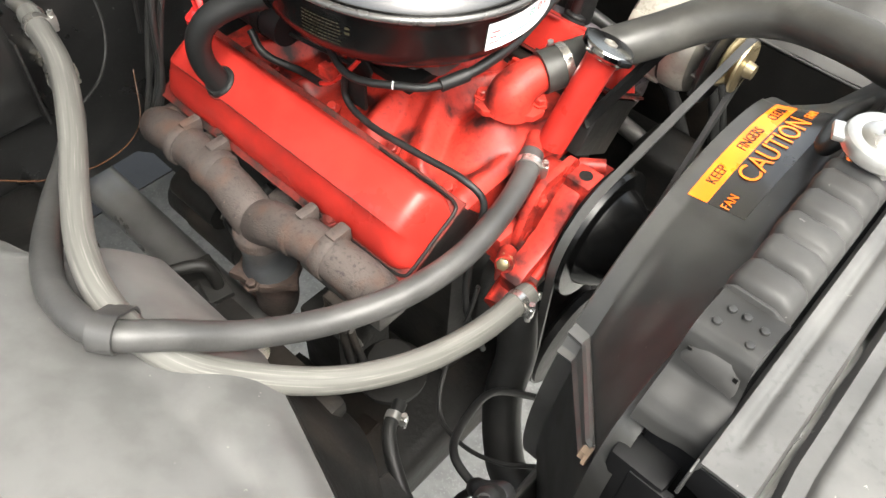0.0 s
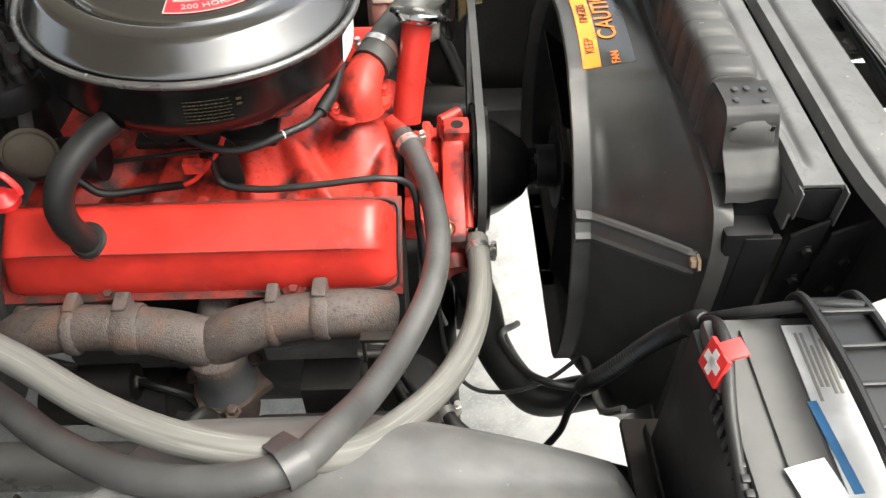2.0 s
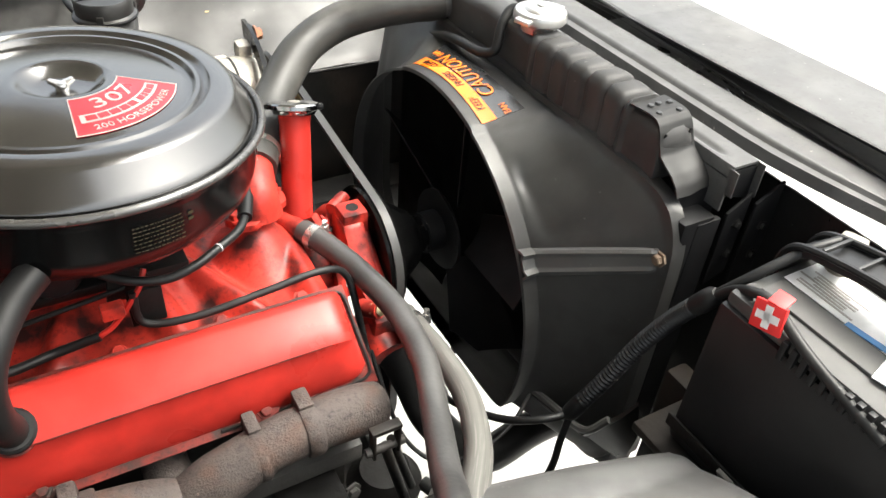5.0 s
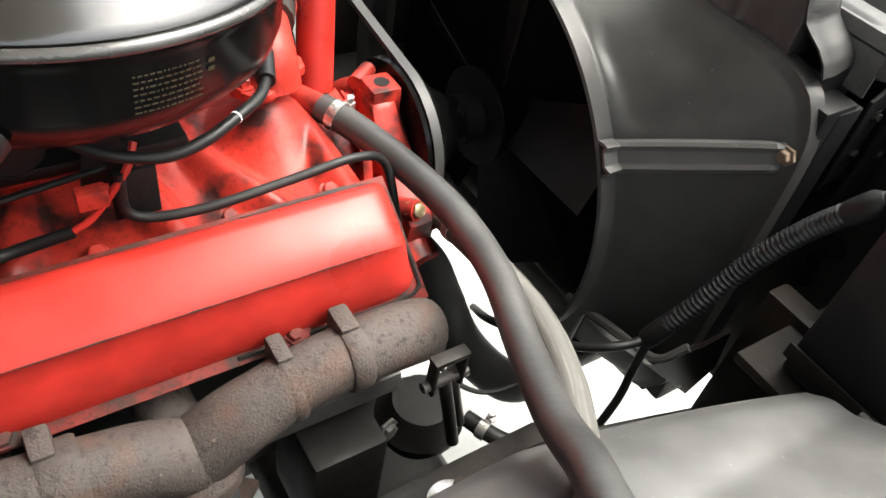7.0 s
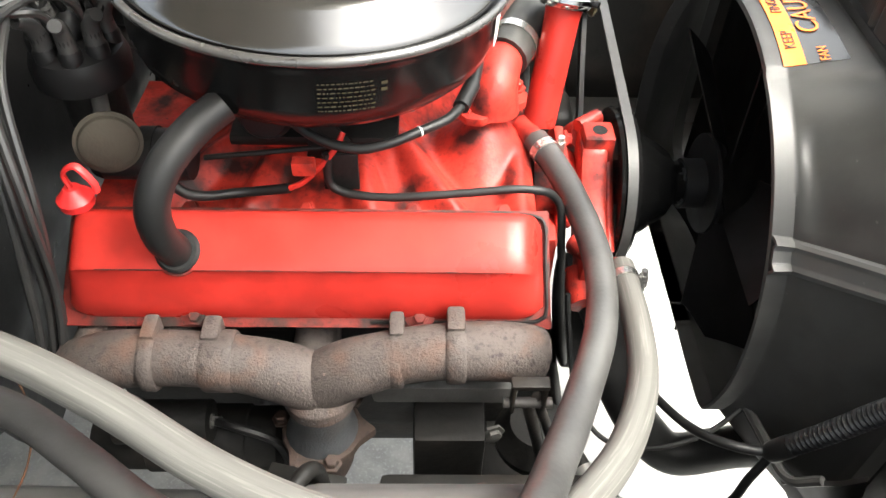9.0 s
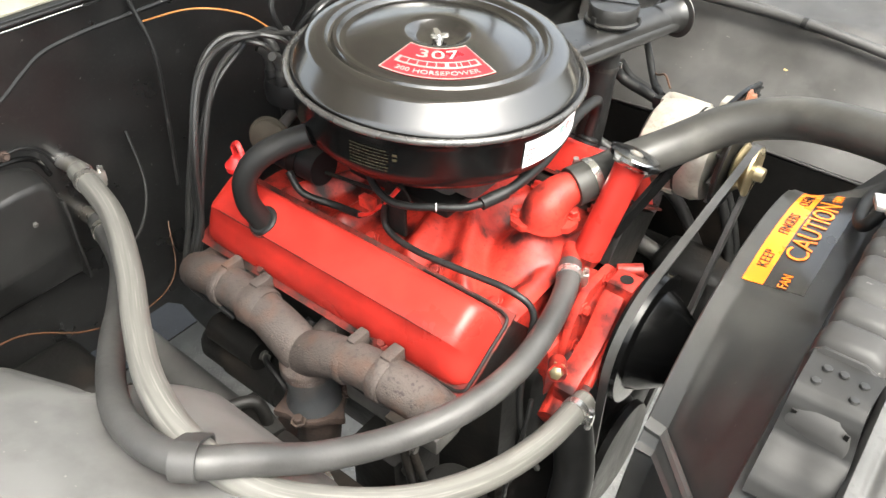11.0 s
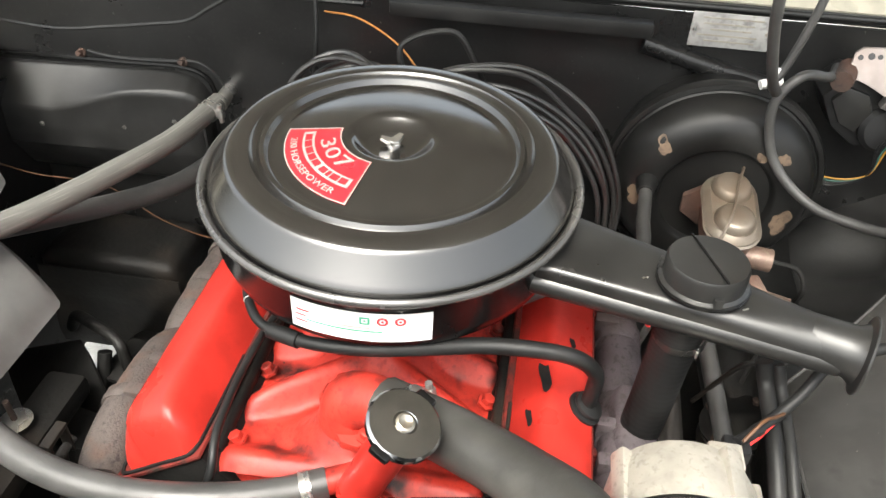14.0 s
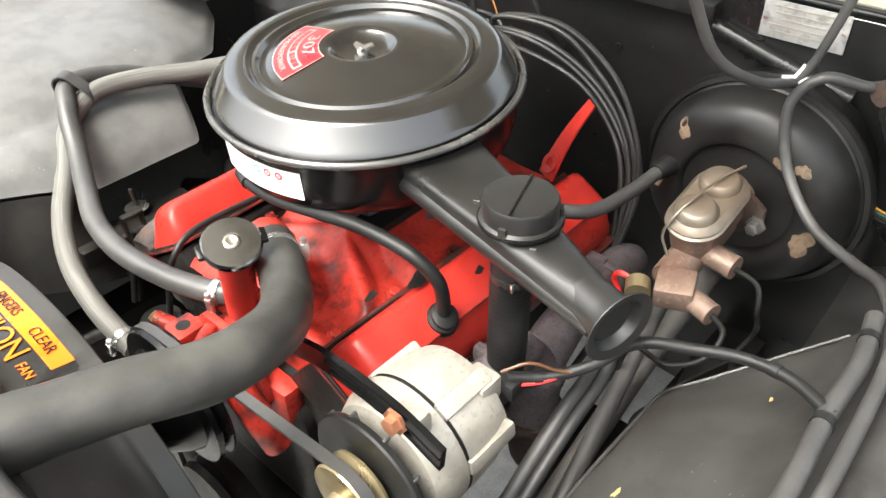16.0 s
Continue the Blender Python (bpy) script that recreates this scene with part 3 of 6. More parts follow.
part("can", rod((-0.19, -0.075, 0.845), (-0.105, -0.075, 0.845), 0.026, 20), PLASTIC, coil)
part("strap", lathe([(0.0265, -0.008), (0.028, -0.008), (0.028, 0.008), (0.0265, 0.008), (0.0265, -0.008)], 24, Matrix.Translation((-0.145, -0.075, 0.845)) @ pose(0, 0, 0, 0, 90, 0)), DARK, coil)
thermo = thing("thermostat_housing", (0.195, CY, 0.84), "red-painted cast thermostat housing with a chipped neck", "thermostat housing")
bm = prism([(-0.042, -0.012), (-0.03, -0.024), (0.03, -0.024), (0.042, -0.012), (0.042, 0.012), (0.03, 0.024), (-0.03, 0.024), (-0.042, 0.012)], 0.01, pose(0.197, CY - 0.002, 0.845, 0, 0, 35), 0.003)
part("flange", bm, RED_CAST, thermo)
bm = tube([(0.197, CY - 0.004, 0.845), (0.198, CY, 0.868), (0.206, CY + 0.022, 0.882), (0.218, CY + 0.05, 0.886)], lambda u: 0.032 - 0.012 * u, 18)
part("neck", bm, RED_CAST, thermo)
for s in (-1, 1):
    part("bolt", bolt((0.197 + s * 0.029, CY + s * 0.019, 0.856), (0, 0, 1), 0.007, 0.008), RED_CAST, thermo)

fill = thing("oil_fill_tube", (0.255, 0.025, 0.81), "red-painted steel oil filler tube with a black cap", "filler tube")
FT, FB = V(0.274, 0.073, 0.936), V(0.255, 0.027, 0.812)
part("tube", tube_loops(bmesh.new(), [FB.lerp(FT, k / 8) for k in range(9)], lambda u: 0.019 + (0.002 if u > 0.93 else 0.0), 20), RED, fill)
m = Matrix.Translation(FT) @ (FT - FB).to_track_quat("Z", "Y").to_matrix().to_4x4()
cap = part("cap", lathe([(0.0, -0.004), (0.026, -0.004), (0.028, 0.0), (0.031, 0.002), (0.031, 0.007), (0.029, 0.009), (0.01, 0.010), (0.0085, 0.0085), (0.0, 0.0085)], 40, m), FILM, fill, "glossy black filler cap")
part("rivet", lathe([(0.008, 0.0085), (0.008, 0.0105), (0.006, 0.0115), (0.003, 0.0095), (0, 0.0095)], 20, m), STEEL, cap, "steel centre rivet")
for s in (-1, 1):
    part("grip", box((0.012, 0.018, 0.007), m @ pose(s * 0.03, 0, 0.0045), 0.003), GLOSS, cap)

# water pump and pulley
pump = thing("water_pump", (0.3, CY, 0.7), "red-painted cast iron water pump", "water pump")
PX = Matrix.Translation((0.30, CY, 0.738)) @ pose(0, 0, 0, 0, 90, 0)
part("body", lathe([(0.0, -0.05), (0.05, -0.05), (0.052, -0.02), (0.04, -0.005), (0.028, 0.01), (0.024, 0.05), (0.0, 0.05)], 28, PX), RED_CAST, pump)
part("back_plate", prism([(-0.05, -0.06), (0.0, -0.075), (0.05, -0.06), (0.075, -0.02), (0.06, 0.03), (0.03, 0.06), (-0.03, 0.06), (-0.06, 0.03), (-0.075, -0.02)], 0.012, Matrix.Translation((0.275, CY, 0.738)) @ pose(0, 0, 0, 0, 90, 0) @ pose(0, 0, 0, 0, 0, 90), 0.004), RED_CAST, pump)
for k in range(6):
    a = 2 * math.pi * k / 6 + 0.3
    part("bolt", bolt((0.288, CY + 0.055 * math.cos(a), 0.738 + 0.055 * math.sin(a)), (1, 0, 0), 0.007), RED_CAST, pump)
arm_m = Matrix.Translation((0.3, 0, 0)) @ Matrix(((0, 0, 1, 0), (1, 0, 0, 0), (0, 1, 0, 0), (0, 0, 0, 1)))
bm = prism([(0.03, 0.808), (-0.012, 0.806), (-0.03, 0.782), (-0.05, 0.757), (-0.074, 0.742), (-0.096, 0.736), (-0.112, 0.722), (-0.108, 0.69), (-0.085, 0.672), (-0.05, 0.69), (-0.015, 0.715), (0.03, 0.73)], 0.03, arm_m, 0.006)
part("side_leg", bm, RED_CAST, pump)
part("web", tube([(0.333, 0.0, 0.79), (0.334, -0.025, 0.765), (0.334, -0.055, 0.74), (0.334, -0.085, 0.72)], 0.006, 10), RED_CAST, pump)
part("boss", rod((0.292, -0.088, 0.735), (0.305, -0.112, 0.745), 0.0115, 12), RED_CAST, pump)
part("sender_nut", bolt((0.303, -0.108, 0.744), (0.2, -0.8, 0.5), 0.008, 0.01), BRASS, pump, "brass sender fitting")
bm = tube([(0.313, CY + 0.02, 0.79), (0.312, CY + 0.05, 0.77), (0.31, CY + 0.085, 0.73), (0.3, CY + 0.1, 0.68)], 0.018, 14)
part("side_leg", bm, RED_CAST, pump)
bm = box((0.034, 0.034, 0.04), pose(0.320, CY - 0.006, 0.799), 0.004)
ear = part("ear", bm, RED_CAST, pump)
part("hole", lathe([(0.0, 0.0), (0.0075, 0.0), (0.0085, 0.0012), (0.0, 0.0012)], 16, pose(0.321, CY - 0.006, 0.8185)), DARK, ear)
part("boss", rod((0.30, CY + 0.012, 0.81), (0.325, CY + 0.03, 0.812), 0.009, 10), RED_CAST, pump)
part("outlet", tube([(0.325, -0.09, 0.70), (0.337, -0.1, 0.712), (0.343, -0.108, 0.721)], 0.011, 14), RED_CAST, pump)
part("inlet_neck", tube([(0.31, -0.08, 0.685), (0.315, -0.12, 0.67)], 0.024, 16), RED_CAST, pump)
part("mount", box((0.03, 0.19, 0.09), pose(0.262, CY, 0.69), 0.012), RED_CAST, pump)
pulley = thing("fan_pulley", (0.365, CY, 0.738), "black stamped steel fan pulley and hub", "pulley")
part("disc", lathe([(0.0, 0.075), (0.024, 0.075), (0.026, 0.06), (0.04, 0.05), (0.062, 0.018), (0.068, 0.004), (0.088, 0.002), (0.09, -0.004), (0.081, -0.010), (0.09, -0.016), (0.088, -0.020), (0.066, -0.018), (0.0, -0.02)], 48, Matrix.Translation((0.36, CY, 0.738)) @ pose(0, 0, 0, 0, 90, 0)), GLOSS, pulley)
bm = rod((0.43, CY, 0.738), (0.455, CY, 0.738), 0.03, 24)
for k in range(4):
    a = 2 * math.pi * k / 4 + 0.4
    bolt((0.428, CY + 0.02 * math.cos(a), 0.738 + 0.02 * math.sin(a)), (-1, 0, 0), 0.006, 0.006, bm)
part("hub", bm, FANM, pulley)
fan = thing("radiator_fan", (0.45, CY, 0.738), "black steel radiator fan inside the shroud", "fan")
part("spider", lathe([(0.0, 0.0), (0.06, 0.0), (0.06, 0.004), (0.0, 0.004)], 24, Matrix.Translation((0.456, CY, 0.738)) @ pose(0, 0, 0, 0, 90, 0)), FANM, fan)
for k in range(5):
    r = Matrix.Translation((0.472, CY, 0.738)) @ Matrix.Rotation(2 * math.pi * k / 5, 4, "X")

    def blade_at(u, v, r=r):
        s = 0.05 + 0.145 * u
        w = (v - 0.5) * (0.06 + 0.06 * u)
        return r @ V(0.015 + w * 0.55 + 0.01 * math.sin(math.pi * v), w * 0.85, s)
    part("blade", sheet(blade_at, 8, 6, 0.002), FANM, fan)

# exhaust manifolds
def exhaust(side, material, label):
    s = lambda x, y, z: V(x, CY + side * (0.013 - y), z)
    ob = thing("exhaust_manifold", s(0.01, -0.25, 0.6), label, "exhaust manifold", "exhaust manifolds")
    fat = lambda u: 0.0272 + 0.001 * math.sin(u * 9) + 0.006 * max(0.0, u - 0.7)
    part("front_arm", tube([s(0.236, -0.243, 0.742), s(0.215, -0.246, 0.75), s(0.18, -0.249, 0.756), s(0.145, -0.251, 0.757), s(0.11, -0.253, 0.753), s(0.082, -0.255, 0.745), s(0.056, -0.256, 0.734), s(0.03, -0.256, 0.716)], fat, 18), material, ob)
    part("rear_arm", tube([s(-0.205, -0.242, 0.717), s(-0.185, -0.245, 0.728), s(-0.15, -0.248, 0.739), s(-0.11, -0.25, 0.743), s(-0.07, -0.252, 0.743), s(-0.035, -0.254, 0.738), s(-0.004, -0.256, 0.729), s(0.026, -0.257, 0.712)], fat, 18), material, ob)
    part("end_flange", lathe([(0.0, -0.004), (0.026, -0.004), (0.027, 0.0), (0.026, 0.006), (0.0, 0.008)], 20, Matrix.Translation(s(0.236, -0.243, 0.742)) @ pose(0, 0, 0, 0, 90, 0)), material, ob)
    part("throat", tube([s(0.027, -0.255, 0.722), s(0.027, -0.256, 0.708), s(0.027, -0.256, 0.69)], lambda u: 0.018 + 0.018 * min(1.0, u * 1.6), 20), material, ob)
    part("outlet", tube([s(0.027, -0.256, 0.698), s(0.026, -0.255, 0.672), s(0.024, -0.252, 0.645), s(0.022, -0.25, 0.616)], lambda u: 0.036 - 0.006 * math.sin(u * 3.1) + 0.003 * u, 20), OUTLET if side < 0 else material, ob, "outlet coloured blue-grey for the shade on it")
    bm = prism([(0.05 * math.cos(a) * (1.15 if k % 6 == 0 else 0.86), 0.05 * math.sin(a) * (1.15 if k % 6 == 0 else 0.86)) for k, a in ((k, 2 * math.pi * k / 18) for k in range(18))], 0.014, Matrix.Translation(s(0.022, -0.25, 0.606)), 0.004)
    part("outlet_flange", bm, RUST_D, ob, "rust-red outlet flange")
    part("down_pipe", tube([s(0.022, -0.25, 0.609), s(0.018, -0.245, 0.55), s(-0.02, -0.23, 0.47), s(-0.12, -0.2, 0.38)], 0.031, 18), RUST_D, ob, "rust-brown exhaust down pipe")
    for k in range(3):
        a = 2 * math.pi * (k + 0.4) / 3
        part("stud", bolt(s(0.022 + 0.045 * math.cos(a), -0.25 + 0.045 * math.sin(a), 0.622), (0, 0, 1), 0.007, 0.008), RUST_D, ob)
    for x, z, w in ((0.158, 0.757, 0.018), (0.103, 0.749, 0.014), (-0.062, 0.741, 0.03), (-0.125, 0.742, 0.014)):
        bm = tube_loops(bmesh.new(), [s(x - w / 2, -0.2515, z), s(x - w / 2 + 0.003, -0.2515, z), s(x + w / 2 - 0.003, -0.2515, z), s(x + w / 2, -0.2515, z)], lambda u: 0.0298 if 0.1 < u < 0.9 else 0.028, 18)
        box((min(w, 0.017), 0.028, 0.022), Matrix.Translation(s(x - (w - min(w, 0.017)) / 2, -0.236, z + 0.022)), 0.004, bm)
        part("clamp_rib", bm, material, ob)
    part("centre_port", tube([s(0.024, -0.245, 0.69), s(0.022, -0.225, 0.7), s(0.02, -0.2, 0.706), s(0.02, -0.17, 0.71)], lambda u: 0.026 - 0.003 * u, 16), material, ob)
    for x in (0.2, 0.125, -0.11, -0.19):
        part("port", tube([s(x, -0.235, 0.73), s(x, -0.2, 0.728), s(x, -0.17, 0.725)], 0.021, 12), material, ob)
    return ob


exhaust(-1, RUST, "rusty brown cast iron exhaust manifold below the valve cover")
exhaust(1, MANGREY, "purple-grey cast iron exhaust manifold beside the alternator")

# ---- air cleaner ----
AX = Matrix.Translation((0.0234, 0.0134, 1.0105)) @ V(0, 0, 1).rotation_difference(V(0.0522, 0.0227, 1)).to_matrix().to_4x4()
air = thing("air_cleaner", (0.0234, 0.0134, 0.92), "round satin black steel air cleaner with a red decal", "air cleaner")
part("lid", lathe([(0.176, -0.002), (0.1775, 0.002), (0.1765, 0.005), (0.173, 0.008), (0.160, 0.0295), (0.157, 0.0325), (0.152, 0.034), (0.139, 0.0355), (0.136, 0.035), (0.133, 0.031), (0.129, 0.0295), (0.126, 0.0335),
                  (0.122, 0.0338), (0.1185, 0.0285), (0.114, 0.0272), (0.11, 0.0282), (0.046, 0.0405), (0.041, 0.0405), (0.037, 0.0375), (0.030, 0.031), (0.022, 0.029), (0.0, 0.029)], 96, AX), LID, air)
pan = part("pan", lathe([(0.170, -0.002), (0.1795, -0.003), (0.1795, -0.0075), (0.1785, -0.013), (0.177, -0.018), (0.1765, -0.05), (0.172, -0.065), (0.16, -0.078), (0.14, -0.088),
                  (0.12, -0.092), (0.07, -0.094), (0.06, -0.13), (0.0, -0.13)], 96, AX), GLOSS, air, "glossy black pan with a rolled rim")
part("rim", lathe([(0.1785, -0.004), (0.1795, -0.001), (0.1805, 0.0012), (0.1822, 0.003), (0.1845, 0.0036), (0.1866, 0.0026), (0.188, 0.0004), (0.188, -0.0022), (0.1865, -0.0042), (0.184, -0.0055), (0.179, -0.0065)], 96, AX), RIM, pan, "rolled rim with its highlight in the colour")
bm = bmesh.new()
for k in range(3):
    m = AX @ Matrix.Rotation(2 * math.pi * k / 3 + 0.5, 4, "Z")
    prism([(0, -0.0045), (0.006, -0.0045), (0.0135, -0.0025), (0.0135, 0.0025), (0.006, 0.0045), (0, 0.0045)], 0.004, m @ pose(0, 0, 0.031, 0, -14, 0), 0.001, bm)
lathe([(0.0, 0.029), (0.0065, 0.029), (0.006, 0.034), (0.004, 0.0362), (0.0, 0.0364)], 16, AX, bm)
part("wing_nut", bm, STEEL, air, "bright three-lobed wing nut")


def lid_height(r):
    return 0.0285 + (0.11 - r) / (0.11 - 0.046) * 0.012


MID = radians(-52)                            # the decal's middle, from straight ahead


def on_lid(x, y, z, r0=0.084):
    r = r0 + y
    a = MID + x / r0
    return AX @ V(r * math.cos(a), r * math.sin(a), lid_height(r) + 0.0006 + z)


def decal_patch(r1, r2, half, lift, taper=0.0):
    return sheet(lambda u, v: on_lid((2 * u - 1) * half * 0.084, (r1 + (r2 - r1) * v) - 0.084, lift), 24, 6, 0.0003)


decal = part("decal", decal_patch(0.049, 0.1035, 0.70, 0.0002), REDINK, air, "red fan-shaped decal with silver lettering")
for r1, r2, h in ((0.049, 0.0502, 0.70), (0.1023, 0.1035, 0.70)):
    part("border", decal_patch(r1, r2, h, 0.0006), SILVER, decal)
for s in (-1, 1):
    part("border", sheet(lambda u, v, s=s: on_lid(s * (0.685 + 0.015 * u) * 0.084, 0.049 + 0.0545 * v - 0.084, 0.0006), 2, 6, 0.0003), SILVER, decal)


def read_text(text, h, r0, wide=1.0):
    """Lettering whose foot points outwards."""
    return words(text, h, lambda x, y, z: AX @ V((r0 - y) * math.cos(MID + x * wide / r0), (r0 - y) * math.sin(MID + x * wide / r0), lid_height(r0 - y) + 0.0012 + z), 0.0003)


part("number", read_text("307", 0.0205, 0.0625, 1.7), SILVER, decal, "silver number on the red decal")
part("name_band", decal_patch(0.0745, 0.0860, 0.62, 0.0006), SILVER, decal, "silver band")
for a, b in ((-0.56, -0.44), (-0.42, -0.3), (-0.28, -0.16), (-0.14, -0.03), (-0.01, 0.1), (0.16, 0.26), (0.28, 0.33), (0.35, 0.46), (0.48, 0.58)):
    part("name_bar", sheet(lambda u, v, a=a, b=b: on_lid((a + (b - a) * u) * 0.084, 0.0768 + 0.0068 * v - 0.084, 0.0010), 4, 3, 0.0003), REDINK, decal, "red block on the silver band")
part("rating", read_text("200 HORSEPOWER", 0.0095, 0.0945, 1.25), SILVER, decal, "small silver lettering")

# snorkel with its vacuum can and hot-air pipe
SD = V(0.083, 0.275, -0.012).normalized()
SS = V(0.066, 0.165, 0.973)
SE = V(0.149, 0.440, 0.963)
side = SD.cross(V(0, 0, 1)).normalized()
loops = []
for u in (-0.15, 0.0, 0.15, 0.3, 0.45, 0.6, 0.72, 0.82, 0.9, 0.97):
    c = SS.lerp(SE, u)
    k = max(0.0, min(1.0, (u - 0.5) / 0.4))
    w, h = 0.049 - 0.028 * min(1, max(0.0, u) * 1.08), 0.0175 + 0.003 * k
    p = 0.35 + 0.65 * k
    loop = []
    for i in range(32):
        a = 2 * math.pi * (i + 0.5) / 32
        ca, sa = math.cos(a), math.sin(a)
        loop.append(c + side * w * math.copysign(abs(ca) ** p, ca) + V(0, 0, h * math.copysign(abs(sa) ** p, sa)))
    loops.append(loop)
snorkel = part("snorkel", loft(loops), MATT, air, "tapered black intake snorkel")
snorkel.data.set_sharp_from_angle(angle=radians(55))
m = Matrix.Translation(SE - SD * 0.014) @ SD.to_track_quat("Z", "Y").to_matrix().to_4x4()
part("mouth", lathe([(0.0215, -0.03), (0.0225, -0.004), (0.0235, 0.006), (0.027, 0.0125), (0.0345, 0.0148), (0.035, 0.0158), (0.0345, 0.0168), (0.026, 0.0145), (0.0215, 0.008), (0.0195, -0.002), (0.019, -0.04), (0.0, -0.04)], 40, m), MATT, snorkel, "flared black snorkel mouth")
CAN = SS.lerp(SE, 0.52) + V(0, 0, 0.018)
part("vacuum_can", lathe([(0.037, 0.0), (0.039, 0.003), (0.039, 0.006), (0.0357, 0.008), (0.0357, 0.024), (0.034, 0.0275), (0.0, 0.0285)], 40, Matrix.Translation(CAN)), MATT, snorkel, "round black vacuum can")
part("can_seam", box((0.07, 0.002, 0.0015), Matrix.Translation(CAN + V(0, 0, 0.029)) @ pose(0, 0, 0, 0, 0, 20), 0.0005), GLOSS, snorkel)
part("seam_rail", tube_loops(bmesh.new(), [SS.lerp(SE, u) + side * (0.0425 - 0.0335 * max(0.0, u)) + V(0, 0, -0.0075) for u in (-0.1, 0.0, 0.2, 0.4, 0.6, 0.75, 0.88, 0.95)], lambda u: 0.0118, 16), MATT, snorkel)
for u in (0.36, 0.66):
    part("staple", box((0.0012, 0.006, 0.001), Matrix.Translation(SS.lerp(SE, u) + side * (0.022 - 0.01 * u) + V(0, 0, 0.0185)) @ pose(0, 0, 0, 0, 0, 30)), STEEL, snorkel)
part("can_band", lathe([(0.0385, 0.0), (0.0405, 0.001), (0.0405, 0.0035), (0.0385, 0.0045)], 40, Matrix.Translation(CAN + V(0, 0, 0.001))), GLOSS, snorkel)
for a in (0.2, 2.3, 4.4):
    part("can_clip", box((0.004, 0.008, 0.011), Matrix.Translation(CAN + V(0.0375 * math.cos(a), 0.0375 * math.sin(a), 0.009)) @ pose(0, 0, 0, 0, 0, math.degrees(a)), 0.001), MATT, snorkel)
hot = SS.lerp(SE, 0.5)
hotair = thing("hot_air_pipe", hot + V(0, 0, -0.25), "black corrugated hot-air pipe under the snorkel", "pipe")
part("pipe", tube([hot + V(0, 0, -0.018), hot + V(0.001, -0.003, -0.06), hot + V(0.0, -0.006, -0.12), hot + V(-0.003, -0.01, -0.185)], lambda u: 0.0228 - 0.0012 * ease(u, 0.2, 0.5) + 0.0001 * math.sin(u * 160), 20, 40), RUBBER, hotair)
m = Matrix.Translation(hot + V(0, 0, -0.048))
part("collar", lathe([(0.0232, -0.004), (0.0248, -0.004), (0.0252, 0.0), (0.0248, 0.004), (0.0232, 0.004), (0.0232, -0.004)], 24, m), MATT, hotair)
part("collar_tab", box((0.004, 0.003, 0.01), m @ pose(0.022, 0.014, 0.0), 0.001), STEEL, hotair)
part("stove", box((0.1, 0.045, 0.075), pose(0.098, 0.283, 0.752, -14, 0, 0), 0.016, segs=3), MANGREY, hotair, "purple-grey sheet stove over the manifold")

# stickers on the pan
def on_pan(a, z, lift=0.0007):
    return AX @ V((0.1772 + lift) * math.cos(a), (0.1772 + lift) * math.sin(a), z)


A0, A1 = -0.30, 0.40
stick = part("sticker", sheet(lambda u, v: on_pan(A0 + (A1 - A0) * u, -0.019 - 0.034 * v), 24, 3, 0.0002), WHITE, pan, "white paper parts sticker with faded print")
for k, (ma, shade) in enumerate(((GREEN, 0), (REDINK, 1), (REDINK, 2))):
    a = 0.05 + 0.085 * k
    n = 4 if k == 0 else 20
    bm = bmesh.new()
    rings = [[bm.verts.new(on_pan(a + 0.025 + r * math.cos(2 * math.pi * (i + 0.5) / n) / 0.177, -0.028 + r * math.sin(2 * math.pi * (i + 0.5) / n), 0.0012)) for i in range(n)] for r in ((0.0062, 0.0036) if n == 4 else (0.0048, 0.0028))]
    for i in range(n):
        bm.faces.new((rings[0][i], rings[0][(i + 1) % n], rings[1][(i + 1) % n], rings[1][i]))
    bm.faces.new([bm.verts.new(on_pan(a + 0.025 + 0.0013 * math.cos(i) / 0.177, -0.028 + 0.0013 * math.sin(i), 0.0012)) for i in range(6)])
    part("emblem", bm, ma, stick)
for k, (z, a, b, ma) in enumerate(((-0.036, -0.2, 0.1, SILVER), (-0.040, -0.22, 0.16, GREEN), (-0.045, -0.2, 0.2, SILVER), (-0.030, -0.27, -0.2, REDINK), (-0.036, -0.28, -0.22, REDINK), (-0.043, -0.28, -0.21, REDINK))):
    part("print_bar", sheet(lambda u, v: on_pan(a + (b - a) * u, z - 0.0016 * v, 0.0011), 8, 1, 0.0002), ma, stick)
rg = random.Random(3)
for k in range(7):
    a = -1.46
    while a < -1.2:
        w = 0.006 + 0.018 * rg.random()
        part("print_bar", sheet(lambda u, v, k=k, a=a, w=w: on_pan(a + w * u, -0.024 - 0.0042 * k - 0.0011 * v, 0.0006), 3, 1, 0.0002), GOLD, pan)
        a += w + 0.008
for dz in (0.0, 0.006):
    part("print_mark", sheet(lambda u, v, dz=dz: on_pan(-1.165 + 0.03 * u, -0.026 - dz - 0.003 * v, 0.0006), 3, 2, 0.0002), GOLD, pan)
carb = thing("carburettor", (0.02, CY, 0.86), "dark cast metal carburettor under the air cleaner", "carburettor")
part("body", box((0.14, 0.1, 0.06), pose(0.015, CY, 0.885), 0.012), GREY, carb)
part("float_bowl", box((0.06, 0.09, 0.045), pose(0.09, CY, 0.885), 0.012), GREY, carb)
# Base flange made wide and dark to add shade on the intake below.
part("base_flange", box((0.17, 0.15, 0.012), pose(0.015, CY, 0.852), 0.004), DARK, carb)
part("throttle_lever", prism([(-0.02, -0.012), (0.018, -0.016), (0.026, 0.006), (0.008, 0.03), (-0.014, 0.024)], 0.004, Matrix.Translation((0.03, -0.078, 0.86)) @ pose(0, 0, 0, 90, 0, 0), 0.001), DARK, carb)
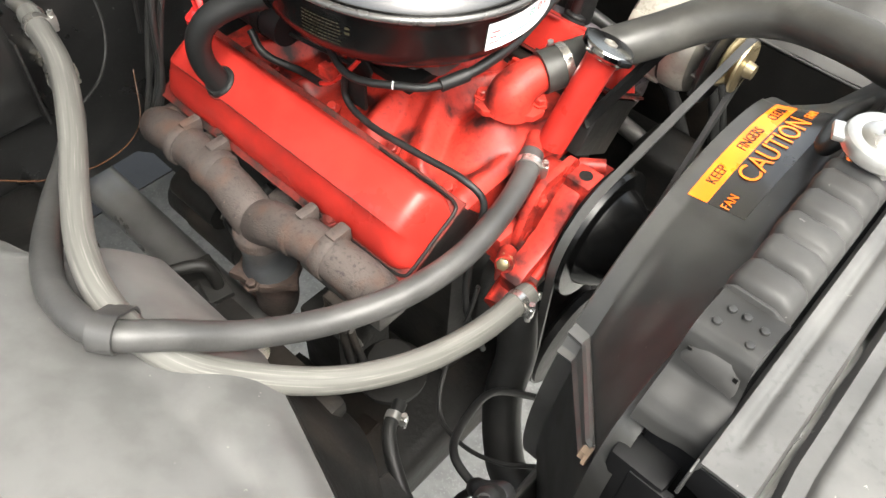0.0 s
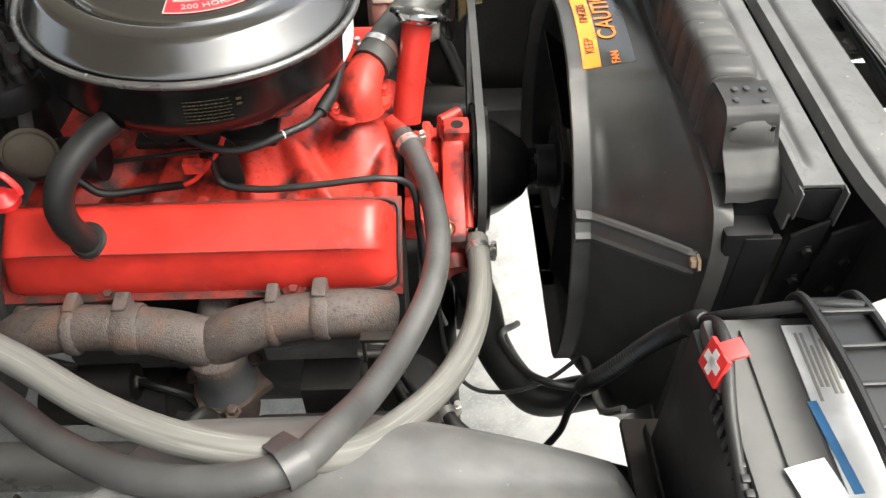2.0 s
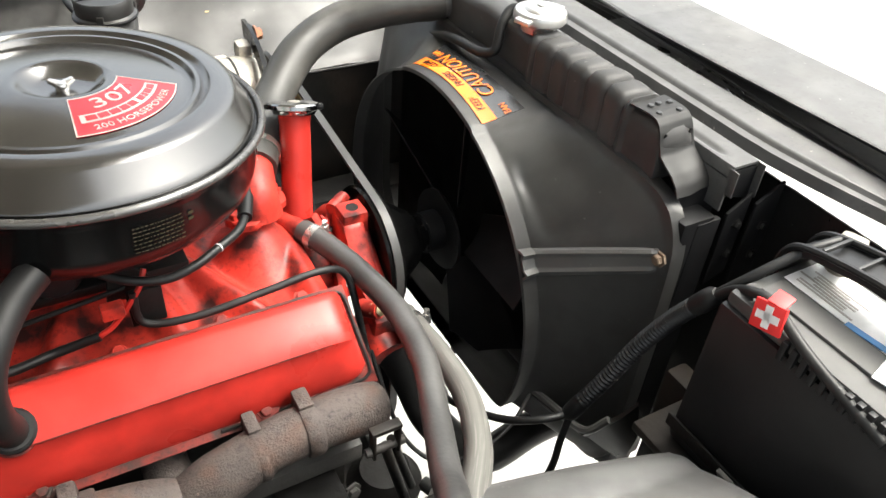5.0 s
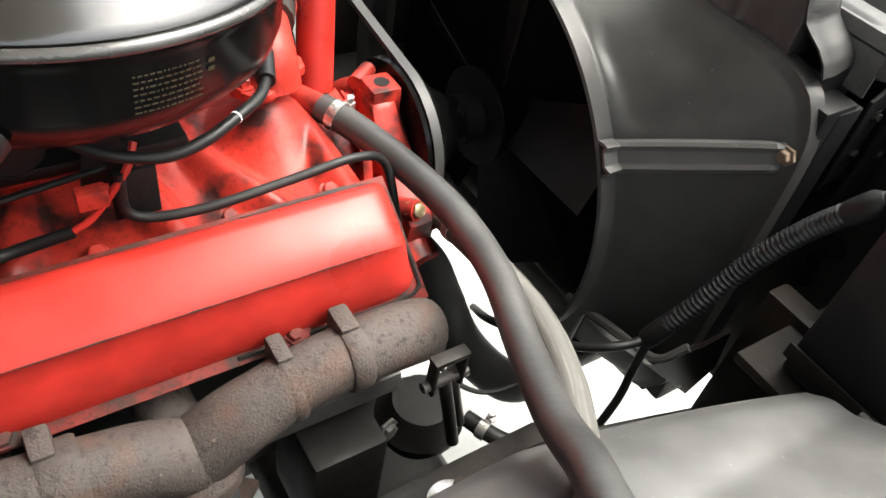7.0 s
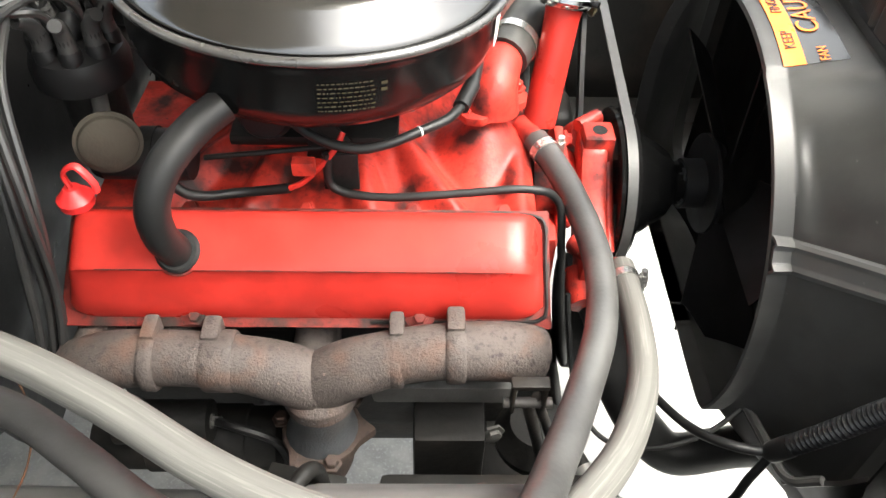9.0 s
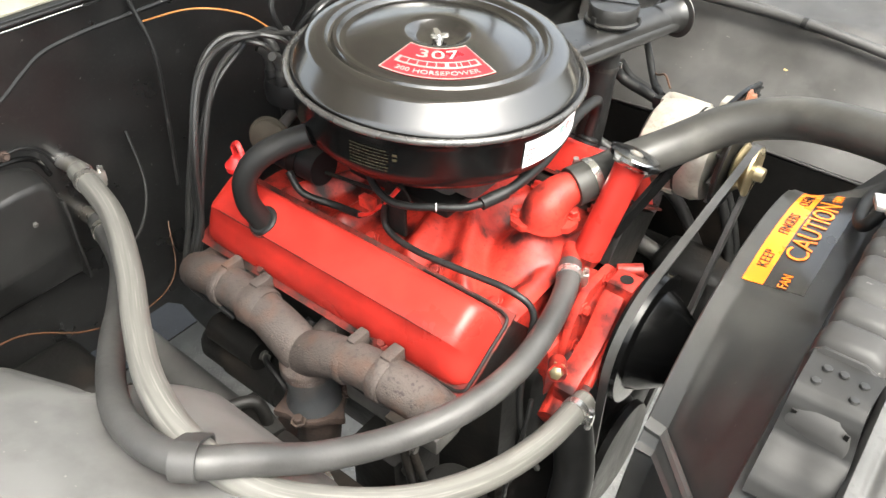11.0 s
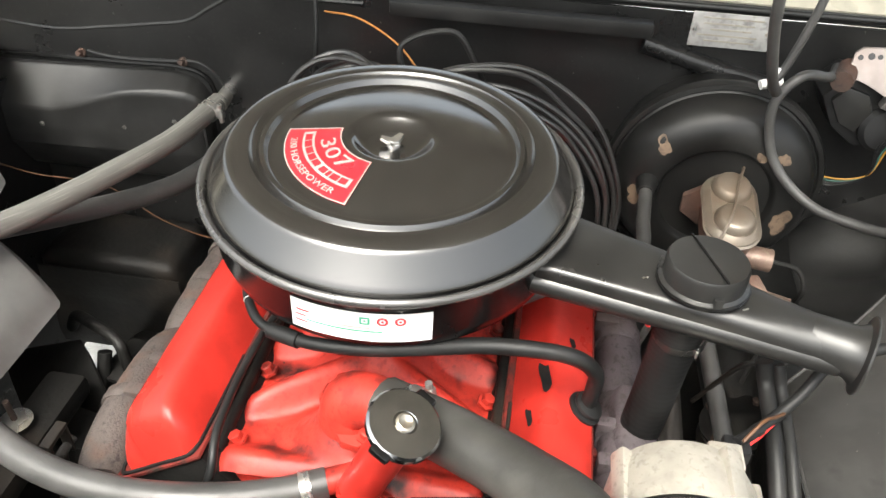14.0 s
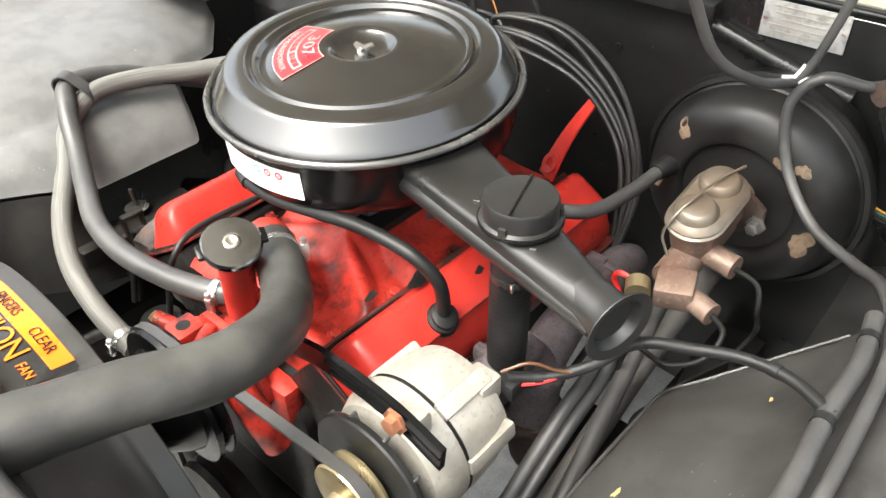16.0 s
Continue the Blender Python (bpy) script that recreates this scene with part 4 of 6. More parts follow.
part("choke_housing", lathe([(0.0, 0.0), (0.026, 0.0), (0.027, 0.012), (0.02, 0.02), (0.0, 0.022)], 24, Matrix.Translation((-0.03, -0.05, 0.882)) @ pose(0, 0, 0, 90, 0, 0)), PLASTIC, carb)
part("linkage_rod", rod((0.03, -0.082, 0.862), (-0.09, -0.086, 0.85), 0.0028, 8), DARK, carb)
part("bracket", box((0.035, 0.006, 0.045), pose(0.045, -0.098, 0.845), 0.002), DARK, carb)
part("bracket", box((0.022, 0.012, 0.016), pose(0.012, -0.112, 0.862), 0.002), RED_CAST, carb, "small red-painted bracket")

# ---- hoses ----
def hose(name, pts, r, material, label, clamps=(), category="hose", n=8):
    ob = thing(name, pts[0], label, category)
    part("hose", tube(pts, r, 16, n), material, ob)
    line = spline(pts, n)
    for i in clamps:
        clamp(line[i], line[i + 1] if i >= 0 else line[i - 1], r if not callable(r) else r(0), ob)
    return ob


CLIP = V(0.166, -0.497, 0.886)
H1 = [(0.249, -0.002, 0.811), (0.266, -0.04, 0.809), (0.282, -0.099, 0.808), (0.292, -0.18, 0.809), (0.283, -0.261, 0.812), (0.255, -0.338, 0.818), (0.224, -0.409, 0.84), (0.2, -0.462, 0.873), (0.168, -0.507, 0.893), (0.1, -0.513, 0.883), (0.026, -0.49, 0.859), (-0.057, -0.443, 0.832), (-0.125, -0.393, 0.815), (-0.2, -0.345, 0.805), (-0.3, -0.312, 0.803)]
hose("heater_hose", H1, 0.0145, HOSE, "dark grey rubber heater hose from intake to heater", (4, -3))
H2 = [(0.343, -0.108, 0.721), (0.341, -0.2, 0.736), (0.326, -0.286, 0.757), (0.293, -0.361, 0.778), (0.246, -0.424, 0.806), (0.205, -0.470, 0.845), (0.146, -0.486, 0.877), (0.071, -0.470, 0.879), (-0.009, -0.433, 0.873), (-0.096, -0.383, 0.877), (-0.193, -0.339, 0.88), (-0.3, -0.315, 0.885)]
hose("heater_hose", H2, 0.0145, HOSE_OLD, "scuffed pale grey heater hose from pump to heater", (2, -3))
CD = V(0.75, 0.55, -0.05).normalized()
CS = V(-0.37, 0.62, -0.65)
CS = (CS - CD * CS.dot(CD)).normalized()
CU = CS.cross(CD)
loops = []
for t, grow in ((-0.011, 0.0), (-0.011, 0.0022), (0.011, 0.0022), (0.011, 0.0), (-0.011, 0.0)):
    loop = []
    for k in range(36):
        a = 2 * math.pi * (k + 0.5) / 36
        side_off = 0.0145 if math.cos(a) > 0 else -0.0145
        loop.append(CLIP + CD * t + CS * (side_off + (0.0155 + grow) * math.cos(a)) + CU * (0.0155 + grow) * math.sin(a))
    loops.append(loop)
tagged(part("hose_clip", loft(loops, ends=False), HOSE), "dark grey metal clip holding both heater hoses", "clip")
RH = [(0.212, 0.045, 0.886), (0.245, 0.11, 0.898), (0.285, 0.168, 0.915), (0.336, 0.212, 0.945), (0.399, 0.23, 0.968), (0.464, 0.216, 0.985), (0.545, 0.195, 0.995)]
hose("radiator_hose", RH, lambda u: 0.026 + 0.0015 * max(0.0, min(1.0, (u - 0.93) * 40)), HOSE_DUST, "thick black upper radiator hose", (3,))
LH = [(0.312, -0.085, 0.675), (0.335, -0.105, 0.645), (0.352, -0.122, 0.6), (0.365, -0.155, 0.555), (0.398, -0.188, 0.512), (0.435, -0.207, 0.492), (0.51, -0.2, 0.497), (0.58, -0.2, 0.5)]
hose("radiator_hose", LH, 0.026, RUBBER, "thick black lower radiator hose", (2,))
BH = [(-0.04, -0.148, 0.958), (-0.062, -0.168, 0.948), (-0.083, -0.196, 0.932), (-0.096, -0.2115, 0.904), (-0.0985, -0.2115, 0.868), (-0.0945, -0.1985, 0.833)]
ob = hose("breather_hose", BH, 0.0150, RUBBER, "black moulded breather hose into the valve cover")
part("washer", lathe([(0.0, -0.0045), (0.0225, -0.0045), (0.0225, -0.0035), (0.0, -0.0035)], 24, Matrix.Translation(FR(-0.111, 0.05, 0.0545)) @ (FR(0, 0, 1) - FR(0, 0, 0)).to_track_quat("Z", "Y").to_matrix().to_4x4()), GRIME, ob)
part("grommet", lathe([(0.0, -0.004), (0.0205, -0.004), (0.0205, 0.002), (0.018, 0.0045), (0.0, 0.005)], 20, Matrix.Translation(FR(-0.111, 0.05, 0.0545)) @ (FR(0, 0, 1) - FR(0, 0, 0)).to_track_quat("Z", "Y").to_matrix().to_4x4()), RUBBER, ob)
PH = [(0.135, 0.229, 0.836), (0.137, 0.232, 0.862), (0.142, 0.23, 0.89), (0.151, 0.21, 0.915), (0.155, 0.174, 0.923), (0.16, 0.125, 0.924), (0.171, 0.075, 0.923), (0.179, 0.024, 0.919), (0.176, -0.03, 0.913), (0.162, -0.074, 0.907)]
part_line = [(0.162, -0.074, 0.907), (0.148, -0.094, 0.906), (0.122, -0.112, 0.905), (0.094, -0.124, 0.9), (0.064, -0.127, 0.896), (0.03, -0.118, 0.9), (0.0, -0.1, 0.91)]
ob = hose("breather_hose", PH, lambda u: 0.0078 - 0.002 * max(0, u - 0.6) / 0.4, RUBBER, "thin black breather hose to the carburettor")
part("line", tube(part_line, 0.0048, 10), RUBBER, ob)
part("end_cuff", rod((0.173, -0.044, 0.911), (0.161, -0.076, 0.907), 0.008, 14), RUBBER, ob)
part("ring", rod((0.1228, -0.1114, 0.905), (0.1218, -0.1122, 0.905), 0.0052, 12), WHITE, ob, "white paint ring")
part("grommet", lathe([(0.0, -0.006), (0.0195, -0.006), (0.02, -0.002), (0.0165, 0.001), (0.0185, 0.003), (0.0185, 0.006), (0.0145, 0.0075), (0.016, 0.0095), (0.0155, 0.0125), (0.012, 0.0145), (0.0, 0.0155)], 24, Matrix.Translation((0.135, 0.226, 0.828)) @ (FL(0, 0, 1) - FL(0, 0, 0)).to_track_quat("Z", "Y").to_matrix().to_4x4()), RUBBER, ob)

# ---- radiator and shroud ----
rad = thing("radiator", (0.59, CY, 0.5), "black painted radiator with a ribbed top tank", "radiator")
part("core", box((0.06, 0.63, 0.46), pose(0.59, 0.02, 0.735), 0.004), FANM, rad)
loops = []
TY0, TY1 = -0.262, 0.30
n = 240
for i in range(n + 1):
    y = TY0 + (TY1 - TY0) * i / n
    e = min(1, (i + 0.001) / 5, (n - i + 0.001) / 5) ** 0.5
    ph = (y - TY0) / 0.0325
    rib = 0.0
    if 0.055 < y - TY0 < 0.238:
        rib = 0.0095 * (1 - abs(2 * (ph % 1) - 1) ** 5) - 0.001
    sag = 0.0012 * math.sin(y * 31) + 0.0008 * math.sin(y * 77 + 1)
    z = 0.985 + (0.041 + rib + sag) * (0.55 + 0.45 * e)
    zl = 0.94
    xo, xi = 0.5485 - 0.5 * rib + sag, 0.596
    loops.append([V(xo, y, zl), V(xo, y, z - 0.013), V(xo + 0.0025, y, z - 0.0045), V(xo + 0.008, y, z), V(xi - 0.014, y, z), V(xi - 0.004, y, z - 0.005), V(xi, y, z - 0.016), V(xi, y, zl)])
part("top_tank", loft(loops), TANK, rad, "ribbed black top tank", angle=70)
RCAP = (0.571, -0.002, 1.026)
bm = lathe([(0.0, 0.0), (0.022, 0.0), (0.022, 0.012), (0.031, 0.012), (0.0335, 0.015), (0.0335, 0.021), (0.0315, 0.0255), (0.026, 0.0275), (0.021, 0.0262), (0.019, 0.0285), (0.014, 0.031), (0.0, 0.031)], 40, pose(*RCAP))
rcap = part("cap", bm, STEEL, rad, "bright zinc-plated radiator cap")
part("rivet", lathe([(0.006, 0.0), (0.006, 0.002), (0.004, 0.003), (0.0, 0.003)], 16, pose(RCAP[0], RCAP[1], RCAP[2] + 0.031)), STEEL, rcap)
for a in (20, 200):
    part("ear", box((0.016, 0.022, 0.006), pose(*RCAP) @ pose(0, 0, 0, 0, 0, a) @ pose(0.033, 0, 0.0195), 0.002), STEEL, rcap)
part("hose_neck", rod((0.535, 0.198, 0.994), (0.57, 0.19, 0.99), 0.024, 20), SATIN, rad)
prof = [(-0.205, 1.0295), (-0.222, 1.0315), (-0.236, 1.0325), (-0.246, 1.0312), (-0.252, 1.0265), (-0.256, 1.019), (-0.259, 1.008), (-0.264, 0.997), (-0.273, 0.991), (-0.284, 0.985), (-0.294, 0.976), (-0.299, 0.966)]
pv = [k / (len(prof) - 1) for k in range(len(prof))]
bm = sheet(lambda u, v: V(0.5475 + (0.05 - 0.003 * math.sin(v * 6)) * u, np.interp(v, pv, [p[0] for p in prof]) + 0.006 * (u - 0.5) * v, np.interp(v, pv, [p[1] for p in prof]) + 0.0012 * math.sin(u * 9 + 1) * v), 12, 44, 0.0018)
br = part("bracket", bm, DULL, rad, "black sheet bracket over the tank's end")
for dx, dy in ((0.0, 0.0), (0.026, -0.002), (0.003, 0.016), (0.028, 0.015), (0.014, 0.017)):
    part("rivet", lathe([(0.0036, 0), (0.003, 0.0015), (0.0, 0.002)], 10, pose(0.558 + dx, -0.239 + dy, 1.0325)), MATT, br)
for dx in (0.006, 0.041):
    part("stamped_slot", box((0.0035, 0.0012, 0.013), pose(0.5485 + dx, -0.2582, 1.013, 12, 0, 0), 0.0004), DARK, br)
# Near-black here puts the shade under the bracket into the colour.
part("side_plate", box((0.034, 0.008, 0.4), pose(0.585, -0.318, 0.74), 0.002), FANM, rad)
part("side_tank", box((0.046, 0.03, 0.42), pose(0.572, -0.306, 0.735), 0.006), FANM, rad)
shroud = thing("fan_shroud", (0.5, 0.02, 0.52), "black moulded fan shroud round the radiator fan", "fan shroud")
RC = V(0.4425, 0.022, 0.704)
RR = 0.2565


def square(a, hw, hz0, hz1, cut):
    """A rectangle with cut corners, as a radius over the angle; a = 0 points to the driver's side."""
    c, s = math.cos(a), math.sin(a)
    hz = hz1 if s > 0 else hz0
    r = min(hw / max(abs(c), 1e-6), hz / max(abs(s), 1e-6))
    k = (hw + hz - cut) / (abs(c) + abs(s))
    return -0.012 * math.log(math.exp(-r / 0.012) + math.exp(-k / 0.012)) + 0.004


def shell_radius(a, x):
    """The shroud's skin: a round band cut flat below, a plateau on top, a sunken panel on either shoulder."""
    mix = max(0.0, min(1.0, (x - 0.462) / 0.078))
    r = (1 - mix) * RR + mix * square(a, 0.336, 0.178, 0.2565, 0.035)
    floor_at = ((1 - mix) * 0.119 + mix * 0.178) / max(1e-3, -math.sin(a))
    r = -0.009 * math.log(math.exp(-r / 0.009) + math.exp(-min(floor_at, 4.0) / 0.009))
    off = abs(math.degrees(a) - 90)
    off = min(off, 360 - off)
    r += 0.0035 * (1 - ease(off - 4.5 * mix, 20.2, 21.4)) * ease(x, 0.438, 0.444) * (1 - ease(x, 0.534, 0.539))
    sunk = ease(off, 30, 40) * (1 - ease(off, 52.0, 56.5)) * ease(x, 0.461, 0.479) * (1 - 0.8 * ease(x, 0.512, 0.539))
    return r - 0.0115 * sunk


ang = [2 * math.pi * k / 288 for k in range(288)]
xs = [0.441] + [0.4425 + 0.0975 * k / 40 for k in range(41)]
loops = [[V(x, RC.y + r * math.cos(a), RC.z + r * math.sin(a)) for a in ang for r in (shell_radius(a, x) - (0.003 if x < 0.442 else 0.0),)] for x in xs]
for x, g in ((0.5415, 0.008), (0.5475, 0.009), (0.5592, 0.009)):
    loops.append([V(x, RC.y + r * math.cos(a), RC.z + r * math.sin(a)) for a in ang for r in (square(a, 0.336, 0.178, 0.2565, 0.035) + g,)])
bm = loft(loops, ends=False)
bmesh.ops.solidify(bm, geom=bm.faces[:], thickness=0.003)
part("shell", bm, SHELL, shroud, angle=50)


def rib_at(u, v):
    """The raised rib that runs from the round band back to the mounting bolt."""
    x = 0.443 + 0.0935 * u
    flat = min(1.0, 8.0 * min(v, 1 - v)) * min(1.0, 14 * (1 - u))
    lo_a, hi_a = radians(152.8 - 0.8 * u), radians(145.4 + 2.6 * u)
    a = hi_a + (lo_a - hi_a) * v
    r = shell_radius(a, x) + (0.0035 + 0.005 * bell(v - 0.13, 0.09) + 0.005 * bell(v - 0.87, 0.09)) * flat - 0.001
    return V(x, RC.y + r * math.cos(a), RC.z + r * math.sin(a))


part("rib", sheet(rib_at, 30, 20, 0.003), SHELL, shroud, angle=24)
part("bolt", bolt((0.535, -0.313, 0.9), (-1, 0, 0), 0.0062), PATCH, shroud, "rusty hexagon bolt")
part("clip_nut", box((0.012, 0.012, 0.01), pose(0.552, -0.314, 0.912, 20, 0, 10), 0.003), STEEL, shroud, "bright spring clip")

ear_pts = [(0.472, -0.201, 0.627), (0.477, -0.327, 0.659), (0.505, -0.35, 0.70), (0.515, -0.361, 0.73), (0.535, -0.36, 0.66), (0.545, -0.346, 0.586), (0.52, -0.30, 0.60), (0.49, -0.24, 0.61)]
bm = bmesh.new()
f = bm.faces.new([bm.verts.new(p) for p in ear_pts])
bmesh.ops.triangulate(bm, faces=[f])
bmesh.ops.solidify(bm, geom=bm.faces[:], thickness=0.005)
part("lower_ear", bm, MATT, shroud, "black lower mounting ear")
part("ear_edge", tube([(0.472, -0.201, 0.629), (0.475, -0.27, 0.646), (0.477, -0.327, 0.661), (0.495, -0.345, 0.69)], 0.005, 8), SHELL, shroud)

# warning label on the shroud's top
def on_shroud(x, y, lift):
    """x: across the car, y: towards the radiator."""
    a = math.pi / 2 - x / RR
    r = shell_radius(a, RC.x + y) + 0.0003 + lift
    return V(RC.x + y, RC.y + r * math.cos(a), RC.z + r * math.sin(a))


label = part("warning_label", sheet(lambda u, v: on_shroud(-0.088 + 0.186 * u, 0.016 + 0.056 * v, 0.0005), 40, 8, 0.0004), LABELF, shroud, "orange and black fan warning label")
part("band", sheet(lambda u, v: on_shroud(-0.088 + 0.18 * u, 0.016 + 0.0195 * v, 0.0011), 40, 3, 0.0004), ORANGE, label, "orange band")


def shroud_text(text, h, x0, y0, wide, material):
    return part("lettering", words(text, h, lambda x, y, z: on_shroud(x * wide - x0, y0 - y * 1.0, 0.0018 + z), 0.0003), material, label)


shroud_text("KEEP", 0.0145, 0.057, 0.0262, 0.75, INK)
shroud_text("FINGERS", 0.0145, -0.002, 0.0262, 0.72, INK)
shroud_text("CLEAR", 0.0145, -0.061, 0.0262, 0.75, INK)
shroud_text("CAUTION", 0.03, -0.009, 0.0492, 0.86, ORANGE)
shroud_text("FAN", 0.0125, 0.078, 0.052, 0.75, ORANGE)
shroud_text("FAN", 0.0125, -0.083, 0.0515, 0.75, ORANGE)

hose("overflow_hose", [(0.575, 0.03, 1.037), (0.562, 0.045, 1.036), (0.545, 0.04, 1.02), (0.532, 0.03, 0.992), (0.523, 0.048, 0.982), (0.52, 0.09, 0.978), (0.522, 0.128, 0.97), (0.528, 0.17, 0.955), (0.533, 0.24, 0.93)], 0.0065, RUBBER, "black rubber overflow hose beside the filler neck")

# radiator support
support = thing("radiator_support", (0.66, 0, 0.6), "dusty black pressed steel radiator support", "radiator support", kind="structure")
def channel(u, v):
    """The inner rail over the radiator: a flat strip with a long pressed groove and turned-down edges."""
    w = 0.5995 + 0.0415 * u
    y = -0.316 + 0.65 * v
    inside = ease(y, -0.292, -0.284) * (1 - ease(y, 0.3, 0.31))
    z = 1.0 - 0.0045 * inside * bell(u - 0.36, 0.11) - 0.007 * ease(u, 0.93, 1.0) - 0.012 * (1 - ease(u, 0.0, 0.07))
    return V(w, y, z)


part("channel", sheet(channel, 40, 90, 0.003), RAIL, support)
part("channel_front", box((0.003, 0.65, 0.04), pose(0.601, 0.009, 0.966), 0.001), RAIL, support)
part("channel_end", prism([(-0.018, -0.03), (0.02, -0.042), (0.02, 0.0), (-0.018, 0.0)], 0.003, Matrix.Translation((0.62, -0.313, 0.994)) @ pose(0, 0, 0, 90, 0, 0), 0.001), FANM, support)
for x, dz in ((0.6005, 0.03), (0.6395, 0.04)):
    part("channel_lip", box((0.0016, 0.012, dz), pose(x, -0.319, 0.998 - dz / 2), 0.0006), RAIL, support)


def upper(u, v):
    """Tie bar: a pressed strip with a step along it, narrower and swept back towards the fenders."""
    y = -0.8 + 1.6 * v
    k = max(0.0, abs(y) - 0.3)
    lo, hi = 0.648 + 0.16 * k + 0.5 * k * k, 0.702 + 0.1 * k
    return V(lo + (hi - lo) * u, y, 1.004 + 0.0055 * ease(u, 0.24, 0.34) - 0.03 * k - 0.01 * (1 - ease(u, 0.0, 0.05)) - 0.014 * ease(u, 0.95, 1.0))


part("upper_panel", sheet(upper, 40, 40, 0.003), RAIL, support)
for y in (-0.231, 0.2):
    part("slot", lathe([(0.0, 0.0), (0.0065, 0.0), (0.0065, 0.0012), (0.0, 0.0012)], 16, pose(0.6855, y, 1.0098)), INK, support)
part("baffle", sheet(lambda u, v: V(0.672 + 0.02 * u, -0.82 + 1.64 * v, 0.5 + 0.46 * u), 6, 10, 0.003), WALL, support)
for x, y, w, h, z in ((0.622, -0.3205, 0.03, 0.12, 0.905), (0.655, -0.329, 0.036, 0.15, 0.9)):
    br = part("side_bracket", prism([(-w / 2, -h / 2), (w / 2, -h / 2 + 0.012), (w / 2, h / 2), (-w / 2, h / 2 - 0.02)], 0.004, Matrix.Translation((x, y, z)) @ pose(0, 0, 0, 90, 0, 0), 0.001), FANM, support)
    for dz in (-0.018, 0.022):
        part("bolt", bolt((x + 0.004, y - 0.004, z + dz), (0, -1, 0), 0.0045, 0.004), DARK, br)
header = thing("header_panel", (0.95, 0, 0.7), "cream painted front header panel beyond the radiator", "header panel", kind="structure")
part("top", sheet(lambda u, v: V(0.895 + 0.35 * u, -0.85 + 0.8 * v, 0.985 - 0.06 * u * u), 10, 14, 0.003), CREAM, header)
part("face", sheet(lambda u, v: V(0.892 + 0.02 * u, -0.85 + 0.8 * v, 0.985 - 0.10 * u), 6, 12, 0.003), TANK, header)
part("flange", box((0.006, 0.8, 0.012), pose(0.9, -0.45, 0.884), 0.002), TANK, header)
part("rib", box((0.012, 0.008, 0.07), pose(0.892, -0.3, 0.93, 0, 10, 0), 0.003), GREY, header)
catch = thing("latch_plate", (0.74, -0.05, 0.98), "dusty grey steel latch plate behind the tie bar", "latch plate", kind="structure")
part("plate", prism([(-0.03, -0.085), (0.036, -0.07), (0.04, 0.09), (-0.03, 0.09)], 0.003, pose(0.737, -0.045, 0.995), 0.001), RAIL, catch)
part("bolt", bolt((0.722, -0.108, 0.998), (0, 0, 1), 0.0085, 0.007), GREY, catch)
part("hole", lathe([(0.0, 0.0), (0.014, 0.0), (0.014, 0.001), (0.0, 0.001)], 20, pose(0.725, -0.065, 0.9985)), INK, catch)
part("gusset", sheet(lambda u, v: V(0.708 + 0.06 * u, -0.13 - 0.022 * v - 0.02 * u * v, 0.994 - 0.03 * v), 8, 4, 0.003), SATIN, catch)
part("gusset", sheet(lambda u, v: V(0.752 + 0.018 * u + 0.01 * v, -0.132 - 0.1 * v, 0.985 - 0.05 * v + 0.006 * math.sin(u * 3)), 6, 10, 0.003), SATIN, catch)
latch = thing("latch_support", (0.8, 0.02, 0.7), "dark steel hood latch support with a pale cap", "latch support", kind="structure")
part("strut", sheet(lambda u, v: V(0.80 + 0.02 * u, -0.1 + 0.5 * v, 1.0 - 0.05 * u - 0.04 * bell(u - 0.5, 0.3)), 8, 10, 0.003), TANK, latch)
part("strut_lip", box((0.008, 0.5, 0.006), pose(0.80, 0.15, 1.002), 0.002), SATIN, latch)
part("cap", prism([(-0.03, -0.02), (0.02, -0.028), (0.034, 0.0), (0.024, 0.028), (-0.03, 0.028)], 0.012, pose(0.832, -0.105, 0.985, 0, 0, 20), 0.004), CREAM, latch)
part("bolt", bolt((0.825, -0.104, 0.998), (0, 0, 1), 0.011), GREY, latch)
part("sleeve", tube([(0.79, -0.06, 0.99), (0.797, -0.075, 0.965), (0.803, -0.08, 0.93)], 0.013, 14), SATIN, latch)
for k in range(3):
    part("cable", tube([(0.81, -0.11 - 0.012 * k, 0.975), (0.80, -0.125 - 0.016 * k, 0.93), (0.77, -0.10 - 0.02 * k, 0.89), (0.73, -0.05, 0.87)], 0.005, 8), RUBBER, latch)

# ---- battery ----
bat = thing("battery", (0.56, -0.555, 0.77), "black car battery with a white and blue label", "battery")
tray = thing("battery_tray", (0.58, -0.54, 0.74), "black steel battery tray on the inner fender", "battery tray")
part("tray", box((0.22, 0.3, 0.012), pose(0.58, -0.545, 0.752), 0.003), DARK, tray)
part("lip", box((0.003, 0.26, 0.016), pose(0.484, -0.553, 0.7895), 0.001), DARK, tray)
part("leg", box((0.03, 0.2, 0.3), pose(0.56, -0.46, 0.62), 0.006), DARK, tray)
part("brace", sheet(lambda u, v: V(0.36 + 0.2 * u, -0.36 - 0.2 * v, 0.66 - 0.1 * u + 0.05 * v), 6, 6, 0.004), DARK, tray)
part("clamp_foot", prism([(-0.012, -0.03), (0.012, -0.03), (0.009, 0.012), (-0.009, 0.012)], 0.005, Matrix.Translation((0.478, -0.508, 0.79)) @ pose(0, 0, 0, 60, 0, 90), 0.0015), GREY, tray)
part("clamp_bolt", bolt((0.474, -0.512, 0.781), (-0.6, 0, 0.8), 0.008, 0.006), STEEL, tray, "zinc clamp bolt")
part("case", box((0.175, 0.26, 0.19), pose(0.578, -0.555, 0.856), 0.006), PLASTIC, bat)
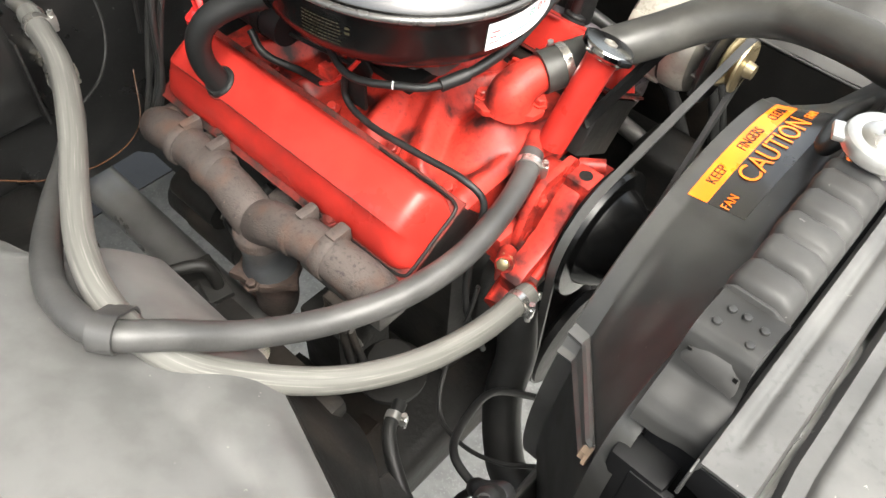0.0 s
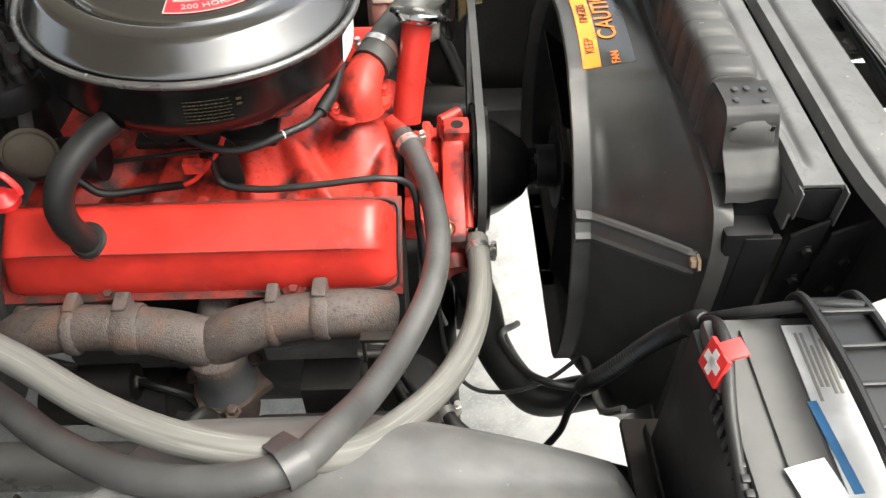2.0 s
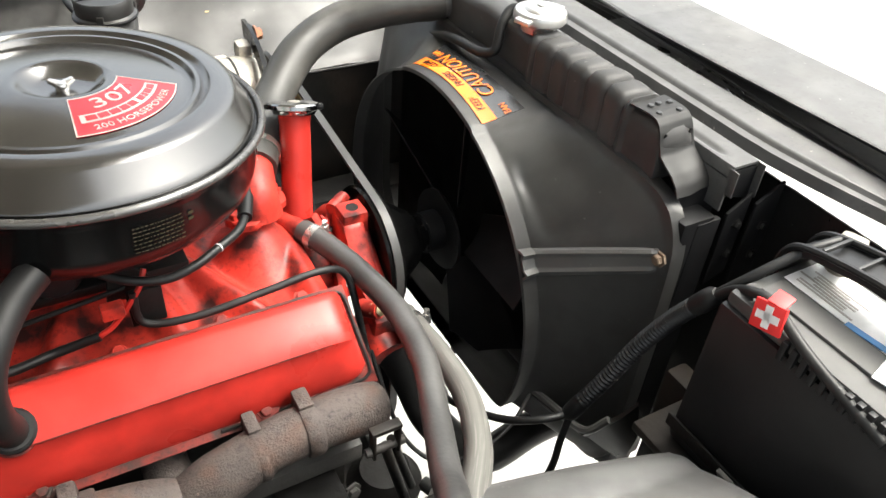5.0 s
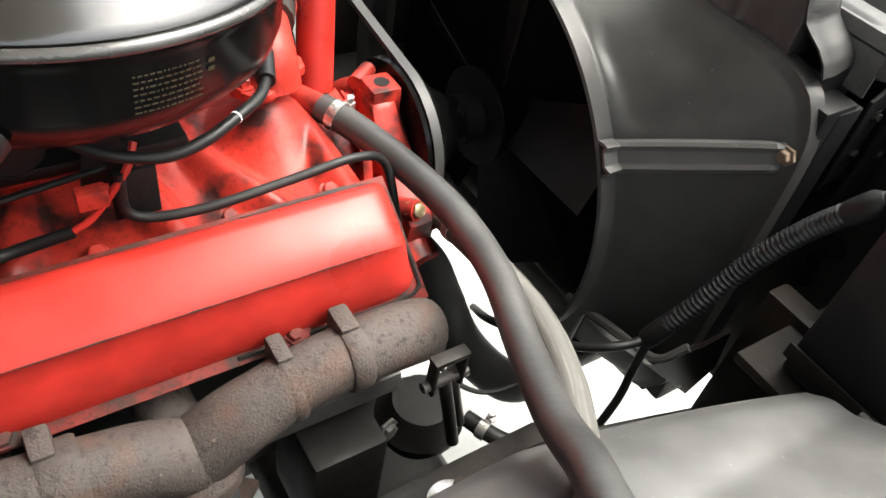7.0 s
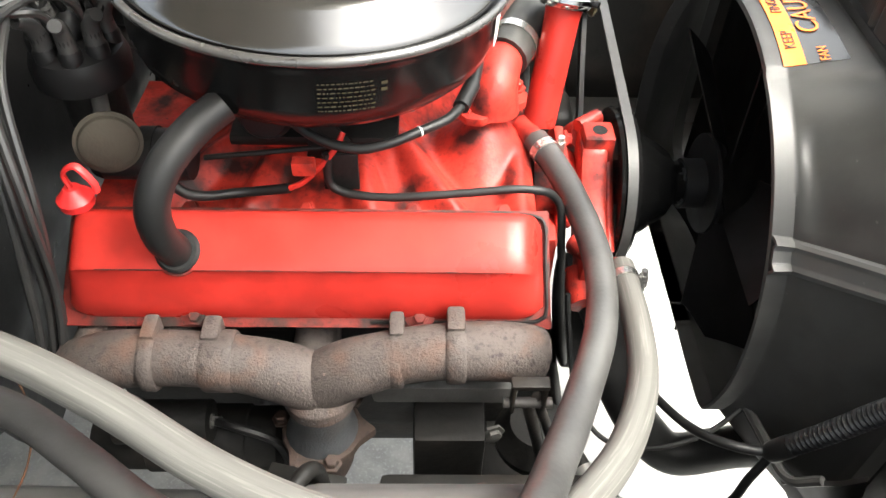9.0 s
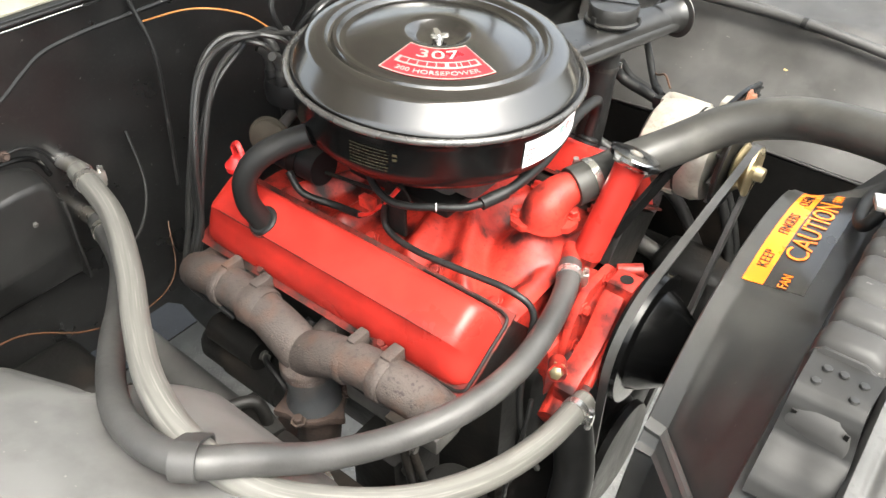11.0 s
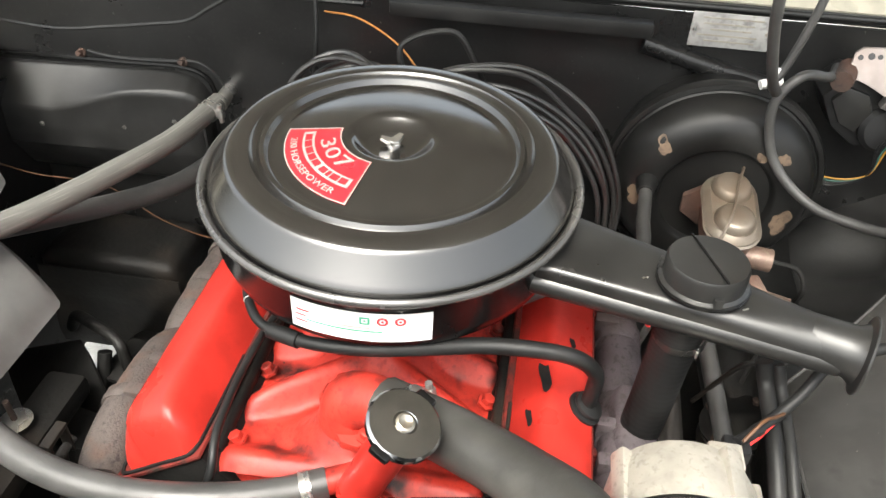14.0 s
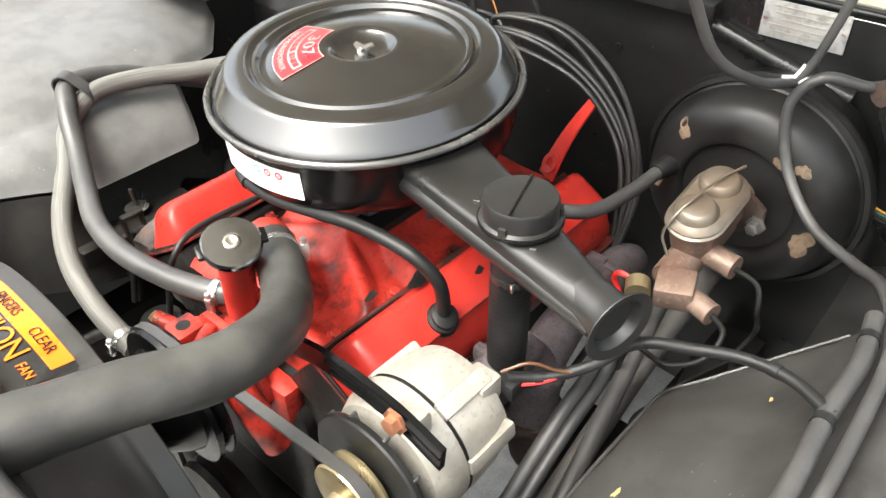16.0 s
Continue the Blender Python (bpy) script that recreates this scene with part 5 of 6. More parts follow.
part("top", box((0.168, 0.255, 0.016), pose(0.579, -0.555, 0.957), 0.005), BATTOP, bat, "dusty grey-black battery top")
part("vent_strip", box((0.03, 0.235, 0.004), pose(0.535, -0.558, 0.9665), 0.0015), BATTOP, bat)
part("label", box((0.056, 0.235, 0.001), pose(0.582, -0.555, 0.9662)), WHITE, bat, "white and blue battery label")
part("label_stripe", box((0.007, 0.07, 0.001), pose(0.5575, -0.54, 0.967, 0, 0, 6)), BLUE, bat)
part("tape", box((0.03, 0.05, 0.0012), pose(0.537, -0.578, 0.9695, 0, 0, 14)), WHITE, bat, "torn white paper tag")
for k in range(7):
    part("print_bar", box((0.0022, 0.06 - 0.012 * (k % 3), 0.0006), pose(0.562 + 0.0042 * k, -0.475 + 0.006 * (k % 2), 0.9669)), SILVER, bat)
tc = part("terminal_cover", box((0.004, 0.03, 0.026), pose(0.4915, -0.473, 0.972, -14, 16, 0), 0.0012), REDPLASTIC, bat, "red terminal cover with a white cross")
for sy, sz in ((0.022, 0.007), (0.007, 0.02)):
    part("cross", box((0.0008, sy, sz), pose(0.4915, -0.473, 0.972, -14, 16, 0) @ pose(-0.0022, 0, 0)), WHITE, tc)
part("cover_flap", box((0.018, 0.016, 0.003), pose(0.502, -0.472, 0.986, 0, -10, 10), 0.001), REDPLASTIC, tc)
post = part("terminal_post", lathe([(0.0, 0.0), (0.012, 0.0), (0.0105, 0.02), (0.0, 0.021)], 20, pose(0.61, -0.452, 0.967)), MCAP, bat, "dull lead terminal post")
part("terminal_clamp", box((0.045, 0.026, 0.018), pose(0.616, -0.45, 0.985, 0, 0, 20), 0.006), ALU, bat, "grey lead cable clamp")
for i in range(18):
    part("rib", box((0.006, 0.006, 0.02), pose(0.4915, -0.497 - 0.0105 * i, 0.954), 0.001), PLASTIC, bat)
hp = [(-0.418, 0.93), (-0.42, 0.965), (-0.426, 0.986), (-0.445, 0.998), (-0.5, 1.008), (-0.56, 1.011), (-0.62, 1.008), (-0.672, 0.998), (-0.69, 0.97)]
strap = part("hold_down", sheet(lambda u, v: V(0.562 + 0.044 * u, np.interp(v, [k / 8 for k in range(9)], [p[0] for p in hp]), np.interp(v, [k / 8 for k in range(9)], [p[1] for p in hp])), 4, 40, 0.006), PLASTIC, bat, "black ribbed hold-down strap")
for i in range(7):
    part("strap_rib", box((0.04, 0.004, 0.005), pose(0.584, -0.455 - 0.032 * i, 1.003 + 0.008 * math.sin(0.3 + 0.36 * i)), 0.0015), PLASTIC, strap)
for x in (0.5625, 0.6035):
    part("strap_edge", tube([(x, y, z + 0.003) for y, z in hp], 0.0035, 8), PLASTIC, strap)

# ---- brake booster and master cylinder ----
boost = thing("brake_booster", (-0.27, 0.385, 0.87), "round black brake booster with chipped paint patches", "brake booster")
BX = Matrix.Translation((-0.31, 0.383, 0.868)) @ pose(0, 0, 0, 0, 90, 0)
part("shell", lathe([(0.0, -0.02), (0.125, -0.02), (0.13, 0.02), (0.138, 0.03), (0.142, 0.038), (0.1425, 0.046), (0.140, 0.052), (0.134, 0.053), (0.132, 0.050), (0.129, 0.052), (0.127, 0.062), (0.120, 0.080), (0.108, 0.091), (0.092, 0.0955), (0.076, 0.0965), (0.072, 0.094), (0.069, 0.086), (0.05, 0.085), (0.0, 0.085)], 64, BX), BOOST, boost)
for (py, pz), wob in (((0.307, 0.937), 0.95), ((0.425, 0.936), 0.65), ((0.452, 0.936), 0.8), ((0.472, 0.845), 1.5), ((0.283, 0.862), 1.1)):
    rr = math.hypot(py - 0.383, pz - 0.868)
    ring = []
    rng = random.Random(int(py * 1000))
    p1, p2, p3 = 6 * rng.random(), 6 * rng.random(), 6 * rng.random()
    for k in range(40):
        a = 2 * math.pi * k / 40
        q = 0.010 * wob * (0.95 + 0.24 * math.sin(2 * a + p1) + 0.13 * math.sin(3 * a + p2) + 0.09 * math.sin(6 * a + p3))
        ring.append((py + q * math.cos(a), pz + q * 1.1 * math.sin(a)))

    def front(y, z):
        r = math.hypot(y - 0.383, z - 0.868)
        x = np.interp(r, [0.0, 0.069, 0.072, 0.076, 0.092, 0.108, 0.12, 0.127], [0.085, 0.086, 0.094, 0.0965, 0.0955, 0.091, 0.08, 0.062])
        return V(-0.31 + x + 0.0008, y, z)
    bm = bmesh.new()
    bm.faces.new([bm.verts.new(front(y, z)) for y, z in ring])
    bmesh.ops.poke(bm, faces=bm.faces[:])
    for v in bm.verts:
        v.co = front(v.co.y, v.co.z)
    part("bare_patch", bm, PATCH, boost, "chipped tan primer patch")
part("check_valve", tube([(-0.225, 0.297, 0.882), (-0.205, 0.294, 0.883), (-0.19, 0.292, 0.883)], lambda u: 0.016 - 0.006 * u, 14), RUBBER, boost)
mc = thing("master_cylinder", (-0.13, 0.385, 0.84), "rust-stained metal brake master cylinder with dull cap", "master cylinder")
MT = Matrix.Translation((-0.137, 0.385, 0.9)) @ pose(0, 0, 0, 0, 12, 0)


def stadium(z, dx, half=0.026, r=0.029, n=32):
    return [MT @ V((r + dx) * math.cos(a) + (half if math.cos(a) > 0 else -half), (r + dx) * math.sin(a), z) for a in (2 * math.pi * (k + 0.5) / n for k in range(n))]


part("reservoir", loft([stadium(-0.05, -0.006), stadium(-0.03, -0.003), stadium(0.0, 0.0)]), MCYL, mc)
part("cover", loft([stadium(0.0, 0.003), stadium(0.004, 0.0045), stadium(0.006, 0.002), stadium(0.009, 0.003), stadium(0.012, 0.001), stadium(0.016, -0.004)]), MCAP, mc, "dull plated reservoir cover")
for x in (-0.026, 0.026):
    part("dome", lathe([(0.024, 0.013), (0.0235, 0.019), (0.020, 0.025), (0.017, 0.027), (0.0, 0.0275)], 28, MT @ pose(x, 0, 0)), MCAP, mc)
part("bore", rod(MT @ V(-0.09, 0, -0.045), MT @ V(0.08, 0, -0.045), 0.021, 20), MCYL, mc)
bm = prism([(-0.012, -0.044), (0.012, -0.044), (0.03, -0.018), (0.03, 0.018), (0.012, 0.044), (-0.012, 0.044), (-0.03, 0.018), (-0.03, -0.018)], 0.01, Matrix.Translation((-0.207, 0.385, 0.868)) @ pose(0, 0, 0, 0, 90, 0), 0.003)
part("mount_flange", bm, RUST_D, mc)
part("stud_nut", bolt((-0.193, 0.424, 0.862), (1, 0, 0), 0.008, 0.012), GREY, mc)
part("valve_block", box((0.038, 0.042, 0.03), MT @ pose(0.098, 0.018, -0.03, 0, 0, 20), 0.005), MCYL, mc)
part("valve_nose", rod(MT @ V(0.11, -0.02, -0.03), MT @ V(0.125, -0.012, -0.03), 0.014, 16), BRASS, mc)
part("side_port", rod(MT @ V(0.03, 0.02, -0.035), MT @ V(0.035, 0.055, -0.035), 0.014, 14), MCYL, mc)
part("side_port", rod(MT @ V(0.095, 0.03, -0.035), MT @ V(0.105, 0.065, -0.035), 0.013, 14), MCYL, mc)
part("bail_wire", tube([MT @ V(*p) for p in ((-0.055, 0.014, 0.026), (-0.02, 0.004, 0.032), (0.026, -0.006, 0.032), (0.052, -0.016, 0.018), (0.058, -0.022, -0.005), (0.062, -0.012, -0.03))], 0.0017, 8), MCAP, mc)
bl = thing("brake_line", (-0.04, 0.43, 0.87), "thin dark steel brake lines", "brake line")
part("line", tube([MT @ V(0.036, 0.055, -0.035), MT @ V(0.045, 0.085, -0.035), MT @ V(0.06, 0.095, -0.06), MT @ V(0.05, 0.09, -0.12), (-0.06, 0.44, 0.7)], 0.003, 8), DARK, bl)
part("line", tube([MT @ V(0.105, 0.065, -0.035), MT @ V(0.12, 0.085, -0.036), MT @ V(0.15, 0.08, -0.05), MT @ V(0.17, 0.05, -0.06), (0.03, 0.4, 0.82), (0.0, 0.37, 0.72)], 0.003, 8), DARK, bl)

# ---- alternator ----
alt = thing("alternator", (0.26, 0.34, 0.8), "cast aluminium alternator with a black fan and pulley", "alternator")
AC = V(0.264, 0.313, 0.828)
AM = Matrix.Translation(AC) @ pose(0, 0, 0, 0, 90, 0)
part("rear_housing", lathe([(0.0, -0.068), (0.045, -0.068), (0.06, -0.06), (0.066, -0.04), (0.068, -0.012), (0.068, 0.0)], 40, AM), ALU, alt)
part("stator_ring", lathe([(0.066, 0.0), (0.0665, 0.0), (0.0665, 0.006), (0.066, 0.006)], 40, AM), DARK, alt)
part("front_housing", lathe([(0.068, 0.004), (0.068, 0.026), (0.062, 0.04), (0.04, 0.045), (0.0, 0.045)], 40, AM), ALU, alt)
part("fan_disc", lathe([(0.0, 0.056), (0.066, 0.056), (0.068, 0.062), (0.066, 0.064), (0.0, 0.064)], 40, AM), MATT, alt)
part("pulley", lathe([(0.02, 0.064), (0.036, 0.07), (0.037, 0.073), (0.028, 0.082), (0.037, 0.091), (0.036, 0.094), (0.012, 0.096), (0.01, 0.108), (0.0, 0.108)], 40, AM), BRASS, alt, "yellow zinc pulley")
arm = thing("alternator_bracket", (0.3, 0.25, 0.87), "black slotted steel alternator adjusting bracket", "bracket")
SL = [V(0.262, 0.085, 0.812), V(0.276, 0.15, 0.85), V(0.289, 0.215, 0.885), V(0.3, 0.28, 0.907), V(0.307, 0.34, 0.915), V(0.312, 0.392, 0.909)]
line = spline(SL, 6)
loops = []
for i, p in enumerate(line):
    d = (line[min(i + 1, len(line) - 1)] - line[max(i - 1, 0)]).normalized()
    nrm = d.cross(V(1, 0, 0)).normalized()
    loops.append([p + V(0.003, 0, 0) + nrm * 0.013, p + V(0.003, 0, 0) - nrm * 0.013, p - V(0.003, 0, 0) - nrm * 0.013, p - V(0.003, 0, 0) + nrm * 0.013])
part("arm", loft(loops), GLOSS, arm, angle=30)
for s in (-1, 1):
    pts = [p + V(0.004, 0, 0) + s * 0.006 * (line[min(i + 1, len(line) - 1)] - line[max(i - 1, 0)]).normalized().cross(V(1, 0, 0)) for i, p in enumerate(line)][14:]
    part("slot_rim", tube_loops(bmesh.new(), pts, 0.0022, 6), GLOSS, arm)
part("bolt", bolt((0.315, 0.343, 0.918), (1, 0, 0.0), 0.0085, 0.008), COPPER, arm, "copper-coloured bolt")


def belt_round(x, circles, width=0.011, thick=0.009):
    """A belt round pulleys given as (y, z, radius): the hull of their rims."""
    pts = [(cy + r * math.cos(a), cz + r * math.sin(a)) for cy, cz, r in circles for a in (2 * math.pi * k / 40 for k in range(40))]
    pts = sorted(set(pts))

    def half(seq):
        out = []
        for p in seq:
            while len(out) > 1 and (out[-1][0] - out[-2][0]) * (p[1] - out[-2][1]) - (out[-1][1] - out[-2][1]) * (p[0] - out[-2][0]) <= 0:
                out.pop()
            out.append(p)
        return out[:-1]
    hull = half(pts) + half(pts[::-1])
    cy, cz = sum(p[0] for p in hull) / len(hull), sum(p[1] for p in hull) / len(hull)
    loops = []
    for i, (y, z) in enumerate(hull):
        (ya, za), (yb, zb) = hull[i - 1], hull[(i + 1) % len(hull)]
        n = Vector((0, zb - za, -(yb - ya))).normalized()
        if n.dot(V(0, y - cy, z - cz)) < 0:
            n = -n
        p = V(x, y, z)
        loops.append([p + V(width / 2, 0, 0) + n * thick / 2, p - V(width / 2, 0, 0) + n * thick / 2, p - V(width / 2 * 0.6, 0, 0) - n * thick / 2, p + V(width / 2 * 0.6, 0, 0) - n * thick / 2])
    return loft(loops + loops[:1], ends=False)


belt = thing("drive_belt", (0.35, 0.2, 0.6), "worn black rubber drive belt", "belt")
part("belt", belt_round(0.351, ((0.313, 0.828, 0.034), (CY, 0.738, 0.088), (CY, 0.50, 0.08))), HOSE, belt)
crank = thing("crank_pulley", (0.35, CY, 0.5), "black steel crankshaft pulley", "pulley")
part("disc", lathe([(0.0, -0.03), (0.08, -0.03), (0.082, -0.012), (0.074, -0.006), (0.082, 0.0), (0.08, 0.01), (0.05, 0.012), (0.0, 0.012)], 40, Matrix.Translation((0.35, CY, 0.5)) @ pose(0, 0, 0, 0, 90, 0)), DARK, crank)
part("timing_cover", box((0.04, 0.22, 0.2), pose(0.255, CY, 0.6), 0.03, segs=3), DARK, engine, "oily black timing cover")
# alternator details
for a in (0.15, 1.05, 2.6, 3.9, 5.2):
    d = V(0, math.cos(a), math.sin(a))
    part("cast_rib", box((0.062, 0.018, 0.014), Matrix.Translation(AC + d * 0.064 + V(-0.028, 0, 0)) @ pose(0, 0, 0, math.degrees(a) - 90, 0, 0), 0.004), ALU, alt)
part("ear", box((0.022, 0.03, 0.03), Matrix.Translation(AC + V(0.028, 0.026, 0.068)), 0.008), ALU, alt)
part("terminal_block", box((0.028, 0.03, 0.028), Matrix.Translation(AC + V(-0.055, 0.03, 0.042)), 0.004), ALU, alt)
part("plug", box((0.02, 0.024, 0.02), Matrix.Translation(AC + V(-0.078, 0.045, 0.035)), 0.004), PLASTIC, alt)
for k in range(10):
    a = 2 * math.pi * k / 10
    part("fan_blade", box((0.008, 0.003, 0.03), Matrix.Translation(AC + V(0.054, 0.052 * math.cos(a), 0.052 * math.sin(a))) @ pose(0, 0, 0, math.degrees(a) + 90, 0, 0), 0.001), SATIN, alt)

# ---- heater box on the firewall ----
heater = thing("heater_box", (-0.33, -0.53, 0.72), "black moulded heater box on the firewall", "heater box")
HY = [-0.76, -0.65, -0.58, -0.54, -0.5, -0.467, -0.43, -0.395, -0.37, -0.356, -0.348, -0.344]
HL = [0.899, 0.901, 0.903, 0.905, 0.906, 0.907, 0.909, 0.909, 0.903, 0.894, 0.882, 0.868]
HX = [-0.284, -0.285, -0.286, -0.288, -0.291, -0.294, -0.297, -0.299, -0.302, -0.306, -0.312, -0.322]
HZ = [0.847, 0.85, 0.853, 0.862, 0.875, 0.884, 0.889, 0.891, 0.889, 0.882, 0.872, 0.86]


def heater_skin(u, v):
    """The heater case: a sloping top facet, then a drop to the lower edge."""
    y = -0.76 + 0.416 * (1 - (1 - u) ** 1.6)
    lip, fx, fz = (float(np.interp(y, HY, c)) for c in (HL, HX, HZ))
    xs, zs = [-0.338, -0.331, fx - 0.0025, fx, fx + 0.0015, fx + 0.004, -0.315, -0.338], [lip, lip - 0.001, fz + 0.003, fz, fz - 0.004, 0.79, 0.73, 0.72]
    c = [0.0, 0.08, 0.4, 0.45, 0.5, 0.8, 0.94, 1.0]
    return V(np.interp(v, c, xs) + 0.0015 * bell(v - 0.66, 0.05), y, np.interp(v, c, zs) + 0.0012 * math.sin(y * 37) * bell(v - 0.45, 0.06))


part("case", sheet(heater_skin, 70, 60, 0.003), HEATER, heater, "black grained heater case", angle=28)
part("case_side", box((0.04, 0.004, 0.13), pose(-0.319, -0.3465, 0.79), 0.0015), HEATER, heater)
part("flange", box((0.005, 0.43, 0.2), pose(-0.3405, -0.555, 0.812), 0.002), WALL, heater)
part("top_edge", tube([(-0.337, -0.76, 0.908), (-0.337, -0.64, 0.911), (-0.336, -0.54, 0.914), (-0.336, -0.46, 0.915), (-0.336, -0.4, 0.917), (-0.336, -0.365, 0.913), (-0.337, -0.345, 0.9), (-0.337, -0.336, 0.875)], 0.0038, 8, 6), GLOSS, heater, "black sealing lip")
part("upper_lip", tube([(-0.339, -0.53, 0.926), (-0.338, -0.5, 0.921), (-0.338, -0.46, 0.92), (-0.338, -0.4, 0.923), (-0.339, -0.36, 0.925), (-0.339, -0.335, 0.91), (-0.339, -0.322, 0.885)], 0.0028, 8, 6), WALL, heater)
for y, z in ((-0.54, 0.922), (-0.38, 0.924), (-0.69, 0.917)):
    b = part("bolt", bolt((-0.336, y, z), (1, 0, 0.3), 0.0046, 0.009), RUST_D, heater, "rusty bolt")
    part("washer", lathe([(0.0, 0.0), (0.0075, 0.0), (0.007, 0.0018), (0.0, 0.0018)], 14, pose(-0.337, y, z, 0, 73, 0)), RUST_D, b)
for y, z in ((-0.47, 0.83), (-0.39, 0.845), (-0.6, 0.825)):
    part("screw", bolt((float(np.interp(y, HY, HX)) + 0.003, y, z), (1, 0, 0), 0.0028, 0.002), GREY, heater)
for z in (0.885, 0.803):
    part("pipe_stub", rod((-0.34, -0.314, z), (-0.29, -0.312, z), 0.0115, 14), STEEL, heater)
plate = thing("data_plate", (-0.335, 0.375, 1.04), "silver embossed data plate riveted to the firewall", "plate")
part("plate", box((0.003, 0.1, 0.045), pose(-0.336, 0.375, 1.045), 0.001), PLATE, plate)

# ---- distributor and ignition wires ----
dist = thing("distributor", (-0.215, 0.0, 0.85), "black distributor with grey plug leads", "distributor")
part("body", rod((-0.215, -0.01, 0.78), (-0.215, -0.01, 0.9), 0.03, 20), DARK, dist)
part("cap", lathe([(0.0, 0.0), (0.047, 0.0), (0.048, 0.02), (0.044, 0.032), (0.03, 0.04), (0.0, 0.042)], 32, pose(-0.215, -0.01, 0.895)), PLASTIC, dist)
for k in range(8):
    a = 2 * math.pi * (k + 0.3) / 8
    part("terminal", lathe([(0.011, 0.0), (0.011, 0.014), (0.0085, 0.018), (0.0085, 0.032), (0.0, 0.032)], 14, pose(-0.215 + 0.033 * math.cos(a), -0.01 + 0.033 * math.sin(a), 0.925)), PLASTIC, dist)
part("terminal", lathe([(0.011, 0.0), (0.011, 0.02), (0.0, 0.034)], 14, pose(-0.215, -0.01, 0.935)), PLASTIC, dist)
part("vacuum_can", lathe([(0.0, -0.008), (0.025, -0.008), (0.028, -0.003), (0.0305, -0.001), (0.0305, 0.001), (0.027, 0.002), (0.0255, 0.006), (0.021, 0.0085), (0.0, 0.0095)], 32, Matrix.Translation((-0.165, -0.112, 0.888)) @ V(0.35, -0.85, 0.2).to_track_quat("Z", "Y").to_matrix().to_4x4()), CANM, dist, "dull round vacuum advance can")
part("vacuum_arm", rod((-0.2, -0.03, 0.885), (-0.168, -0.104, 0.887), 0.008, 10), GREY, dist)


def wire(name, pts, r, material, label, category="wire", group="", n=8):
    if name != "wiring_loom":
        ob = part(name, tube(pts, r, 14 if r > 0.004 else 8, n), material)
    else:
        ob = thing(name, pts[0], label, category)
        part("sheath", tube(pts, r, 14, n), material, ob)
        line = spline(pts, n)
        for k in (0.12, 0.45, 0.83):
            i = int(k * (len(line) - 2))
            d = (line[i + 1] - line[i]).normalized()
            part("tie", rod(line[i] - d * 0.004, line[i] + d * 0.004, r * 1.14, 14), RUBBER, ob, "black tie band")
    return tagged(ob, label, category, group)


for k in range(8):
    a = 2 * math.pi * (k + 0.3) / 8
    c, d = V(-0.215 + 0.033 * math.cos(a), -0.01 + 0.033 * math.sin(a), 0.938), V(math.cos(a), math.sin(a), 0)
    part("boot", tube([c, c + V(0, 0, 0.016), c + d * 0.006 + V(0, 0, 0.03), c + d * 0.016 + V(0, 0, 0.037)], lambda u: 0.0098 - 0.0035 * u, 14), HOSE, dist, "grey rubber boot")
rng = random.Random(4)
for k in range(6):
    o = lambda q: (rng.random() - 0.5) * q
    a = 2 * math.pi * (k + 0.3) / 8 + 2.4
    base = V(-0.215 + 0.033 * math.cos(a), -0.01 + 0.033 * math.sin(a), 0.955)
    dx, dz, dy = 0.011 * (k % 3) - 0.011, 0.012 * (k // 2) + o(0.006), 0.008 * k
    pts = [base, base + V(-0.01, -0.02, 0.03 + dz * 0.5), (-0.235 + dx, -0.085 - dy * 0.6, 0.985 + dz), (-0.228 + dx, -0.135 - dy * 0.8, 0.955 + dz), (-0.216 + dx, -0.185 - dy * 0.5, 0.885 + o(0.01)), (-0.221 + dx, -0.218 + o(0.012), 0.785), (-0.228 + dx, -0.24 + o(0.012), 0.69), (-0.205 + dx * 3, -0.225, 0.63)]
    wire("ignition_wire", pts, 0.004, LEAD, "grey-black rubber spark plug lead", "plug lead", "plug leads at the firewall")
for k in range(5):
    dz, dy = 0.007 * k - 0.012 + o(0.008), 0.006 * k + o(0.006)
    sway = [V(o(0.014), o(0.014), o(0.02)) for _ in range(3)]
    a = 2 * math.pi * (k + 0.3) / 8 - 0.6
    base = V(-0.215 + 0.033 * math.cos(a), -0.01 + 0.033 * math.sin(a), 0.955)
    wire("ignition_wire", [base, V(-0.175 - dy, 0.03, 1.002 + dz) + sway[0], V(-0.187 - dy, 0.10 + dy, 1.002 + dz) + sway[1], V(-0.206 - dy * 0.5, 0.165 + dy, 0.967 + dz) + sway[2] * 0.4, (-0.212, 0.212 + dy, 0.915 + dz), (-0.205, 0.24 + dy, 0.85), (-0.19, 0.245 + dy * 0.5, 0.76), (-0.15, 0.24, 0.68)], 0.0036, LEAD, "black rubber spark plug lead", "plug lead", "plug leads at the firewall")
wire("ignition_wire", [(-0.215, -0.01, 0.965), (-0.225, -0.03, 1.03), (-0.25, 0.03, 1.045), (-0.26, 0.06, 1.0), (-0.3, 0.07, 0.95)], 0.004, RUBBER, "looped black coil lead", "plug lead", "plug leads at the firewall")
wire("wire", [(-0.34, -0.16, 1.02), (-0.3, -0.1, 1.03), (-0.27, -0.04, 1.01), (-0.25, 0.0, 0.97)], 0.0013, ORANGEW, "thin orange wire by the firewall")
wire("wire", [(-0.335, -0.17, 1.06), (-0.31, -0.165, 0.99), (-0.3, -0.175, 0.9), (-0.29, -0.19, 0.8)], 0.003, RUBBER, "thin black wire down the firewall")
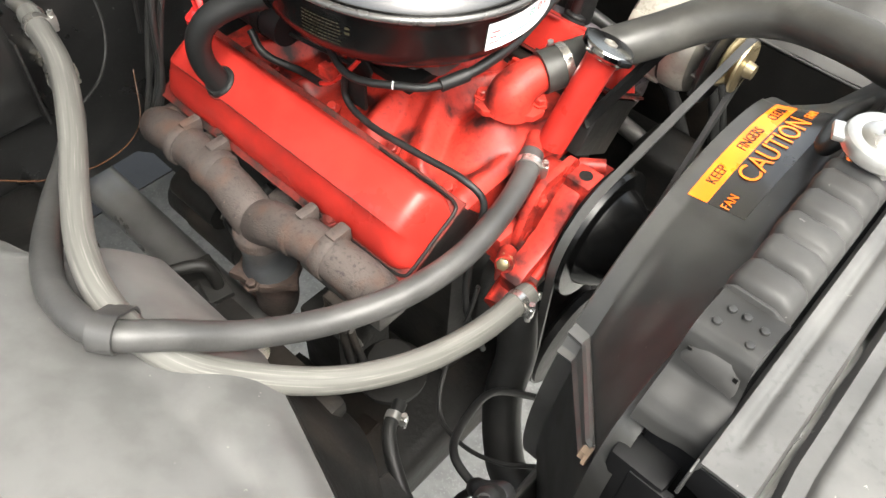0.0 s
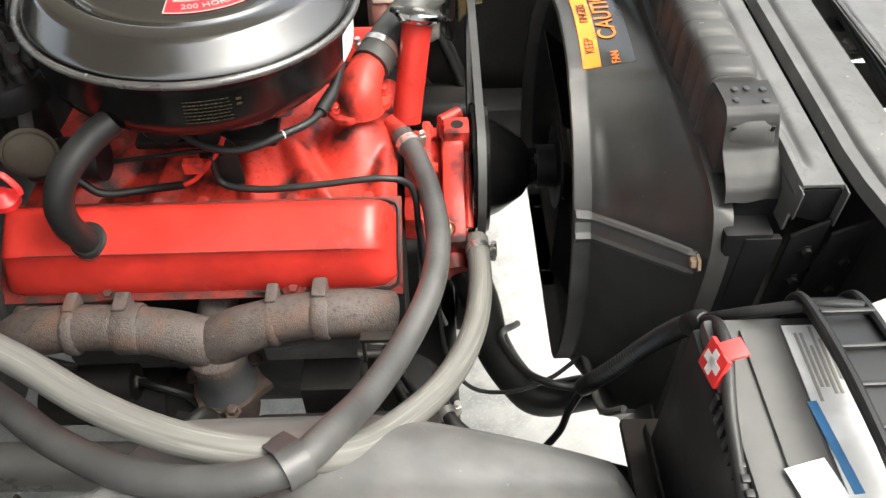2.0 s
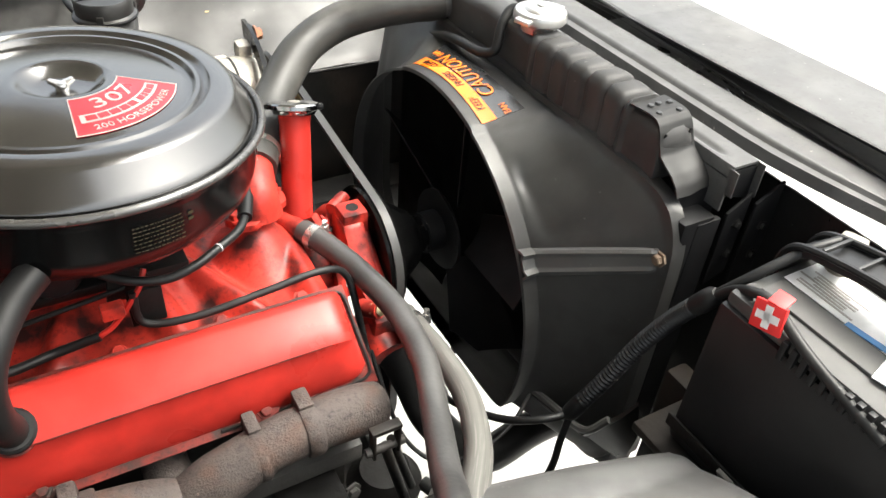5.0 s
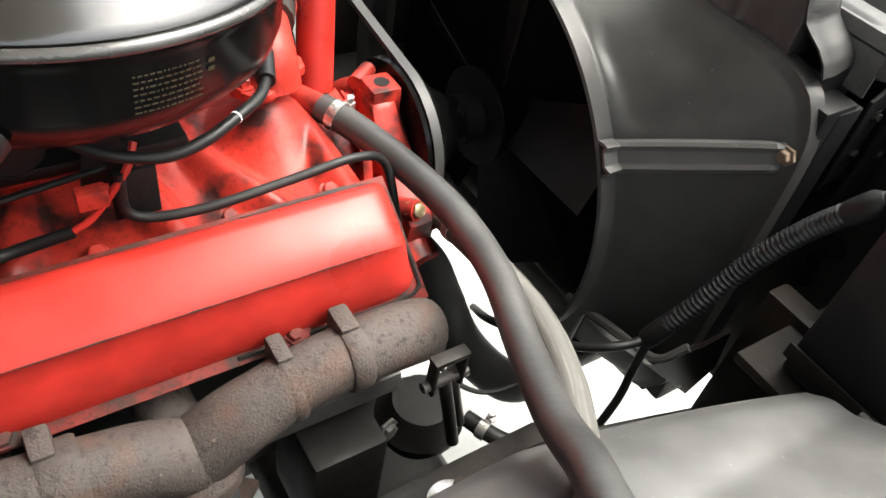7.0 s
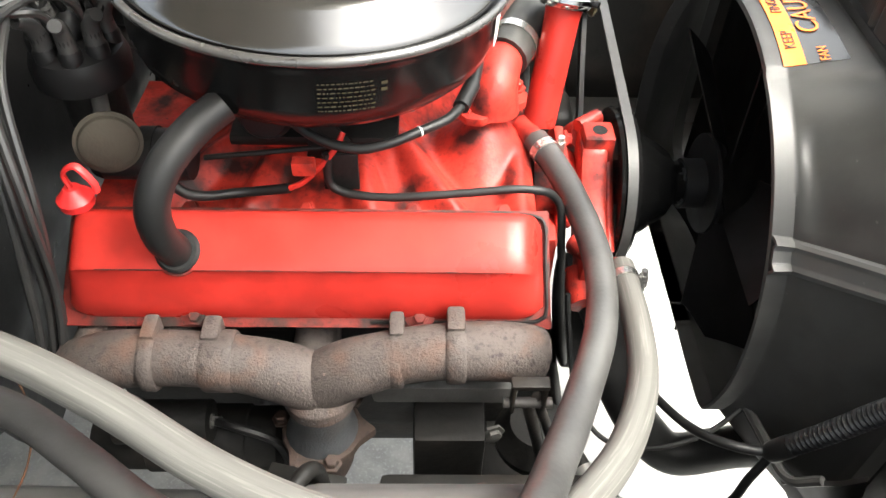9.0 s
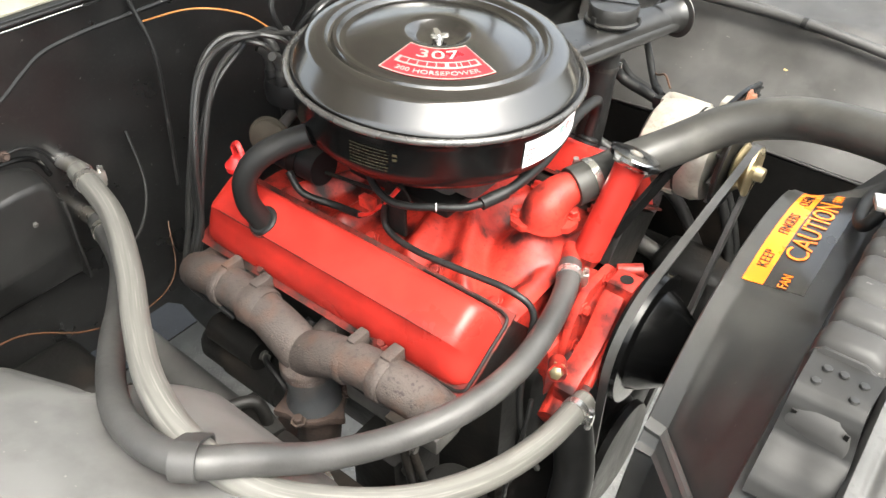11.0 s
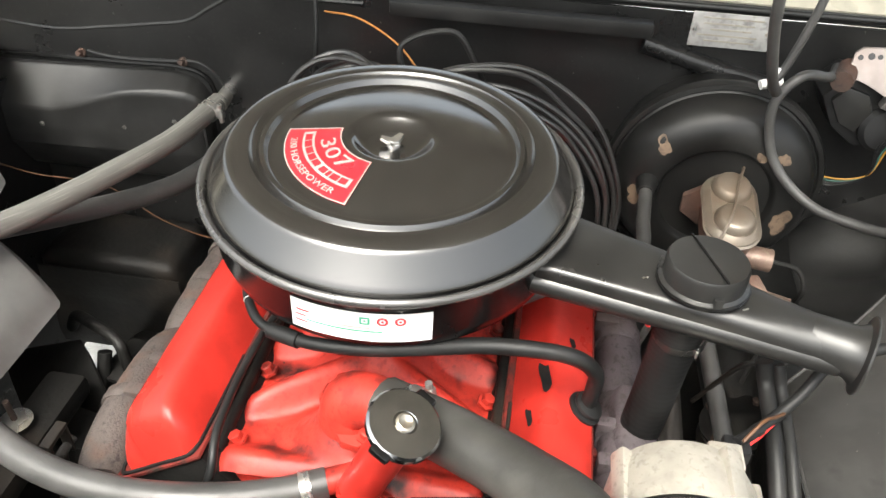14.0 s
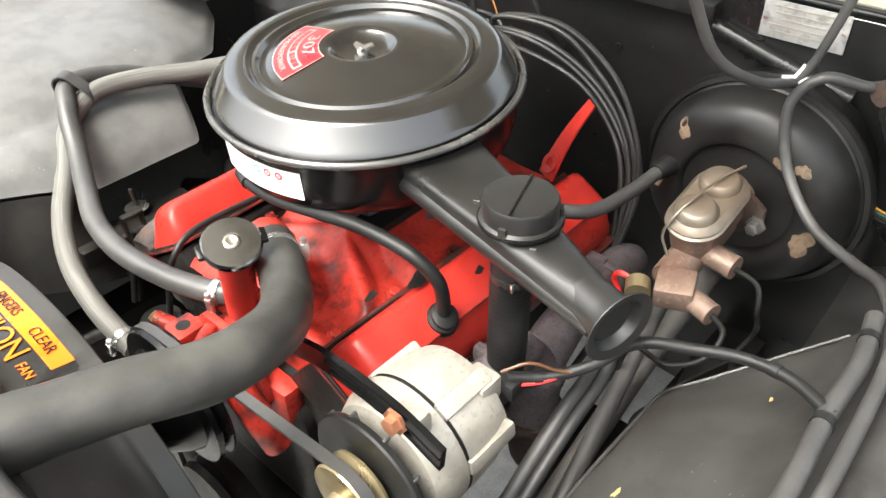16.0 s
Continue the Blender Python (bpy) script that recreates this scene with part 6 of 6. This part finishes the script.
wire("cable", [(-0.338, -0.22, 0.885), (-0.303, -0.232, 0.82), (-0.276, -0.268, 0.778), (-0.26, -0.325, 0.754)], 0.002, RUBBER, "thin black cable hanging from the firewall", "cable")
wire("wire", [(-0.21, -0.66, 0.80), (-0.191, -0.566, 0.796), (-0.223, -0.48, 0.766), (-0.227, -0.403, 0.711), (-0.24, -0.318, 0.676), (-0.274, -0.242, 0.673), (-0.33, -0.2, 0.72)], 0.001, WIREY, "thin brown and orange wire along the firewall")
wire("vacuum_line", [(0.034, -0.105, 0.873), (0.038, -0.108, 0.832), (0.088, -0.117, 0.828), (0.161, -0.117, 0.834), (0.229, -0.112, 0.836), (0.262, -0.108, 0.816), (0.269, -0.127, 0.768), (0.275, -0.142, 0.705), (0.286, -0.142, 0.638), (0.3, -0.12, 0.56)], 0.0043, RUBBER, "black fuel line over the valve cover's edge", "fuel line")
wire("choke_tube", [(-0.12, -0.125, 0.86), (-0.096, -0.125, 0.835), (-0.051, -0.105, 0.822), (-0.005, -0.112, 0.834)], 0.005, RUBBER, "black sleeve on a thin tube", "tube")
wire("choke_tube", [(-0.005, -0.112, 0.834), (0.012, -0.11, 0.843), (0.04, -0.105, 0.874), (0.05, -0.095, 0.89)], 0.003, RED, "thin red-painted tube beside the carburettor", "tube")
wire("vacuum_hose", [(0.06, 0.14, 0.89), (0.012, 0.283 - 0.05, 0.915), (-0.056, 0.279, 0.891), (-0.133, 0.288, 0.88), (-0.205, 0.294, 0.883)], 0.0085, HOSE, "dark grey vacuum hose to the brake booster", "hose")
wire("washer_hose", [(-0.06, 0.345, 1.2), (-0.077, 0.355, 1.148), (-0.102, 0.374, 1.09), (-0.155, 0.398, 1.051), (-0.23, 0.413, 1.025)], 0.0055, HOSE, "grey washer hose hanging from above", "hose")
wire("washer_hose", [(-0.23, 0.413, 1.025), (-0.235, 0.425, 1.05), (-0.24, 0.44, 1.11), (-0.25, 0.45, 1.16)], 0.005, HOSE, "grey washer hose rising to the cowl", "hose")
wire("washer_hose", [(-0.29, 0.5, 1.03), (-0.249, 0.481, 1.034), (-0.223, 0.441, 1.042), (-0.215, 0.418, 1.004), (-0.207, 0.437, 0.938), (-0.179, 0.486, 0.899), (-0.145, 0.543, 0.897), (-0.094, 0.58, 0.92), (0.0, 0.612, 0.94), (0.1, 0.622, 0.945), (0.25, 0.625, 0.935), (0.45, 0.62, 0.915)], 0.006, HOSE, "blue-grey hose looping in front of the booster", "hose")
wire("wiring_loom", [(-0.03, 0.59, 0.935), (0.034, 0.6, 0.936), (0.106, 0.6, 0.938), (0.187, 0.605, 0.938), (0.3, 0.605, 0.935), (0.45, 0.6, 0.92)], 0.008, HOSE, "taped grey wiring loom along the inner fender", "wiring loom")
wire("wiring_loom", [(0.186, 0.357, 0.873), (0.16, 0.385, 0.872), (0.135, 0.415, 0.888), (0.11, 0.443, 0.915), (0.093, 0.485, 0.922), (0.083, 0.526, 0.93), (0.087, 0.566, 0.936), (0.107, 0.604, 0.94)], 0.0055, RUBBER, "black taped wiring branch to the alternator", "wiring loom")
wire("battery_cable", [(0.403, -0.126, 0.563), (0.371, -0.193, 0.627), (0.385, -0.271, 0.672), (0.41, -0.312, 0.7), (0.451, -0.325, 0.709), (0.473, -0.341, 0.769), (0.493, -0.355, 0.827), (0.504, -0.377, 0.882), (0.507, -0.406, 0.934), (0.53, -0.425, 0.968), (0.57, -0.438, 0.992), (0.606, -0.447, 1.0)], 0.0048, RUBBER, "black rubber battery cable to ground", "cable")
lo = [V(0.451, -0.325, 0.709), V(0.473, -0.341, 0.769), V(0.493, -0.355, 0.827), V(0.504, -0.377, 0.882), V(0.507, -0.404, 0.93)]
cond = thing("corrugated_conduit", lo[0], "black corrugated conduit over the battery cable", "conduit")
part("sleeve", tube_loops(bmesh.new(), spline(lo, 60), lambda u: 0.0092 + 0.001 * math.sin(u * 300), 14), PLASTIC, cond)
for a, b in ((lo[0], lo[1]), (lo[-1], lo[-2])):
    d = (b - a).normalized()
    part("tape", tube_loops(bmesh.new(), [a - d * 0.012, a - d * 0.006, a, a + d * 0.018, a + d * 0.022], lambda u: (0.006, 0.0098, 0.0106, 0.0106, 0.0095)[round(u * 4)], 14), RUBBER, cond, "black tape wrap")
wire("cable", [(0.451, -0.325, 0.709), (0.437, -0.332, 0.67), (0.428, -0.337, 0.627), (0.4, -0.34, 0.57), (0.36, -0.34, 0.52)], 0.0045, RUBBER, "black cable hanging below the conduit", "cable")
wire("battery_cable", [(0.507, -0.404, 0.93), (0.508, -0.425, 0.957), (0.503, -0.45, 0.975), (0.5, -0.47, 0.978), (0.493, -0.52, 0.965), (0.488, -0.6, 0.95)], 0.005, RUBBER, "black positive battery cable", "cable")

wire("wire", [(0.196, 0.357, 0.888), (0.178, 0.375, 0.897), (0.16, 0.392, 0.885), (0.148, 0.404, 0.88)], 0.0016, WIREY, "thin orange wire at the alternator plug")
wire("wire", [(0.188, 0.36, 0.866), (0.172, 0.378, 0.868), (0.158, 0.392, 0.874)], 0.0024, REDPLASTIC, "short red wire at the alternator plug")
for dx, dy, r in ((0.0, 0.0, 0.0085), (0.008, 0.0135, 0.006)):
    wire("engine_hose", [(0.085 + dx * 0.3, 0.395 + dy, 0.88), (0.1 + dx, 0.402 + dy, 0.855), (0.165 + dx, 0.405 + dy, 0.835), (0.226 + dx, 0.405 + dy, 0.8), (0.29 + dx, 0.4 + dy, 0.73), (0.34 + dx, 0.39 + dy, 0.62), (0.36 + dx, 0.38 + dy, 0.5)], r, RUBBER, "dusty dark rubber hose beside the inner fender", "hose")
wire("engine_hose", [(-0.14, 0.366, 0.79), (-0.09, 0.373, 0.785), (-0.03, 0.382, 0.765), (0.06, 0.396, 0.733), (0.155, 0.411, 0.7), (0.23, 0.415, 0.66), (0.29, 0.41, 0.58)], 0.0105, HOSE, "pale grey rubber hose deep beside the engine", "hose")
steer = thing("steering_box", (-0.02, 0.45, 0.56), "oily black cast steering box on the frame", "steering box")
part("housing", lathe([(0.0, -0.06), (0.04, -0.06), (0.05, -0.052), (0.052, 0.03), (0.046, 0.045), (0.03, 0.05), (0.0, 0.05)], 28, pose(-0.02, 0.455, 0.62, 18, 0, 0)), DARK, steer)
part("gear_tube", rod((-0.15, 0.44, 0.66), (0.1, 0.47, 0.6), 0.038, 20), DARK, steer)
part("cover", lathe([(0.0, 0.0), (0.046, 0.0), (0.046, 0.006), (0.02, 0.01), (0.008, 0.018), (0.0, 0.018)], 24, pose(-0.02, 0.455, 0.62, 18, 0, 0) @ pose(0, 0, 0.05)), BOOST, steer)
for k in range(4):
    a = math.pi / 4 + k * math.pi / 2
    part("bolt", bolt(pose(-0.02, 0.455, 0.62, 18, 0, 0) @ V(0.038 * math.cos(a), 0.038 * math.sin(a), 0.056), (0, -0.31, 0.95), 0.006, 0.006), RUST_D, steer)

# ---- red brackets and dipstick ----
lift = thing("lifting_bracket", (-0.16, 0.155, 0.82), "red-painted steel lifting bracket with a hole", "bracket")
A, B = V(-0.158, 0.150, 0.835), V(-0.219, 0.176, 0.93)
m = Matrix.Translation(A) @ (B - A).to_track_quat("X", "Z").to_matrix().to_4x4()
bm = sheet(lambda u, v: m @ V((B - A).length * u, (v - 0.5) * (0.032 - 0.016 * u), 0.006 * math.sin(u * 3)), 10, 3, 0.003)
part("strap", bm, RED, lift)
part("eye", lathe([(0.007, 0.0), (0.014, 0.0), (0.014, 0.004), (0.007, 0.004), (0.007, 0.0)], 20, m @ pose(0.02, 0, 0.003)), RED, lift)
dip = thing("dipstick", (-0.08, 0.3, 0.72), "red looped dipstick handle beside the manifold", "dipstick")
part("loop", tube([(-0.094, 0.318, 0.74), (-0.094, 0.314, 0.766), (-0.091, 0.307, 0.785), (-0.087, 0.316, 0.8), (-0.086, 0.333, 0.799), (-0.088, 0.341, 0.784), (-0.092, 0.331, 0.772)], 0.0036, 8), REDPLASTIC, dip)
part("tube", rod((-0.094, 0.318, 0.745), (-0.065, 0.27, 0.6), 0.005, 8), GREY, dip)
hook = thing("sender_boot", (-0.193, -0.149, 0.84), "red rubber boot with a looped strap", "boot")
part("boot", lathe([(0.0, 0.0), (0.016, 0.0), (0.017, 0.008), (0.012, 0.013), (0.007, 0.02), (0.0, 0.021)], 16, pose(-0.193, -0.152, 0.848)), REDPLASTIC, hook)
part("strap", tube([(-0.193, -0.152, 0.867), (-0.195, -0.152, 0.884), (-0.18, -0.155, 0.895), (-0.168, -0.158, 0.88), (-0.167, -0.158, 0.868)], 0.0038, 8, squash=0.6), REDPLASTIC, hook)

# ---- under the engine ----
frame_r = thing("frame_rail", (0, -0.28, 0.45), "grey steel pipe below the exhaust manifold", "pipe")
part("pipe", tube([(-0.8, -0.29, 0.5), (-0.42, -0.288, 0.495), (-0.18, -0.288, 0.485), (0.03, -0.285, 0.47)], 0.033, 18), SATIN, frame_r)
mount = thing("engine_mount", (0.16, -0.25, 0.5), "black steel engine mount block", "engine mount")
part("block", box((0.075, 0.09, 0.14), pose(0.155, -0.235, 0.575), 0.008), DARK, mount)
part("shelf", box((0.15, 0.05, 0.028), pose(0.15, -0.215, 0.665), 0.006), GREY, mount)
part("bolt", bolt((0.2, -0.262, 0.63), (0.3, -1, 0), 0.009), GREY, mount)
xm = thing("crossmember", (0.3, 0, 0.35), "black steel front crossmember under the engine", "crossmember")
part("beam", box((0.2, 0.86, 0.1), pose(0.22, 0.02, 0.4), 0.03, segs=3), DARK, xm)
for s in (-1, 1):
    rail = thing("chassis_rail", (0, s * 0.42, 0.4), "black box-section chassis rail", "chassis rail", "chassis rails")
    part("rail", box((1.1 if s > 0 else 0.62, 0.075, 0.13), pose(0.2 if s > 0 else 0.42, s * 0.405, 0.5), 0.012), DARK, rail)
col = thing("steering_column", (-0.1, 0.33, 0.6), "grey steering shaft beside the manifold", "steering shaft")
part("shaft", tube([(-0.34, 0.36, 0.72), (-0.1, 0.36, 0.66), (0.12, 0.37, 0.6), (0.25, 0.38, 0.56)], 0.016, 12), GREY, col)
# Dark sheet added over the pale ground, standing for the shade beside the engine.
part("splash_shield", sheet(lambda u, v: V(-0.15 + 0.5 * u, 0.27 + 0.19 * v, 0.47 + 0.03 * math.sin(u * 6)), 12, 6, 0.004), DARK, col)
part("gear_box", box((0.13, 0.1, 0.12), pose(0.3, 0.36, 0.55), 0.025, segs=3), DARK, col)
shock = thing("suspension_bracket", (0.02, -0.36, 0.6), "black steel suspension bracket and rod", "bracket")
part("plate", box((0.075, 0.05, 0.008), pose(0.015, -0.345, 0.66, 0, 0, -12), 0.002), DARK, shock)
part("rod", rod((0.03, -0.366, 0.69), (0.11, -0.37, 0.53), 0.009, 12), DARK, shock)
part("housing", box((0.11, 0.06, 0.16), pose(0.09, -0.375, 0.56), 0.015), DARK, shock)
stud = thing("bump_stop", (0.177, -0.4, 0.70), "zinc washer and stud on a black bracket", "stud")
part("washer", lathe([(0.0, 0.0), (0.018, 0.0), (0.019, 0.003), (0.008, 0.006), (0.0, 0.006)], 20, pose(0.177, -0.385, 0.722)), STEEL, stud)
part("stud", rod((0.177, -0.385, 0.725), (0.178, -0.385, 0.758), 0.0035, 8), RUST_D, stud)
part("bracket", box((0.2, 0.05, 0.03), pose(0.19, -0.375, 0.70), 0.008), DARK, stud)
link = thing("throttle_linkage", (0.222, -0.3, 0.7), "dull steel clevis linkage below the manifold", "linkage")
for dx in (-0.014, 0.014):
    part("fork", box((0.004, 0.012, 0.04), pose(0.222 + dx, -0.298, 0.755), 0.002), DARK, link)
part("bridge", box((0.034, 0.012, 0.006), pose(0.222, -0.298, 0.775), 0.002), DARK, link)
part("pin", rod((0.2, -0.298, 0.745), (0.244, -0.298, 0.745), 0.005, 10), GREY, link)
part("link", rod((0.222, -0.297, 0.745), (0.25, -0.3, 0.63), 0.006, 10), DARK, link)
part("link", rod((0.23, -0.295, 0.75), (0.262, -0.29, 0.64), 0.005, 10), DARK, link)
can = thing("fuel_pump", (0.255, -0.25, 0.58), "dirty plated fuel pump below the linkage", "fuel pump")
part("body", lathe([(0.0, -0.03), (0.035, -0.03), (0.045, -0.01), (0.046, 0.0), (0.04, 0.006), (0.03, 0.025), (0.0, 0.028)], 28, pose(0.25, -0.245, 0.6)), DARK, can)
hose("fuel_hose", [(0.29, -0.27, 0.6), (0.31, -0.31, 0.6), (0.36, -0.34, 0.58), (0.42, -0.36, 0.55)], 0.009, RUBBER, "black rubber fuel hose", (4,))
wire("wire", [(0.285, -0.13, 0.70), (0.29, -0.15, 0.66), (0.3, -0.2, 0.6), (0.33, -0.24, 0.58), (0.38, -0.255, 0.59), (0.43, -0.25, 0.61), (0.472, -0.23, 0.632)], 0.003, RUBBER, "thin black wire beside the lower hose")
plugs = thing("spark_plug", (0.06, -0.22, 0.68), "black boot on a spark plug", "spark plug")
part("boot", rod((-0.02, -0.2, 0.70), (-0.03, -0.25, 0.665), 0.009, 10), RUBBER, plugs)

# ---- wiper motor by the booster ----
wiper = thing("wiper_motor", (-0.3, 0.52, 0.96), "black wiper motor under a bare metal bracket", "wiper motor")
YZ = lambda x: Matrix(((0, 0, 1, x), (1, 0, 0, 0), (0, 1, 0, 0), (0, 0, 0, 1)))
part("motor", prism([(0.489, 0.997), (0.513, 1.026), (0.54, 1.017), (0.59, 0.997), (0.594, 0.97), (0.586, 0.945), (0.548, 0.932), (0.512, 0.957)], 0.06, YZ(-0.335), 0.006), PLASTIC, wiper)
part("motor_face", prism([(0.5, 0.995), (0.516, 1.014), (0.542, 1.006), (0.552, 0.985), (0.54, 0.955), (0.518, 0.965)], 0.008, YZ(-0.277), 0.003), MATT, wiper)
part("motor_cap", lathe([(0.0, 0.0), (0.03, 0.0), (0.03, 0.01), (0.025, 0.016), (0.0, 0.018)], 24, pose(-0.278, 0.573, 0.962, 0, 80, 0)), PLASTIC, wiper)
part("connector", box((0.014, 0.03, 0.012), pose(-0.262, 0.568, 0.998, -20, 0, 0), 0.003), GREY, wiper, "grey wiring connector")
bm = prism([(0.505, 1.04), (0.509, 1.056), (0.517, 1.062), (0.561, 1.064), (0.572, 1.053), (0.58, 1.044), (0.6, 1.038), (0.66, 1.036), (0.66, 1.02), (0.602, 1.02), (0.592, 1.008), (0.586, 0.995), (0.578, 1.006), (0.566, 1.013), (0.549, 1.015), (0.53, 1.024), (0.512, 1.03)], 0.0035, YZ(-0.272), 0.001)
for v in bm.verts:
    v.co.x += 0.55 * (1.045 - v.co.z)
br = part("bracket", bm, BARE, wiper, "bare pale metal bracket with holes")
for y, z, q in ((0.515, 1.052, 0.0032), (0.527, 1.054, 0.004), (0.537, 1.054, 0.003), (0.584, 1.03, 0.0035)):
    part("hole", lathe([(0.0, 0.0), (q, 0.0), (q, 0.0008), (0.0, 0.0008)], 12, pose(-0.2682 + 0.55 * (1.045 - z), y, z, 0, 61, 0)), INK, br)
part("slot", box((0.0008, 0.012, 0.009), pose(-0.2682 + 0.55 * (1.045 - 1.047), 0.558, 1.047, 0, -29, 0)), INK, br)
part("nozzle", rod((-0.285, 0.512, 1.032), (-0.245, 0.494, 1.031), 0.013, 12), RUST_D, wiper)
GREENW = mat("green_wire", (0.03, 0.09, 0.075), 0.5)
YELLOW = mat("yellow_wire", (0.35, 0.17, 0.025), 0.5)
for k, ma in enumerate((YELLOW, GREENW, RUBBER, RUBBER)):
    wire("wire", [(-0.256, 0.56 + 0.006 * k, 0.997), (-0.25, 0.575 + 0.005 * k, 0.985), (-0.247, 0.592 - 0.006 * k, 0.965), (-0.25, 0.578 - 0.004 * k, 0.945), (-0.262, 0.572, 0.9), (-0.275, 0.53, 0.885 - 0.004 * k), (-0.3, 0.49, 0.895)], 0.0013, ma, "thin coloured wire below the wiper motor")

tee = thing("hose_tee", (-0.232, 0.412, 1.02), "white plastic tee joining washer hoses", "tee")
part("barrel", rod((-0.228, 0.40, 1.025), (-0.234, 0.424, 1.03), 0.0058, 12), WHITE, tee)
part("branch", rod((-0.231, 0.413, 1.027), (-0.236, 0.42, 1.044), 0.005, 12), WHITE, tee)
for k in range(5):
    part("embossing", box((0.001, 0.075 - 0.012 * (k % 3), 0.0022), pose(-0.3342, 0.375 - 0.004 * (k % 2), 1.061 - 0.0075 * k)), ALU, plate)
for y in (0.33, 0.42):
    part("rivet", lathe([(0.003, 0.0), (0.0025, 0.0015), (0.0, 0.002)], 10, Matrix.Translation((-0.3345, y, 1.045)) @ pose(0, 0, 0, 0, 90, 0)), STEEL, plate)

# ---- chassis beside the engine on the passenger side ----
tower = thing("frame_bulkhead", (-0.27, -0.5, 0.42), "black steel frame box below the heater", "frame")
part("box", box((0.14, 0.24, 0.2), pose(-0.275, -0.51, 0.53), 0.026, segs=3), DARK, tower)
part("flange", sheet(lambda u, v: V(-0.205 + 0.004 * math.sin(v * 9), -0.385 - 0.24 * u, 0.44 + 0.17 * v), 8, 6, 0.004), DARK, tower)
arch = thing("spring_pocket", (0.03, -0.4, 0.6), "black pressed steel spring pocket with a curved rim", "spring pocket")
part("rim", tube([(-0.05, -0.47, 0.64), (-0.03, -0.44, 0.685), (0.0, -0.395, 0.705), (0.022, -0.352, 0.708), (0.032, -0.338, 0.69), (0.035, -0.335, 0.63)], 0.008, 10), DARK, arch)
part("shell", sheet(lambda u, v: V(-0.05 + 0.17 * u, -0.47 + 0.165 * u - 0.13 * v, 0.60 + 0.09 * math.sin(math.pi * u) - 0.05 * v), 14, 8, 0.004), DARK, arch)
# Two more dark sheets added for the shade on the ground below.
part("splash_shield", sheet(lambda u, v: V(-0.2 + 0.23 * u, -0.40 - 0.07 * v, 0.49 + 0.02 * math.sin(u * 7)), 10, 6, 0.004), DARK, arch)
part("splash_shield", sheet(lambda u, v: V(0.07 + 0.17 * u, -0.262 - 0.16 * v, 0.455 + 0.01 * math.sin(u * 7)), 8, 6, 0.004), DARK, arch)
start = thing("starter_motor", (-0.1, -0.22, 0.5), "black cylindrical starter motor below the manifold", "starter motor")
SM = Matrix.Translation((-0.24, -0.22, 0.548)) @ pose(0, 0, 0, 0, 90, 0)
part("body", lathe([(0.0, 0.0), (0.03, 0.0), (0.036, 0.01), (0.036, 0.06), (0.0385, 0.062), (0.0385, 0.17), (0.036, 0.172), (0.036, 0.205), (0.03, 0.212), (0.0, 0.212)], 32, SM), DARK, start)
part("solenoid", rod((-0.2, -0.235, 0.605), (-0.1, -0.235, 0.607), 0.024, 18), DARK, start)
part("terminal", bolt((-0.1, -0.235, 0.607), (1, 0, 0), 0.006, 0.01), GREY, start)
part("cable", tube([(-0.095, -0.235, 0.607), (-0.07, -0.25, 0.62), (-0.03, -0.255, 0.6), (-0.02, -0.25, 0.54)], 0.005, 8), RUBBER, start)

# ---- hood hinge on the passenger side's corner ----
hinge = thing("hood_hinge", (-0.24, -0.68, 0.955), "greasy dark steel hood hinge with a coil spring", "hinge")
part("base_plate", prism([(-0.086, -0.676), (-0.138, -0.672), (-0.186, -0.674), (-0.235, -0.687), (-0.283, -0.716), (-0.33, -0.734), (-0.36, -0.755), (-0.3, -0.83), (-0.1, -0.8)], 0.012, pose(0, 0, 0.944), 0.003), DULL, hinge)
for a, b in (((-0.29, -0.775, 0.985), (-0.19, -0.69, 0.975)), ((-0.314, -0.77, 0.98), (-0.205, -0.672, 0.97)), ((-0.33, -0.7, 0.978), (-0.225, -0.676, 0.97))):
    mid = (V(*a) + V(*b)) / 2
    part("arm", box(((V(*b) - V(*a)).length, 0.016, 0.008), Matrix.Translation(mid) @ (V(*b) - V(*a)).to_track_quat("X", "Z").to_matrix().to_4x4(), 0.002), RUST_D, hinge)
part("pivot", lathe([(0.0, 0.0), (0.011, 0.0), (0.011, 0.008), (0.008, 0.011), (0.0, 0.011)], 18, pose(-0.218, -0.664, 0.965, 0, 30, 0)), GREY, hinge)
A, B = V(-0.32, -0.76, 1.0), V(-0.3, -0.66, 1.0)
coil_pts = []
for k in range(161):
    q = 2 * math.pi * k / 10
    coil_pts.append(A.lerp(B, k / 160) + V(0.011 * math.cos(q), 0, 0.011 * math.sin(q)))
part("spring", tube_loops(bmesh.new(), coil_pts, 0.0021, 6), GREY, hinge)
part("spring_hook", tube([(-0.3, -0.66, 0.999), (-0.305, -0.645, 1.0), (-0.32, -0.642, 0.99), (-0.325, -0.66, 0.975)], 0.0025, 8), GREY, hinge)
part("bolt", bolt((-0.068, -0.598, 0.945), (0.2, 0.2, 1), 0.006, 0.014), GREY, hinge)
